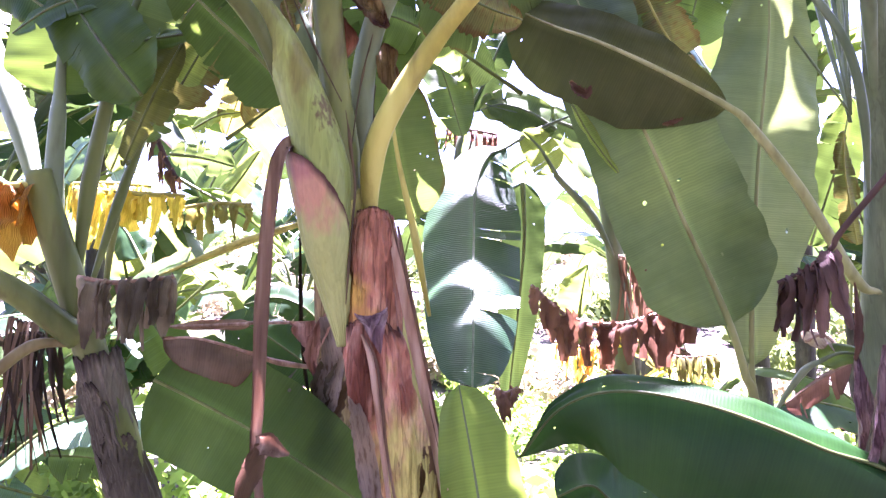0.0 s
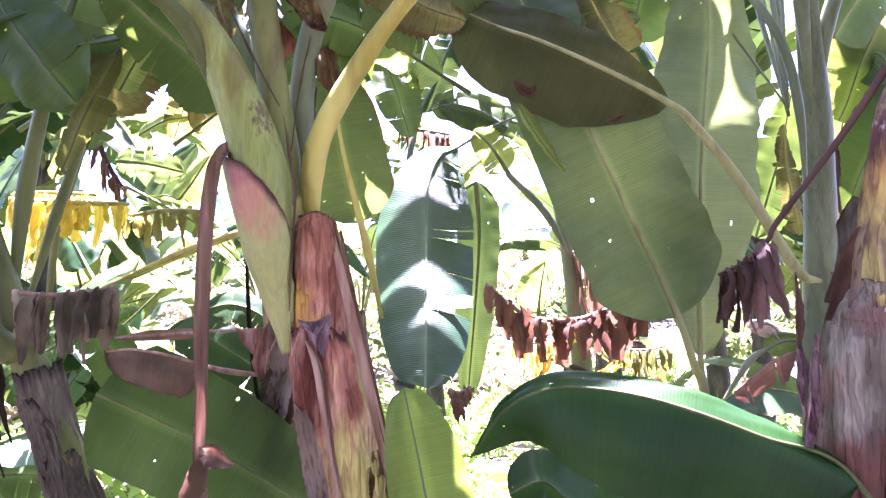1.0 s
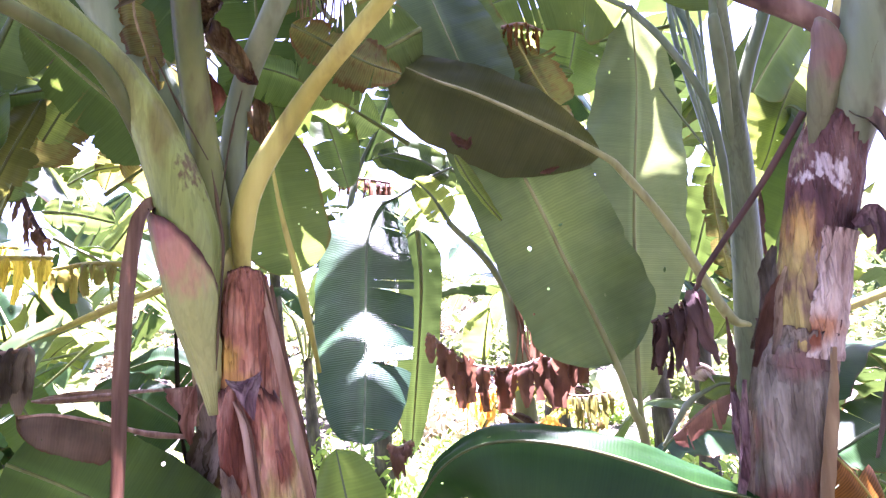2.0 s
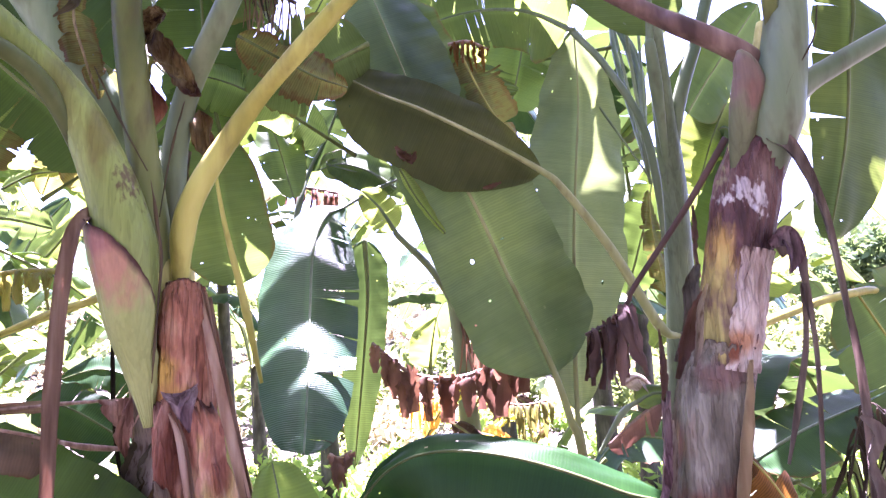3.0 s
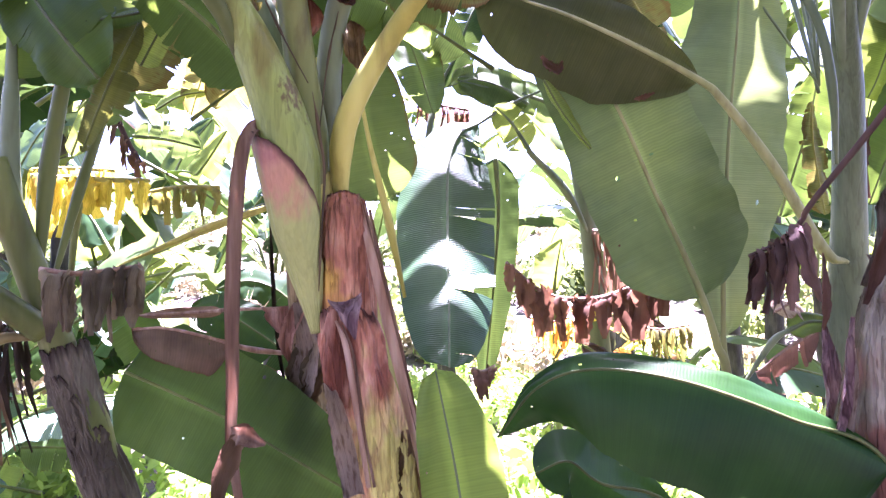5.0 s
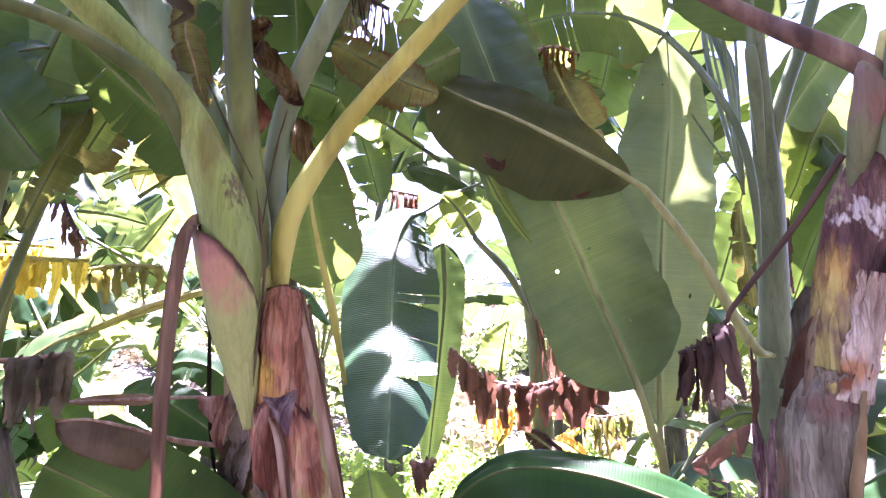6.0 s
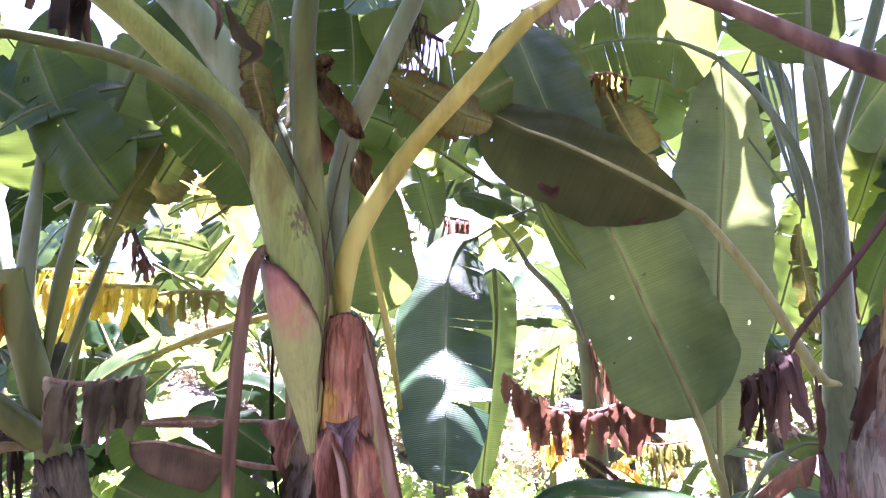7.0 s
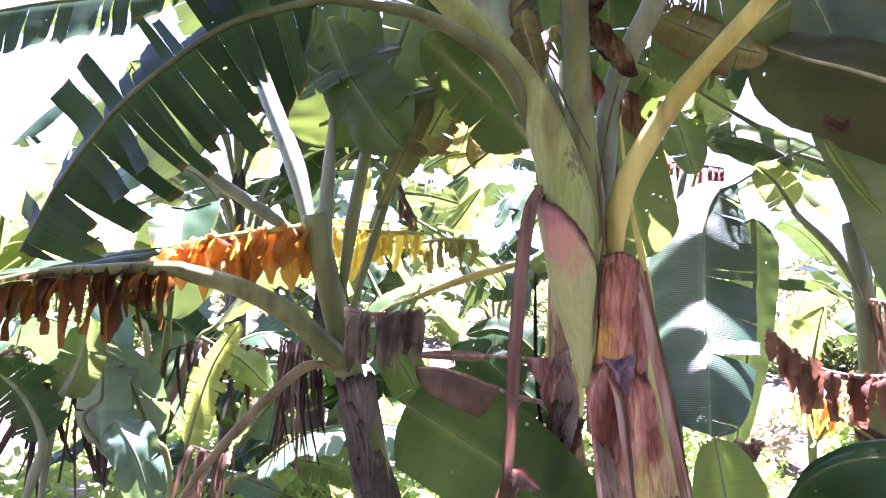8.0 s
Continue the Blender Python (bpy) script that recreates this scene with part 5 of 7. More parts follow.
part("leaf_stalk", tube_bm([(1.390, 1.606, 1.987), (1.391, 1.573, 2.124), (1.407, 1.550, 2.230), (1.417, 1.533, 2.310), (1.401, 1.524, 2.371), (1.391, 1.523, 2.401)], [0.02, 0.036, 0.05, 0.052, 0.032, 0.008], 18, 40, lumps=0.04, seed=24, flat=0.7), PETIOLE, lean, "pink and green stalk base, dried at its tip")
stem_part(lean, "leaf_stalk", [(1.477, 1.593, 1.987), (1.502, 1.550, 2.201), (1.554, 1.527, 2.443), (1.606, 1.530, 2.725)], [0.03, 0.080, 0.066, 0.05], STALKGREY, 16, 24, 0.04, 15, "thick green leaf stalk", groove=0.3)
part("dry_strip", ribbon_bm([(1.433, 1.563, 1.823), (1.463, 1.532, 1.842), (1.475, 1.525, 1.788), (1.469, 1.543, 1.738)], [0.012, 0.03, 0.034, 0.004], cup=0.8, seed=34, nv=8), CURL, lean, "dark purple loose sheath flap")
part("dry_strip", ribbon_bm([(1.246, 1.638, 1.787), (1.211, 1.637, 1.703), (1.195, 1.655, 1.590), (1.163, 1.673, 1.509)], [0.008, 0.025, 0.022, 0.012], cup=0.8, seed=35), SHEATHGREY, lean)
part("dry_strip", ribbon_bm([(1.140, 1.700, 1.347), (1.121, 1.697, 1.237), (1.106, 1.719, 1.092), (1.090, 1.741, 0.948)], [0.01, 0.025, 0.03, 0.03], cup=0.6, seed=36), PALEDRY, lean)
part("dry_strip", ribbon_bm([(1.349, 1.604, 1.504), (1.327, 1.621, 1.328), (1.296, 1.659, 1.089), (1.288, 1.681, 0.929)], [0.010, 0.018, 0.022, 0.022], cup=0.9, seed=37, jag=0.12, crumple=0.3), DRYYELLOW, lean, "yellow-green sheath edge")
part("dry_strip", ribbon_bm([(1.624, 1.542, 1.335), (1.655, 1.529, 1.287), (1.633, 1.545, 1.208), (1.658, 1.550, 1.112), (1.639, 1.575, 0.953)], [0.006, 0.026, 0.012, 0.024, 0.014], cup=1.0, seed=38, jag=0.4), STRIPDARK, lean, "twisted grey dead leaf end")
TOP = Vector((1.547, 1.571, 2.519))
for k, (dx, dy, dz) in enumerate([(0.7, -0.9, 0.5), (-0.6, -0.9, 0.7), (0.9, 0.3, 0.7)]):
    d = Vector((dx, dy, dz))
    leaf(lean, [TOP - UP * 0.15, TOP + d * 0.2 + UP * 0.2], [TOP + d * 0.4 + UP * 0.4, TOP + d * 0.9 + UP * 0.6, TOP + d * 1.5 + UP * 0.5, TOP + d * 2.0 + UP * 0.1], 0.32, (-dx * 0.4, -dy * 0.4, 1), UPPER, STALK, (0.045, 0.024), seed=135 + k, slits=6, fold=0.25, droop=0.3)

# ---- young plant in front: big glossy leaf and a small cut one ----
front = plant("banana_sucker", (1.15, 1.35, 0.0), "young banana sucker with a large glossy dark green leaf")
leaf(front, [(1.15, 1.35, 0.0), (1.2, 1.4, 0.6)], [(1.196, 1.657, 1.044), (0.959, 1.694, 1.170), (0.700, 1.754, 1.268), (0.481, 1.832, 1.295), (0.337, 1.908, 1.235), (0.226, 1.954, 1.090)], 0.21, (-0.1, -0.68, 0.72), GLOSSY, STALKDEEP, (0.03, 0.006), seed=27, fold=(0.62, -0.05), sides=(1.0, 0.42), curl=0.25, ripple=0.014, heel=0.3, nose=1.0, body=0.25)
small = plant("banana_sucker", (0.2, 1.75, 0.0), "small bright green sucker leaf standing upright")
leaf(small, [(0.2, 1.75, 0.0)], [(0.136, 1.716, 0.673), (0.111, 1.694, 0.884), (0.082, 1.672, 1.095), (0.040, 1.647, 1.331)], 0.1, (0, -1, 0.3), SMALLGREEN, STALKPALE, (0.012, 0.006), rib=0.004, seed=28, fold=-0.1, nose=0.42, sides=(1.0, 1.25))
low = plant("banana_sucker", (0.75, 2.1, 0.0), "low dark sucker leaf in the shade")
leaf(low, [(0.75, 2.1, 0.0)], [(0.814, 2.084, 0.758), (0.551, 2.070, 0.914), (0.455, 2.060, 0.984), (0.350, 2.060, 0.950)], 0.14, (0, -0.7, 0.7), GLOSSY, STALKDEEP, (0.02, 0.006), seed=29)

# ---- the plant on the other side with orange hanging leaf ----
left = plant("banana_plant", (-1.15, 2.55, 0.0), "banana plant with upright stalks and an orange dried leaf")
stem_part(left, "pseudostem", [(-1.15, 2.55, 0), (-1.060, 2.261, 0.936), (-1.146, 2.183, 1.308), (-1.206, 2.131, 1.556), (-1.274, 2.073, 1.824), (-1.302, 2.044, 1.969)], [0.08, 0.058, 0.052, 0.050, 0.048, 0.04], STALK, 22, 36, 0.05, 12)
part("sheath", sheath_bm([(-1.014, 2.298, 0.771), (-1.088, 2.232, 1.081), (-1.153, 2.169, 1.391)], [0.066, 0.058, 0.052], -200, 20, seed=41, jag=0.05, flare=0.01), SHEATHDARK, left, "dark brown dry sheath")
for a0, a1, f0, f1, k in [(-150, -80, 1.0, 0.0, 1), (-110, -30, 1.78, 0.89, 2), (-190, -120, 2.0, 1.11, 3)]:
    hi, step = Vector((-1.134, 2.187, 1.309)), Vector((0.039, 0.037, -0.186))
    part("sheath", sheath_bm([hi + step * f0, hi + step * (f0 + f1) / 2, hi + step * f1], [0.063, 0.058, 0.053], a0, a1, seed=150 + k, jag=0.12, lift=0.012, flare=0.012, steps=20, nv=24, top=0.2), SHEATHDARK, left, "loose grey-brown sheath scale")
part("sheath", sheath_bm([(-1.044, 2.272, 0.895), (-1.110, 2.214, 1.164), (-1.138, 2.185, 1.309)], [0.064, 0.059, 0.054], -170, -60, seed=141, jag=0.1, lift=0.012, slant=0.3), SHEATHDARK, left, "grey-brown dry sheath")
shreds(left, [(-1.169, 2.096, 1.434), (-1.299, 1.953, 1.582), (-1.426, 1.819, 1.667), (-1.541, 1.697, 1.703)], [(-1.599, 1.657, 1.714), (-1.771, 1.557, 1.695), (-1.966, 1.453, 1.658), (-2.182, 1.352, 1.557)], 0.27, 24, ORANGEDARK, STALK, seed=43, wide=2.0, r=(0.044, 0.011), fray=0.6, label="brown and orange leaf hanging in shreds")
leaf(left, [], [(-2.219, 1.420, 1.631), (-1.978, 1.500, 1.684), (-1.818, 1.600, 1.740), (-1.693, 1.720, 1.793)], 0.11, (0, -0.45, 0.9), UPPER, STALK, (0.010, 0.006), seed=44, ripple=0.03, label="dark green blade along the orange leaf")
shreds(left, [], [(-1.292, 2.033, 1.920), (-1.474, 2.004, 1.897), (-1.664, 1.934, 1.852), (-1.871, 1.861, 1.793)], 0.25, 13, ORANGE, STALKYELLOW, seed=45, wide=2.2, fray=0.55, r=(0.016, 0.01), label="sunlit orange leaf in torn strips")
shreds(left, [], [(-1.376, 2.369, 1.972), (-1.281, 2.448, 1.979), (-1.140, 2.490, 1.977), (-1.037, 2.571, 1.986)], 0.24, 8, YELLOW, STALKYELLOW, seed=46, wide=1.1, fray=0.6, crumple=0.45, label="yellow torn leaf lit from behind")
leaf(left, [(-1.226, 2.125, 1.555), (-1.270, 2.089, 1.869), (-1.276, 2.088, 2.154)], [(-1.280, 2.097, 2.235), (-1.276, 2.092, 2.426), (-1.269, 2.102, 2.663), (-1.257, 2.107, 2.951)], 0.19, (0.1, -1, -0.2), DEEP, STALKGREY, (0.036, 0.02), seed=47, fold=0.1, label="yellow-green leaf lit from behind")
leaf(left, [], [(-0.950, 1.980, 2.196), (-1.064, 1.980, 2.336), (-1.182, 2.000, 2.498), (-1.289, 2.000, 2.719)], 0.17, (0, -1, -0.3), DEEP, STALKDEEP, (0.010, 0.006), seed=301, slits=4, gap=0.08, ragged=0.2, spread=0.2, label="dark green leaf overhead in shade")
leaf(left, [], [(-1.272, 2.030, 2.487), (-1.426, 2.030, 2.588), (-1.562, 2.040, 2.633), (-1.718, 2.050, 2.629)], 0.12, (0, -1, -0.3), UPPER, STALKDEEP, (0.008, 0.005), seed=302, slits=4, gap=0.15, ragged=0.4, spread=0.2)
leaf(left, [], [(-0.467, 2.750, 1.228), (-0.636, 2.720, 1.356), (-0.791, 2.700, 1.457), (-0.934, 2.700, 1.473)], 0.13, (0, -0.8, 0.5), UPPER, STALKDEEP, (0.008, 0.005), seed=303, slits=5, gap=0.15, ragged=0.3)
leaf(left, [], [(-0.989, 2.600, 1.230), (-1.102, 2.600, 1.395), (-1.190, 2.620, 1.499), (-1.321, 2.650, 1.552)], 0.11, (0, -0.8, 0.5), DEEP, STALKDEEP, (0.008, 0.005), seed=304, slits=4, gap=0.15, ragged=0.3)
leaf(left, [], [(-0.588, 3.200, 1.462), (-0.696, 3.200, 1.556), (-0.828, 3.200, 1.597), (-0.980, 3.200, 1.560)], 0.12, (0, -0.8, 0.5), UPPER, STALKDEEP, (0.008, 0.005), seed=305, slits=4, gap=0.15, ragged=0.3)
leaf(left, [(-1.215, 2.143, 1.598), (-1.199, 2.161, 1.947), (-1.183, 2.223, 2.281)], [(-1.160, 2.231, 2.425), (-1.118, 2.247, 2.621), (-1.048, 2.283, 2.879), (-0.938, 2.281, 3.118)], 0.2, (0, -1, -0.3), UNDER, STALK, (0.032, 0.02), seed=48, slits=6, gap=0.15, ragged=0.4)
leaf(left, [(-1.289, 2.098, 1.763), (-1.465, 2.156, 2.176), (-1.648, 2.216, 2.492), (-1.817, 2.282, 2.790)], [(-1.884, 2.298, 2.912), (-2.004, 2.276, 3.189), (-2.158, 2.195, 3.440)], 0.2, (0, -1, -0.3), UNDER, STALKGREY, (0.034, 0.022), seed=49, slits=4)
leaf(left, [(-1.300, 2.083, 1.847), (-1.493, 2.250, 2.202), (-1.692, 2.357, 2.521), (-1.810, 2.394, 2.759)], [(-1.823, 2.382, 2.810), (-1.934, 2.404, 3.171), (-2.041, 2.339, 3.406)], 0.2, (0, -1, -0.3), UNDER, STALKGREY, (0.03, 0.022), seed=50, slits=4)
leaf(left, [(-1.321, 2.074, 1.867), (-1.464, 1.977, 1.960), (-1.582, 1.889, 2.044)], [(-1.653, 1.795, 2.115), (-1.727, 1.741, 2.194), (-1.765, 1.684, 2.299), (-1.805, 1.603, 2.411)], 0.17, (-0.3, -0.8, 0.4), UPPER, STALKPALE, (0.03, 0.018), seed=51, slits=3, gap=0.2)
leaf(left, [(-1.182, 2.173, 1.601), (-1.138, 2.239, 1.894), (-1.090, 2.317, 2.187)], [(-1.061, 2.325, 2.260), (-0.997, 2.360, 2.439), (-0.908, 2.366, 2.583), (-0.809, 2.424, 2.751)], 0.2, (0, -1, -0.1), BROWNED, STALK, (0.022, 0.012), seed=52, slits=7, gap=0.25, ragged=0.5)
leaf(left, [(-1.178, 2.096, 1.413), (-1.268, 2.028, 1.413), (-1.353, 1.973, 1.327), (-1.462, 1.919, 1.188), (-1.566, 1.868, 1.036)], [(-1.585, 1.867, 1.006), (-1.657, 1.867, 0.860), (-1.691, 1.889, 0.630)], 0.15, (0, -0.7, 0.7), DRY, STALKOLIVE, (0.022, 0.014), seed=53, slits=5, hang=0.8)
shreds(left, [], [(-1.128, 2.000, 1.621), (-1.036, 2.000, 1.607), (-0.941, 2.020, 1.614), (-0.856, 2.060, 1.628)], 0.235, 9, DRYGREY, seed=54, wide=1.5, r=(0.010, 0.006), fray=0.35, cup=1.4, twist=1.0, crumple=0.35, sway=0.1, label="grey-brown withered leaf hanging in folds")

# ---- leaves of the canopy behind ----
canopy = plant("banana_plant", (-0.5, 3.0, 0.0), "shaded banana plant standing behind the others")
stem_part(canopy, "pseudostem", [(-0.5, 3.0, 0), (-0.45, 2.95, 1.0), (-0.35, 2.85, 1.9)], [0.1, 0.08, 0.05], STEM, 16, 20, 0.08, 13)
leaf(canopy, [(-0.479, 2.242, 2.113)], [(-0.514, 2.160, 2.251), (-0.634, 2.106, 2.386), (-0.754, 2.056, 2.492), (-0.893, 1.996, 2.626)], 0.18, (0, -1, -0.2), DEEP, STALK, (0.02, 0.012), seed=61, slits=5, gap=0.15, ragged=0.3)
leaf(canopy, [(-0.052, 2.513, 1.504), (-0.098, 2.446, 1.760)], [(-0.119, 2.425, 1.865), (-0.164, 2.373, 2.071), (-0.192, 2.334, 2.253), (-0.209, 2.316, 2.420)], 0.16, (0, -1, 0), UNDER, STALKYELLOW, (0.02, 0.014), seed=62)
leaf(canopy, [], [(0.377, 2.306, 2.784), (0.193, 2.295, 2.678), (0.038, 2.263, 2.649), (-0.092, 2.258, 2.714)], 0.22, (0, -0.8, -0.6), UNDER, STALK, (0.012, 0.01), seed=63, slits=5, gap=0.15, ragged=0.4)
leaf(canopy, [], [(-0.235, 2.102, 2.978), (-0.116, 2.172, 3.075), (0.058, 2.226, 3.218), (0.293, 2.263, 3.413)], 0.25, (0, -0.8, -0.6), UNDER, STALK, (0.012, 0.01), seed=64, slits=2)

# ---- crowns over the tall plant ----
crown = plant("banana_plant", (-0.5, 3.3, 0.0), "banana plant with dark overlapping crown leaves")
leaf(crown, [], [(-0.870, 2.762, 2.603), (-1.148, 2.749, 2.755), (-1.476, 2.751, 2.858), (-1.905, 2.785, 2.864)], 0.2, (0, -0.9, -0.5), DEEP, STALK, (0.016, 0.01), seed=101, slits=8, gap=0.2, ragged=0.4)
leaf(crown, [], [(-0.549, 2.315, 2.636), (-0.745, 2.289, 2.808), (-0.942, 2.248, 3.044), (-1.139, 2.192, 3.344)], 0.22, (0.2, -0.9, -0.5), DEEP, STALK, (0.016, 0.01), seed=103, slits=7, gap=0.16, ragged=0.4)
leaf(crown, [], [(-0.171, 2.567, 2.321), (-0.244, 2.478, 2.711), (-0.269, 2.391, 3.078), (-0.318, 2.300, 3.468)], 0.2, (0, -1, -0.3), DEEP, STALK, (0.016, 0.01), seed=104, slits=8, gap=0.2, ragged=0.4)
leaf(crown, [], [(-0.528, 2.380, 2.786), (-0.574, 2.319, 3.051), (-0.666, 2.262, 3.317), (-0.781, 2.207, 3.583)], 0.2, (0, -1, -0.3), GREEN, STALK, (0.02, 0.014), seed=105, slits=7, gap=0.25, ragged=0.4)
# unseen high leaves, added so their shade falls on the tall plant and hanging leaf
leaf(crown, [(-0.5, 3.3, 3.0), (-0.75, 2.8, 3.6)], [(-0.85, 2.1, 3.75), (-0.4, 1.95, 3.8), (0.1, 1.95, 3.75), (0.5, 2.0, 3.5)], 0.32, (0, 0.1, 1), UPPER, STALK, (0.03, 0.02), seed=181, slits=5, gap=0.12)
HIGH = (0, 0.1, 1)
leaf(crown, [(-0.5, 3.3, 3.0), (-0.5, 3.3, 3.7)], [(-0.35, 3.38, 4.0), (0.2, 3.385, 4.02), (0.75, 3.38, 3.98)], 0.06, HIGH, UPPER, STALK, (0.03, 0.01), seed=182)
leaf(crown, [(-0.5, 3.3, 3.0), (-0.5, 3.2, 3.7)], [(-0.35, 3.155, 4.0), (0.2, 3.155, 4.02), (0.75, 3.155, 3.98)], 0.055, HIGH, UPPER, STALK, (0.03, 0.01), seed=184)
leaf(crown, [(-0.5, 3.3, 3.0), (-0.6, 3.2, 3.7)], [(-0.4, 3.255, 4.05), (-0.05, 3.255, 4.05), (0.28, 3.255, 4.02)], 0.065, HIGH, UPPER, STALK, (0.03, 0.01), seed=185)
leaf(crown, [(-0.5, 3.3, 3.0), (-0.1, 3.1, 3.75)], [(0.15, 2.95, 3.8), (0.6, 2.86, 3.85), (1.0, 2.84, 3.8), (1.4, 2.84, 3.7)], 0.19, (0, 0.1, 1), UPPER, STALK, (0.03, 0.02), seed=186, slits=4, gap=0.1)
stem_part(crown, "pseudostem", [(-0.5, 3.3, 0.0), (-0.5, 3.3, 1.6), (-0.5, 3.3, 3.1)], [0.1, 0.08, 0.05], STEM, 16, 20, 0.08, 14)
leaf(crown, [(-0.5, 3.3, 3.0), (-0.7, 3.0, 3.7)], [(-0.8, 2.8, 3.95), (-0.2, 2.72, 4.05), (0.25, 2.7, 4.05), (0.6, 2.68, 3.95)], 0.25, HIGH, UPPER, STALK, (0.03, 0.012), seed=196, slits=3, gap=0.1)
leaf(crown, [(-0.5, 3.3, 3.0), (-0.5, 2.8, 3.8)], [(-0.6, 2.43, 4.0), (-1.1, 2.43, 4.05), (-1.65, 2.42, 3.95)], 0.075, HIGH, UPPER, STALK, (0.03, 0.01), seed=198)
leaf(crown, [(-0.5, 3.3, 3.0), (-0.55, 2.9, 3.8)], [(-0.65, 2.6, 4.0), (-0.9, 2.6, 4.05), (-1.2, 2.58, 4.0)], 0.09, HIGH, UPPER, STALK, (0.03, 0.01), seed=199)
# more unseen overhead leaves, added to shade the tall upright leaves in bands
for pts, half, seed in [([(0.8, 3.27, 3.95), (1.4, 3.25, 4.0), (2.1, 3.25, 3.95)], 0.2, 191), ([(0.95, 2.95, 3.95), (1.2, 2.96, 4.0), (1.50, 2.97, 4.0)], 0.13, 192), ([(2.1, 3.0, 3.9), (1.8, 2.97, 4.0), (1.51, 2.95, 4.0)], 0.13, 193), ([(0.45, 3.1, 3.95), (0.85, 3.09, 4.0), (1.25, 3.08, 3.98)], 0.13, 194), ([(2.1, 3.05, 3.9), (2.6, 3.1, 3.95), (3.1, 3.15, 3.8)], 0.2, 195)]:
    leaf(pale, [(1.68, 2.6, 2.3), (1.76, 2.95, 3.3), Vector(pts[0]) + Vector((0, 0.05, -0.06))], pts, half, HIGH, UPPER, STALKPALE, (0.02, 0.008), seed=seed)
# unseen blockers added along the sun's path to darken the leaves beneath
for pts, half, seed in [([(-1.1, 2.95, 3.9), (-0.98, 2.55, 3.95), (-0.92, 2.1, 3.9)], 0.13, 251), ([(-0.9, 3.4, 4.4), (-0.75, 3.0, 4.4), (-0.6, 2.55, 4.2)], 0.15, 253), ([(0.15, 2.95, 4.1), (0.6, 2.82, 4.2), (1.15, 2.75, 4.15)], 0.21, 262), ([(-1.9, 3.6, 4.6), (-1.4, 3.4, 4.6), (-0.8, 3.5, 4.5)], 0.16, 254)]:
    leaf(crown, [(-0.5, 3.3, 3.0), Vector(pts[0]) + Vector((0.1, 0.1, -0.1))], pts, half, HIGH, UPPER, STALK, (0.03, 0.012), seed=seed, slits=5, gap=0.15)
# unseen leaves added above the pale plant, only to cast shade
for pts, half, seed in [([(1.6, 2.7, 4.0), (1.45, 2.45, 4.05), (1.3, 2.1, 3.95)], 0.22, 255), ([(0.9, 2.77, 4.0), (0.67, 2.775, 4.03), (0.45, 2.77, 4.0)], 0.055, 260), ([(1.8, 2.6, 4.0), (2.1, 2.3, 4.0), (2.3, 1.9, 3.8)], 0.25, 257), ([(1.5, 2.3, 3.7), (1.35, 1.95, 3.7), (1.2, 1.6, 3.6)], 0.2, 258)]:
    leaf(pale, [(1.62, 2.5, 2.3), Vector(pts[0]) + Vector((0.0, 0.1, -0.1))], pts, half, HIGH, UPPER, STALKPALE, (0.014, 0.008), seed=seed, slits=5, gap=0.15)
shreds(crown, [], [(-1.070, 1.674, 2.904), (-1.004, 1.672, 2.887), (-0.938, 1.663, 2.902)], 0.36, 4, TANGLE, seed=109, wide=1.6)
shreds(crown, [], [(-0.839, 1.568, 2.834), (-0.761, 1.569, 2.803), (-0.667, 1.554, 2.832)], 0.14, 4, TANGLE, seed=110, wide=1.4)
shreds(crown, [], [(-0.099, 2.287, 3.022), (0.014, 2.289, 2.976), (0.105, 2.292, 2.931)], 0.4, 9, DRY, TWIG, seed=112, wide=0.35, fray=0.5)
leaf(main, [], [(-1.491, 1.457, 2.608), (-1.742, 1.394, 2.531), (-1.976, 1.333, 2.484), (-2.210, 1.273, 2.423)], 0.2, (0, -0.6, 0.6), UPPER, STALK, (0.016, 0.01), seed=113, slits=11, gap=0.3, hang=0.5)
leaf(left, [(-1.417, 2.694, 1.423), (-1.354, 2.645, 1.873), (-1.270, 2.630, 2.168)], [(-1.245, 2.624, 2.224), (-1.146, 2.580, 2.408), (-1.050, 2.557, 2.585), (-0.947, 2.533, 2.774)], 0.14, (0.2, -1, 0), GREEN, STALK, (0.02, 0.012), seed=201, slits=7, gap=0.3, ragged=0.5, label="green leaf with torn ragged edges")
leaf(crown, [], [(-1.235, 2.872, 2.547), (-1.156, 2.858, 2.646), (-1.084, 2.842, 2.769)], 0.07, (0, -1, 0.1), LIME, STALK, (0.008, 0.006), seed=202, sides=(1.0, 0.4))
leaf(canopy, [], [(-1.358, 3.622, 2.157), (-1.265, 3.600, 2.329), (-1.109, 3.575, 2.502)], 0.10, (0.2, -0.8, 0.5), UPPER, STALKPALE, (0.01, 0.007), seed=203)
leaf(canopy, [], [(-1.196, 3.418, 2.107), (-1.088, 3.401, 2.227), (-0.974, 3.379, 2.386)], 0.09, (-0.2, -1, 0.2), LIME, STALK, (0.01, 0.007), seed=204, slits=5, gap=0.2)
leaf(canopy, [], [(-1.424, 3.304, 2.347), (-1.267, 3.298, 2.328), (-1.081, 3.294, 2.278)], 0.12, (0, -1, -0.1), GREEN, STALK, (0.012, 0.008), seed=205, slits=6, gap=0.3, ragged=0.5)
shreds(canopy, [], [(-0.871, 2.910, 2.004), (-1.047, 2.917, 2.015), (-1.233, 2.929, 1.991)], 0.17, 8, BROWNED, STALKYELLOW, seed=206, wide=0.9, fray=0.6)
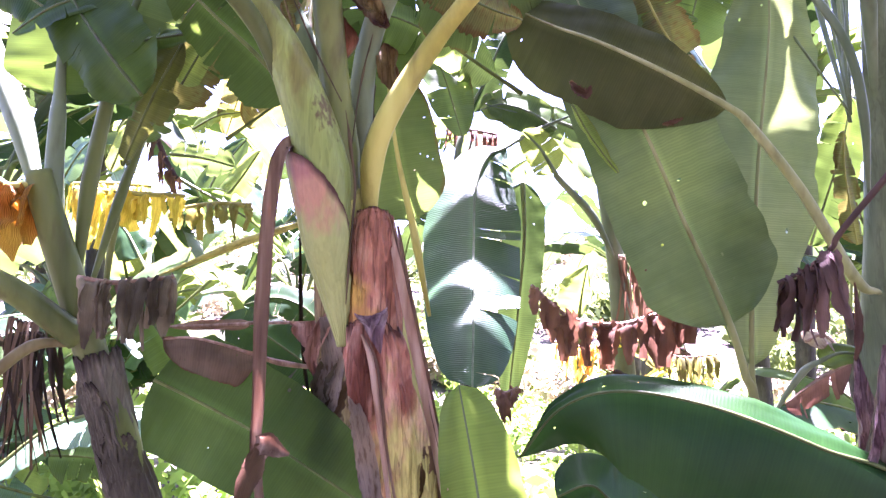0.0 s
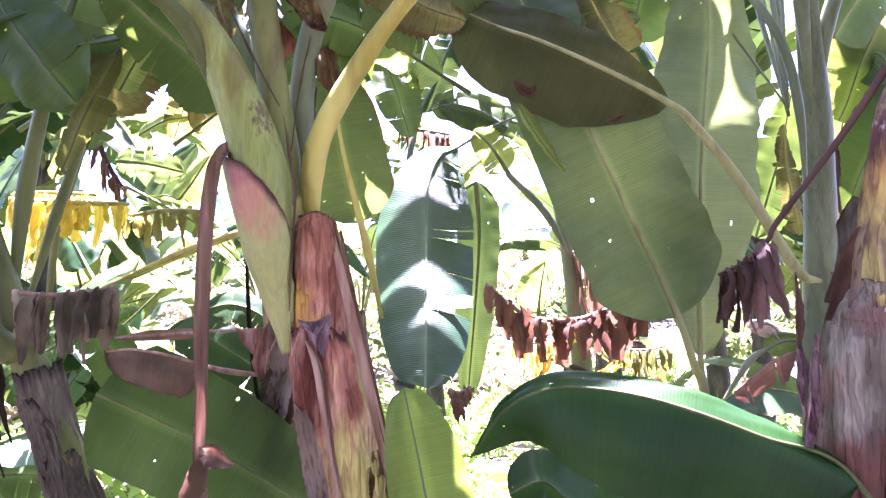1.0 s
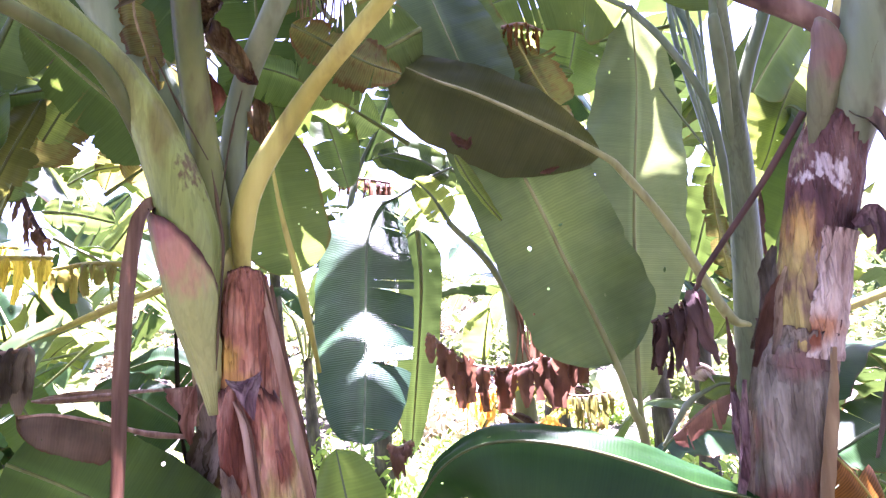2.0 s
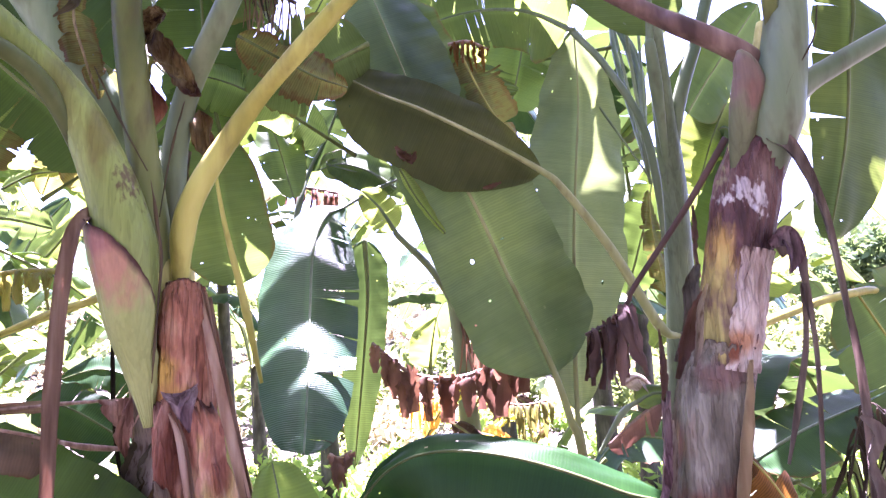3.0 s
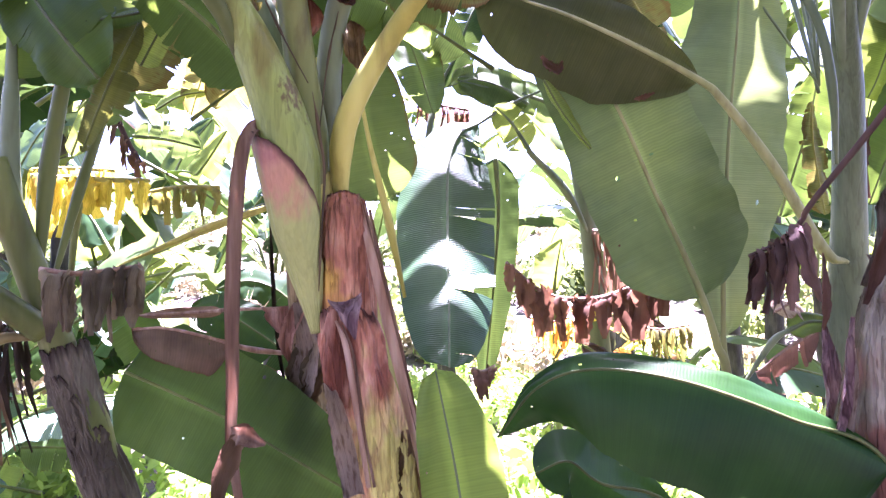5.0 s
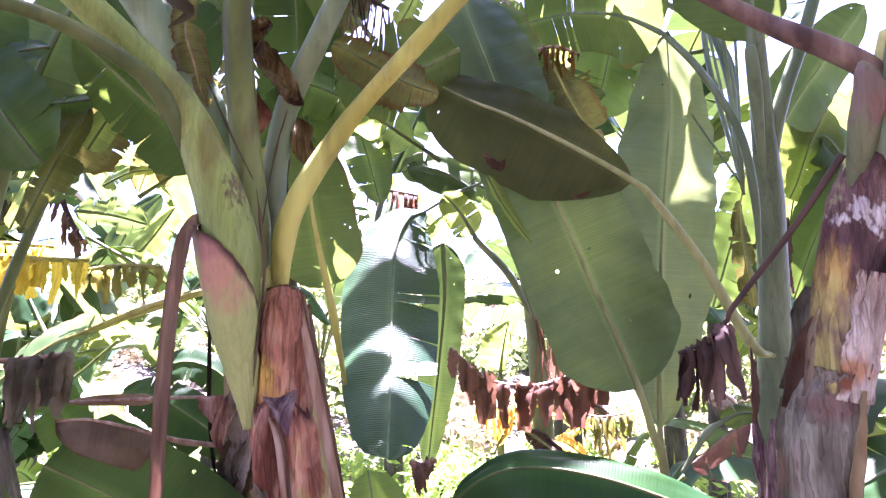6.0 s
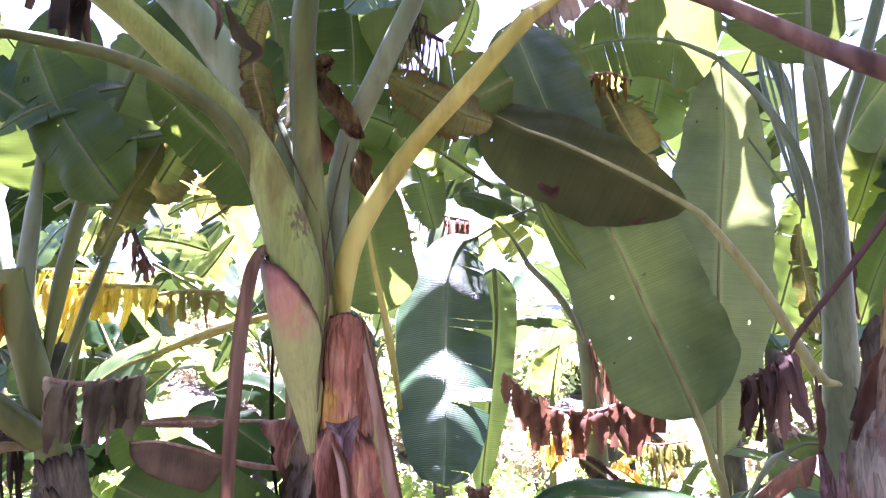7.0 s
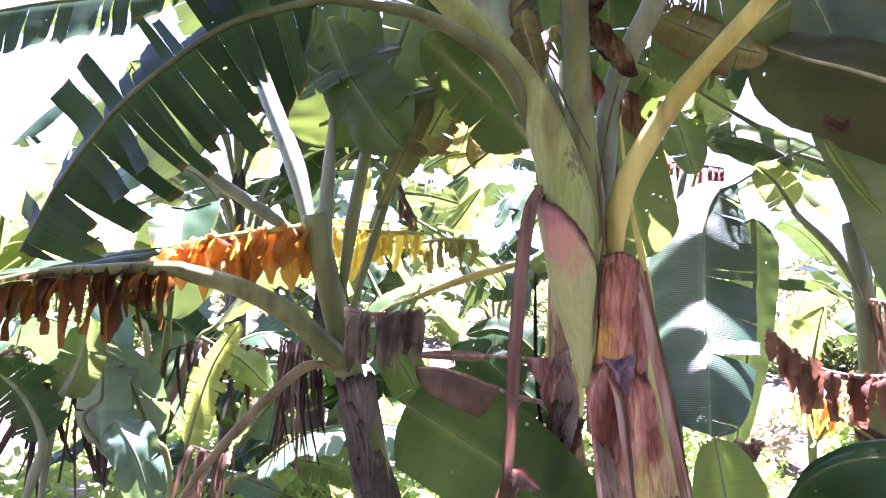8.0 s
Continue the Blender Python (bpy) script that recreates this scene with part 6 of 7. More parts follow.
leaf(canopy, [], [(-1.264, 3.186, 2.443), (-1.137, 3.173, 2.508), (-1.011, 3.165, 2.524)], 0.06, (0, -1, 0.4), LIME, STALK, (0.008, 0.006), seed=207, slits=6, gap=0.4, ragged=0.6)
leaf(crown, [], [(-1.389, 2.945, 2.887), (-1.283, 2.935, 2.935), (-1.163, 2.923, 2.996)], 0.06, (0, -1, 0), YELLOW, STALK, (0.008, 0.006), seed=208, slits=6, gap=0.4, ragged=0.6)
shreds(crown, [], [(-1.064, 2.635, 2.813), (-1.002, 2.638, 2.752), (-0.951, 2.644, 2.669)], 0.12, 5, DRY, TWIG, seed=209, wide=0.9, fray=0.6)
shreds(crown, [], [(-1.267, 2.743, 2.342), (-1.211, 2.756, 2.197), (-1.154, 2.763, 2.099)], 0.16, 6, DRY, TWIG, seed=210, wide=0.6, fray=0.6)
leaf(crown, [], [(-1.634, 3.126, 2.212), (-1.590, 3.113, 2.318), (-1.554, 3.099, 2.438)], 0.05, (0, -1, 0), LIME, STALK, (0.008, 0.006), seed=211)
shreds(left, [], [(-1.702, 2.939, 2.110), (-1.538, 2.931, 2.112), (-1.336, 2.923, 2.097)], 0.26, 9, YELLOW, STALKYELLOW, seed=212, wide=0.9, fray=0.6, crumple=0.45, r=(0.012, 0.008), label="bright yellow torn leaf hanging in strips")
leaf(canopy, [(-1.285, 2.964, 1.675), (-0.997, 2.887, 1.792), (-0.657, 2.809, 1.910)], [(-1.320, 2.986, 1.670), (-1.425, 3.026, 1.623), (-1.558, 3.091, 1.537)], 0.14, (0, -0.8, 0.5), GREEN, STALKPALE, (0.012, 0.009), seed=213, slits=4)
part("dry_stub", ribbon_bm([(-0.330, 1.80, 2.46), (-0.300, 1.760, 2.500), (-0.265, 1.730, 2.535), (-0.245, 1.722, 2.550)], [0.016, 0.026, 0.028, 0.012], cup=1.3, seed=5, nv=8, jag=0.3, crumple=0.5), STUB, main, "cut brown stalk stub")
part("dry_stub", ribbon_bm([(-0.320, 1.800, 2.560), (-0.262, 1.762, 2.455), (-0.215, 1.750, 2.390), (-0.175, 1.748, 2.335), (-0.150, 1.752, 2.318)], [0.010, 0.034, 0.032, 0.026, 0.004], cup=1.2, seed=6, nv=8, jag=0.35, crumple=0.55), STUB, main, "dried brown sheath end with a dark tip")
part("dry_stub", ribbon_bm([(-0.319, 1.860, 2.562), (-0.268, 1.840, 2.468), (-0.213, 1.830, 2.399), (-0.164, 1.830, 2.348)], [0.010, 0.024, 0.022, 0.006], cup=1.4, seed=7, nv=8, jag=0.4, crumple=0.6), PURPLEDRY, main)
part("dry_stub", ribbon_bm([(-0.217, 1.930, 2.342), (-0.193, 1.920, 2.282), (-0.156, 1.920, 2.241), (-0.138, 1.930, 2.201)], [0.014, 0.026, 0.022, 0.008], cup=1.3, seed=8, nv=8, jag=0.4, crumple=0.5), DRY, main)
part("dry_strip", ribbon_bm([(-0.316, 1.763, 2.405), (-0.291, 1.768, 2.336), (-0.260, 1.777, 2.287), (-0.280, 1.791, 2.238)], [0.006, 0.016, 0.02, 0.004], cup=0.9, seed=56, nv=6), SHEATH, main)
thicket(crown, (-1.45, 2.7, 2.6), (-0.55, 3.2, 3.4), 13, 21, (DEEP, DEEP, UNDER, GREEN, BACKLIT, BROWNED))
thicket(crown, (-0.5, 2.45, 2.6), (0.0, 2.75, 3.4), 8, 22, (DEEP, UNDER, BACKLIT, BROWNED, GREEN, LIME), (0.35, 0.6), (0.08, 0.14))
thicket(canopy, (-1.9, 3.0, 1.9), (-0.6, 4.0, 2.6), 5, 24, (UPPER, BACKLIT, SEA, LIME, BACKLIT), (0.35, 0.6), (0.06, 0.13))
leaf(main, [], [(-0.477, 1.800, 2.781), (-0.499, 1.790, 2.580), (-0.466, 1.790, 2.441), (-0.428, 1.800, 2.319)], 0.06, (0.3, -1, 0), BROWNED, STUB, (0.008, 0.004), seed=240, slits=4, gap=0.3, ragged=0.6, label="torn drying leaf remnant between the stalks")
shreds(main, [], [(-0.041, 1.950, 2.868), (-0.001, 1.950, 2.848), (0.038, 1.950, 2.827)], 0.22, 5, TANGLE, TWIG, seed=241, wide=0.5, fray=0.6, r=(0.005, 0.004))
# torn leaves that cross below the crown
leaf(left, [], [(-0.995, 2.050, 2.607), (-1.109, 2.030, 2.568), (-1.261, 2.000, 2.498), (-1.385, 2.000, 2.408)], 0.085, (0, -0.8, 0.5), DEEP, STALKDEEP, (0.010, 0.006), seed=270, slits=4, gap=0.12, ragged=0.3)
leaf(left, [], [(-0.832, 2.100, 2.460), (-0.979, 2.100, 2.433), (-1.159, 2.100, 2.405), (-1.333, 2.100, 2.357)], 0.06, (0, -0.9, 0.3), DEEP, STALKDEEP, (0.010, 0.006), seed=271, slits=5, gap=0.15, ragged=0.4)
leaf(left, [], [(-0.897, 2.150, 2.442), (-0.968, 2.150, 2.303), (-1.026, 2.150, 2.167), (-1.110, 2.200, 2.021)], 0.09, (0, -1, 0.1), DIMOLIVE, STALK, (0.012, 0.006), seed=272, slits=5, gap=0.2, ragged=0.5)
leaf(crown, [], [(-1.206, 2.600, 2.709), (-1.126, 2.600, 2.759), (-1.044, 2.600, 2.805)], 0.035, (0, -1, 0.2), YELLOW, STALK, (0.005, 0.003), seed=273, slits=4, gap=0.3, ragged=0.6)
leaf(left, [], [(-0.917, 2.200, 2.313), (-0.875, 2.200, 2.395), (-0.828, 2.200, 2.481)], 0.05, (0.2, -1, 0), LIME, STALK, (0.006, 0.004), seed=274, slits=3, gap=0.1)
leaf(crown, [], [(-0.762, 2.300, 2.874), (-0.696, 2.300, 3.030), (-0.641, 2.300, 3.202)], 0.06, (0.2, -1, 0), LIME, STALK, (0.006, 0.004), seed=275, slits=5, gap=0.25, ragged=0.5)
leaf(crown, [], [(0.155, 2.700, 3.084), (0.222, 2.700, 3.218), (0.273, 2.700, 3.385)], 0.055, (0, -1, 0.1), LIME, STALK, (0.006, 0.004), seed=276, slits=3, gap=0.15)
leaf(canopy, [], [(-0.100, 2.200, 2.738), (0.049, 2.200, 2.654), (0.176, 2.200, 2.588), (0.288, 2.250, 2.574)], 0.14, (0, -1, 0.1), BROWNED, STALK, (0.010, 0.006), seed=277, slits=5, gap=0.14, ragged=0.5, holes=12, label="olive leaf with ragged brown edges")
leaf(crown, [], [(-0.033, 2.000, 2.956), (-0.120, 2.000, 2.964), (-0.193, 2.000, 2.938), (-0.253, 2.020, 2.893)], 0.09, (0.2, -0.8, 0.5), SEA, STALK, (0.006, 0.004), seed=278, slits=4, gap=0.1)
shreds(lean, [], [(0.693, 1.780, 2.945), (0.801, 1.790, 2.930), (0.966, 1.800, 2.970)], 0.12, 9, BROWNED, STALKBROWN, seed=279, wide=1.8, fray=0.4, r=(0.006, 0.004), sway=0.1, label="yellowed torn leaf hanging under the dead stalk")
shreds(main, [], [(0.561, 1.700, 2.831), (0.626, 1.700, 2.858), (0.704, 1.700, 2.873)], 0.17, 5, PALEDRY, STALKBROWN, seed=280, wide=1.9, fray=0.4, r=(0.006, 0.004), crumple=0.4, label="papery grey leaf end hanging in folds")
shreds(crown, [], [(0.284, 2.100, 3.160), (0.338, 2.100, 3.153), (0.400, 2.100, 3.165)], 0.14, 6, TANGLE, TWIG, seed=281, wide=0.7, fray=0.6, r=(0.004, 0.003))
# ---- low plants beyond the orange leaf ----
lowleft = plant("banana_sucker", (-1.9, 3.3, 0.0), "sunlit suckers with bluish green leaves")
leaf(lowleft, [(-1.9, 3.3, 0.0)], [(-2.521, 2.450, 0.957), (-2.515, 2.420, 1.191), (-2.531, 2.410, 1.451), (-2.559, 2.420, 1.704)], 0.17, (0.1, -0.8, 0.6), SEA, STALKPALE, (0.02, 0.012), seed=120, slits=6, gap=0.12, ragged=0.3)
leaf(lowleft, [], [(-2.267, 2.250, 1.115), (-2.175, 2.250, 1.018), (-2.144, 2.300, 0.897), (-2.119, 2.360, 0.725)], 0.12, (0.2, -0.55, 0.85), SEA, STALKPALE, (0.014, 0.008), seed=121, slits=(2, 4), gap=0.15, ragged=0.2)
leaf(lowleft, [], [(-2.062, 2.465, 0.998), (-2.016, 2.453, 1.176), (-1.945, 2.445, 1.380), (-1.838, 2.450, 1.561)], 0.11, (0.2, -1, 0.1), LIME, STALK, (0.014, 0.008), seed=122, slits=10, gap=0.3, ragged=0.5)
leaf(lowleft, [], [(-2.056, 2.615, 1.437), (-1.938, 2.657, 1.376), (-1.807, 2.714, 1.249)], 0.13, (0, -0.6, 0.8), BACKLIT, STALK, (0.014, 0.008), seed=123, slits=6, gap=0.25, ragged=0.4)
leaf(lowleft, [(-2.517, 2.158, 0.747), (-2.476, 2.123, 1.076)], [(-2.432, 2.115, 1.219), (-2.366, 2.114, 1.362), (-2.323, 2.100, 1.551)], 0.1, (0.4, -1, 0.1), GREEN, STALKPALE, (0.03, 0.016), seed=124, slits=5, gap=0.2)
leaf(lowleft, [(-2.495, 2.055, 0.773), (-2.453, 2.048, 0.910)], [(-2.422, 2.038, 1.047), (-2.501, 1.990, 1.222), (-2.655, 1.927, 1.349)], 0.16, (0.2, -0.8, 0.5), UPPER, STALKPALE, (0.03, 0.016), seed=125, slits=9, gap=0.3, ragged=0.5)
shreds(lowleft, [], [(-1.552, 2.332, 1.499), (-1.495, 2.352, 1.479), (-1.439, 2.364, 1.505)], 0.65, 7, DRY, TANGLE, seed=126, r=(0.004, 0.003), wide=0.8, fray=0.5)
shreds(lowleft, [], [(-1.780, 2.116, 1.074), (-1.706, 2.140, 1.056), (-1.633, 2.161, 1.060)], 0.35, 6, DRY, TANGLE, seed=127, r=(0.004, 0.003), wide=1.0, fray=0.4)

thicket(lowleft, (-4.3, 2.9, 0.35), (-1.7, 4.4, 1.7), 44, 23, (UPPER, GREEN, BACKLIT, SEA, DEEP, LIME, UPPER, DEEP), (0.4, 0.75), (0.07, 0.16), (0, -1, 0.5))
# dead strips, added here partly to darken the gaps below the crown
shreds(lowleft, [], [(-1.569, 2.350, 1.423), (-1.477, 2.350, 1.447), (-1.380, 2.350, 1.399)], 0.5, 9, TANGLE, TANGLE, seed=282, wide=1.0, fray=0.6, r=(0.004, 0.003), sway=0.2, label="dark stringy dead leaf")
# ---- undergrowth beyond the leaning plant ----
side = plant("banana_sucker", (2.4, 2.9, 0.0), "sunlit sucker with broad low leaves")
leaf(side, [(1.75, 2.3, 1.2), (1.715, 2.200, 1.535), (2.072, 2.250, 1.677), (2.462, 2.320, 1.745)], [(2.652, 2.417, 1.742), (2.803, 2.374, 1.768), (3.031, 2.309, 1.800)], 0.15, (0, -0.8, 0.5), GREEN, STALKYELLOW, (0.022, 0.016), seed=71)
leaf(side, [], [(2.442, 2.360, 1.769), (2.575, 2.320, 1.476), (2.673, 2.280, 1.218), (2.795, 2.250, 0.869)], 0.25, (-0.3, -1, 0.4), GREEN, STALKYELLOW, (0.012, 0.006), seed=72, slits=4, gap=0.12, ragged=0.2)
leaf(side, [], [(1.867, 2.395, 1.077), (2.131, 2.417, 1.175), (2.398, 2.442, 1.243), (2.677, 2.465, 1.304)], 0.17, (0, -0.6, 0.9), UPPER, STALKPALE, (0.012, 0.008), seed=73, slits=3)
leaf(side, [], [(1.511, 1.950, 1.203), (1.568, 1.930, 1.146), (1.647, 1.930, 1.038), (1.717, 1.950, 0.897)], 0.13, (0.3, -0.9, 0.3), ORANGEDARK, STALKYELLOW, (0.010, 0.006), seed=74, slits=6, gap=0.25, droop=0.9, ragged=0.5, curl=0.7, label="crumpled yellow-brown dying leaf")
leaf(side, [], [(1.949, 1.861, 1.008), (2.079, 1.829, 0.985), (2.227, 1.795, 0.942)], 0.12, (0, -0.8, 0.6), DRY, STALKBROWN, (0.012, 0.008), seed=75, slits=4, hang=0.5)
leaf(side, [], [(3.686, 3.275, 2.700), (3.898, 3.233, 2.584), (4.253, 3.145, 2.537)], 0.25, (0, -0.6, 0.8), UPPER, STALK, (0.02, 0.01), seed=76, slits=6)
shreds(side, [], [(2.10, 2.16, 1.02), (2.2, 2.12, 1.30), (2.35, 2.08, 1.12)], 0.5, 12, TANGLE, TANGLE, seed=220, wide=0.45, fray=0.6, sway=0.35, r=(0.005, 0.003), label="dark tangle of dead leaf strips")
shreds(lowleft, [], [(-3.158, 2.542, 1.164), (-2.964, 2.593, 1.203), (-2.715, 2.672, 1.159)], 0.7, 12, TANGLE, TANGLE, seed=222, r=(0.004, 0.003), wide=0.9, fray=0.6, sway=0.3, label="dark tangle of dead leaf strips")
shreds(lowleft, [], [(-2.617, 2.983, 1.391), (-2.377, 3.043, 1.466), (-2.104, 3.129, 1.418)], 0.5, 10, TANGLE, TANGLE, seed=224, r=(0.004, 0.003), wide=0.8, fray=0.6, sway=0.3)
shreds(left, [], [(-1.666, 2.513, 1.504), (-1.612, 2.517, 1.471), (-1.546, 2.520, 1.439)], 0.6, 7, TANGLE, TANGLE, seed=225, r=(0.004, 0.003), wide=0.7, fray=0.5)
# dark leaves added to stand in for deep shade near the ground
thicket(side, (1.75, 2.3, 0.45), (2.7, 3.0, 1.0), 12, 27, (DEEP, TANGLE, UPPER, DEEP), (0.25, 0.45), (0.04, 0.09))
# dead leaves between the pale-stalked plant and the sucker
leaf(pale, [], [(1.636, 2.633, 1.323), (1.512, 2.641, 1.251), (1.375, 2.651, 1.154)], 0.15, (0, -1, 0.2), PURPLEDRY, STALKBROWN, (0.01, 0.007), seed=77, hang=0.7, slits=4, ragged=0.4, label="folded purple-brown dead leaf")
leaf(pale, [], [(1.483, 2.675, 1.400), (1.564, 2.673, 1.423), (1.668, 2.685, 1.308)], 0.06, (0, -0.5, 0.8), PALEDRY, STALKBROWN, (0.01, 0.007), seed=78, label="curled white papery leaf")
leaf(pale, [(1.330, 2.654, 1.120), (1.443, 2.638, 1.278)], [(1.512, 2.633, 1.323), (1.602, 2.629, 1.357), (1.716, 2.631, 1.346)], 0.05, (0, -0.8, 0.5), GREEN, STALKPALE, (0.02, 0.01), seed=79)
thicket(mid, (0.75, 3.2, 0.85), (1.5, 3.7, 1.42), 22, 26, (YELLOW, ORANGE, BROWNED, GREEN, TANGLE, YELLOW, LIME), (0.16, 0.32), (0.025, 0.055))
# leaves against the sky
leaf(canopy, [(0.003, 3.176, 1.894), (0.081, 3.227, 2.364)], [(0.137, 3.306, 2.567), (0.226, 3.288, 2.744), (0.315, 3.266, 2.951), (0.446, 3.343, 3.176)], 0.1, (-0.3, -1, 0.2), UPPER, STALKPALE, (0.022, 0.012), seed=90, slits=4, gap=0.15)
leaf(canopy, [], [(0.579, 3.218, 2.450), (0.450, 3.209, 2.536), (0.306, 3.205, 2.579), (0.191, 3.208, 2.550)], 0.12, (0, -0.9, 0.3), GREEN, STALKPALE, (0.012, 0.01), seed=91, slits=3, gap=0.2)
shreds(canopy, [], [(0.285, 3.319, 2.449), (0.167, 3.316, 2.473), (0.018, 3.314, 2.494)], 0.17, 8, RUST, seed=92, wide=0.7, fray=0.7, crumple=0.5, label="rust-red torn dead leaf")
leaf(canopy, [(-1.224, 2.894, 1.706), (-0.889, 2.782, 1.820), (-0.598, 2.675, 1.884)], [(-1.149, 2.892, 1.731), (-1.349, 2.950, 1.658), (-1.581, 3.016, 1.505)], 0.2, (0, -0.7, 0.7), GREEN, STALKYELLOW, (0.014, 0.01), seed=93, slits=4)

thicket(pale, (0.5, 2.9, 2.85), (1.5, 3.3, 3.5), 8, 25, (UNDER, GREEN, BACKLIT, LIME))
# ---- tall plants whose crowns close the canopy; those behind the viewpoint are unseen skylight blockers ----
for i, (x, y, h, n, reach) in enumerate([(-0.9, 8.6, 2.9, 9, 1.6), (3.6, 6.6, 2.7, 9, 1.7), (5.6, 1.4, 2.6, 9, 1.8), (-3.0, 5.6, 2.9, 10, 1.8), (2.8, 5.8, 3.0, 9, 1.9), (3.1, 1.5, 3.6, 9, 1.8), (-3.6, 5.2, 3.0, 9, 1.8), (-1.5, -0.8, 3.0, 13, 1.9), (0.1, -1.2, 3.2, 13, 1.9), (1.6, -0.7, 3.0, 13, 1.9), (-2.6, -1.6, 2.5, 12, 2.0), (-0.7, -2.5, 2.7, 12, 2.0), (0.9, -2.3, 2.5, 12, 2.0), (2.7, -1.3, 2.5, 12, 2.0), (3.6, 0.6, 2.6, 10, 1.8), (-1.8, -4.0, 2.8, 10, 2.0), (0.2, -4.5, 2.9, 10, 2.0), (2.2, -4.2, 2.7, 10, 2.0), (-4.2, -2.2, 2.7, 10, 2.0), (4.4, -2.0, 2.7, 10, 2.0)]):
    p = plant("banana_plant", (x, y, 0.0), "tall banana plant closing the canopy, the unseen ones added to block skylight")
    grown(p, (x, y, 0.0), h, n, 300 + i, reach=reach, half=0.3, lean=(0.15 * (i % 2) - 0.1, -0.15), tone=(UNDER, GREEN, UPPER, UNDER, UPPER), slits=9, low=0.1)

# ---- plants farther off ----
SPOTS = [(-3.9, 3.0, 1.2, 7), (-2.4, 3.0, 0.35, 5), (-2.8, 5.4, 0.9, 6), (3.1, 3.9, 0.3, 5), (3.3, 3.4, 0.6, 6), (-3.1, 6.4, 1.2, 7), (-3.2, 4.6, 2.2, 8), (-3.4, 7.0, 1.8, 7), (-2.0, 8.6, 1.6, 8), (0.3, 6.8, 2.3, 7), (1.9, 6.0, 1.7, 7), (3.4, 4.9, 1.4, 7), (4.6, 7.2, 1.6, 8), (-4.6, 7.4, 2.2, 8), (2.6, 9.0, 1.5, 7), (-0.6, 9.5, 1.6, 7), (-2.9, 3.3, 1.0, 6)]
for i, (x, y, h, n) in enumerate(SPOTS):
    p = plant("banana_plant", (x, y, ground_height(x, y)), "sunlit banana plant farther back in the grove")
    grown(p, (x, y, ground_height(x, y) - 0.05), h, n, 100 + i, lean=(0.1 * (i % 3 - 1), 0))


# ---- shrubs on the hillside, weeds ----
def leafy_bm(spots, seed, size, spread, count):
    rnd = random.Random(seed)
    verts, faces = [], []
    for x, y, z, k in spots:
        for _ in range(int(count * k)):
            d = Vector((rnd.gauss(0, 1), rnd.gauss(0, 1), rnd.gauss(0, 0.7))).normalized() * (spread * k * rnd.uniform(0.35, 1.0))
            c = Vector((x, y, z + spread * k * 0.6)) + d
            if c.z < z:
                c.z = z + rnd.uniform(0, 0.2)
            a = Vector((rnd.uniform(-1, 1), rnd.uniform(-1, 1), rnd.uniform(-0.6, 1))).normalized()
            b = a.cross(Vector((rnd.uniform(-1, 1), rnd.uniform(-1, 1), rnd.uniform(-1, 1)))).normalized()
            w = size * rnd.uniform(0.5, 1.3)
            n = len(verts)
            verts += [c - a * w, c + b * w * 0.4, c + a * w, c - b * w * 0.4]
            faces.append((n, n + 1, n + 2, n + 3))
    me = bpy.data.meshes.new("foliage")
    me.from_pydata(verts, [], faces)
    return me


rnd = random.Random(5)
BUSH = leaf_mat("bush_leaf", (0.033, 0.055, 0.017), (0.072, 0.099, 0.033), (0.138, 0.176, 0.044), 0.4, 0.55, 0.0)
WEED = leaf_mat("weed_leaf", (0.050, 0.109, 0.025), (0.118, 0.185, 0.042), (0.252, 0.353, 0.059), 0.45, 0.5, 0.0)
spots = []
for _ in range(260):
    y = rnd.uniform(11, 46)
    x = rnd.uniform(-1.0, 1.0) * (y * 1.1 + 4)
    spots.append((x, y, ground_height(x, y), rnd.uniform(0.6, 1.6)))
me = leafy_bm(spots, 6, 0.16, 0.75, 260)
me.materials.append(BUSH)
tagged(new("shrubs", me), "dense sunlit shrubs covering the hillside", "shrubs", kind="stuff")
# pale tufts added over the dark ground to imitate the hillside's glare
PALEFILL = leaf_mat("pale_fill", (0.192, 0.168, 0.102), (0.300, 0.270, 0.192), (0.240, 0.210, 0.120), 0.3, 0.7, 0.0)
spots = []
for _ in range(430):
    y = rnd.uniform(9.5, 44)
    x = rnd.uniform(-1.0, 1.0) * (y * 1.1 + 4)
    spots.append((x, y, ground_height(x, y), rnd.uniform(0.5, 1.2)))
me = leafy_bm(spots, 8, 0.11, 0.5, 260)
me.materials.append(PALEFILL)
tagged(new("pale_tufts", me), "pale tufts added to brighten the sunlit hillside", "grass", kind="stuff")
spots = []
for _ in range(300):
    y = rnd.uniform(2.7, 11)
    x = rnd.uniform(-1.0, 1.0) * (y * 0.95 + 1)
    spots.append((x, y, ground_height(x, y), rnd.uniform(0.5, 1.3)))
me = leafy_bm(spots, 7, 0.075, 0.34, 110)
me.materials.append(WEED)
tagged(new("weeds", me), "low green weeds between the banana plants", "weeds", kind="stuff")


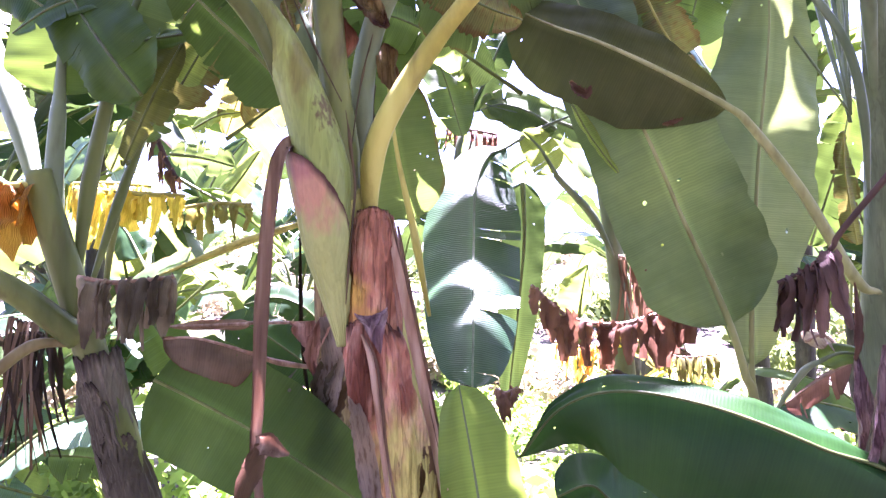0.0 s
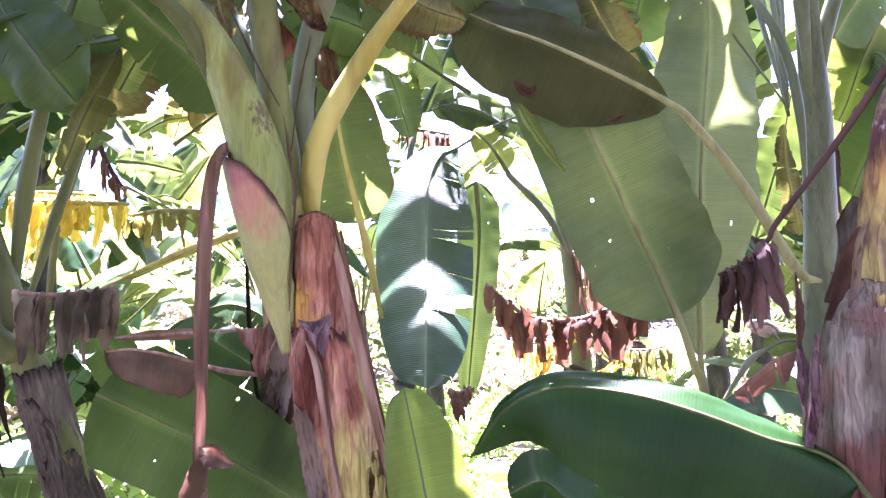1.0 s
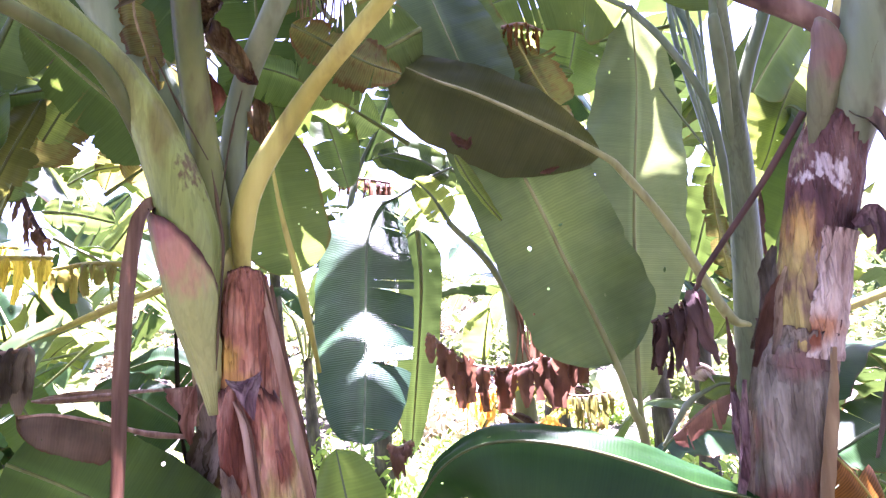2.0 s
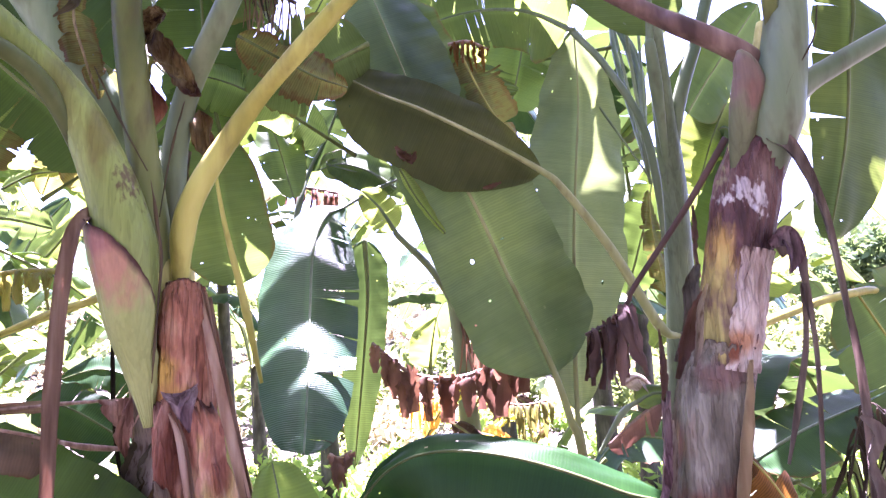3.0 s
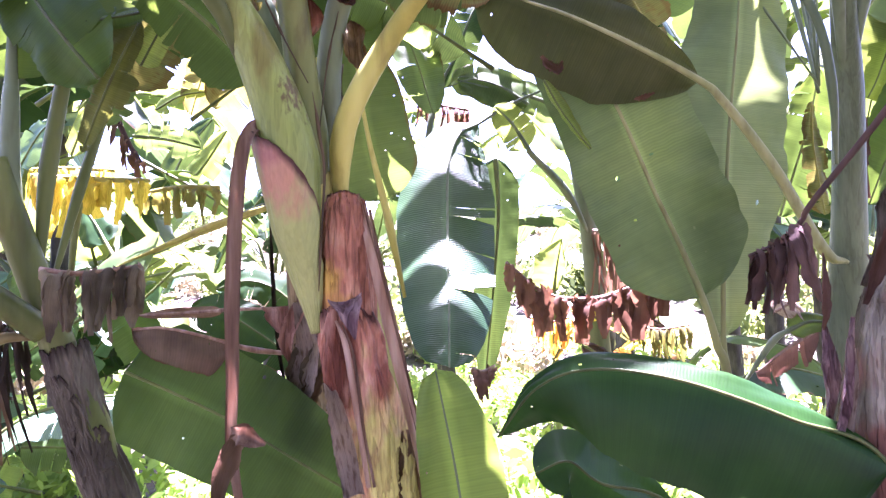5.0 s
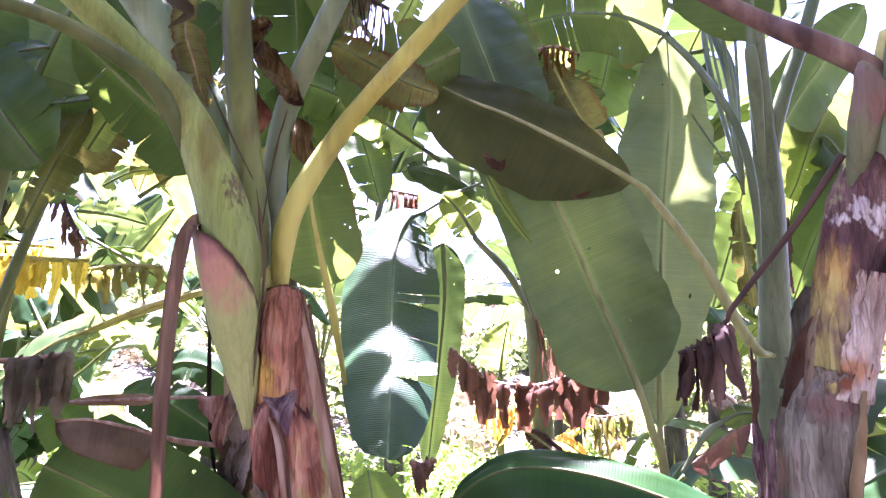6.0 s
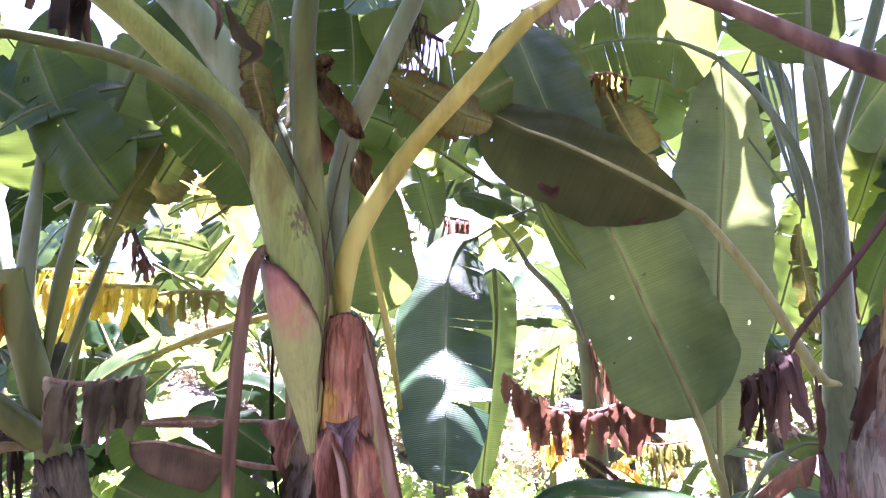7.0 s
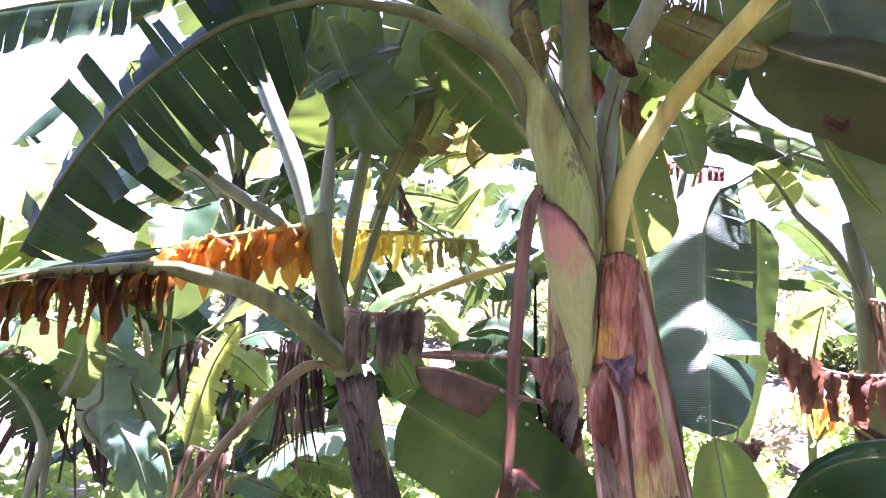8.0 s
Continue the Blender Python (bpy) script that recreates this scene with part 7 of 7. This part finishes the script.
# ---- trees at the top of the slope ----
TREELEAF = leaf_mat("tree_leaf", (0.030, 0.055, 0.022), (0.070, 0.105, 0.045), (0.10, 0.15, 0.04), 0.3, 0.55, 0.0)
BARK = fibre_mat("bark", [(0.3, (0.06, 0.045, 0.035)), (0.7, (0.16, 0.13, 0.10))], rough=0.9)


def tree(x, y, height, seed):
    """A broad tree: tapered trunk, limbs, and a crown of many small leaves in clumps."""
    rnd = random.Random(seed)
    z = ground_height(x, y) - 0.1
    t = tagged(new("tree"), "leafy tree on the far slope in hazy sun", "tree", "trees on the slope")
    t.location = (x, y, z)
    bpy.context.view_layer.update()
    base, top = Vector((x, y, z)), Vector((x + rnd.uniform(-0.4, 0.4), y, z + height * 0.62))
    part("trunk", tube_bm([base, base.lerp(top, 0.5) + Vector((0.15, 0, 0)), top], [0.2, 0.14, 0.06], 10, 12, lumps=0.15, seed=seed), BARK, t)
    clumps = []
    for i in range(9):
        a = i * 2.4 + rnd.uniform(-0.3, 0.3)
        s = base.lerp(top, rnd.uniform(0.45, 0.95))
        end = s + Vector((math.cos(a), math.sin(a), rnd.uniform(0.3, 1.0))) * height * rnd.uniform(0.18, 0.3)
        part("limb", tube_bm([s, s.lerp(end, 0.5) + UP * 0.12, end], [0.06, 0.04, 0.015], 7, 8, seed=seed + i), BARK, t)
        clumps.append((end.x, end.y, end.z - 0.45, rnd.uniform(0.8, 1.4)))
        clumps.append((end.x + rnd.uniform(-0.6, 0.6), end.y, end.z - rnd.uniform(0.2, 0.9), rnd.uniform(0.6, 1.1)))
    me = leafy_bm(clumps, seed, 0.15, 0.7, 420)
    me.name = "crown"
    me.materials.append(TREELEAF)
    ob = new("crown", me)
    ob.parent = t
    ob.matrix_parent_inverse = t.matrix_world.inverted()


for i, (x, y, h) in enumerate([(14.5, 14.0, 4.2), (17.5, 16.5, 4.6), (20.5, 15.0, 4.0), (9.0, 22.0, 3.6), (12.5, 20.0, 4.0), (22.0, 21.0, 5.0)]):
    tree(x, y, h, 400 + i)
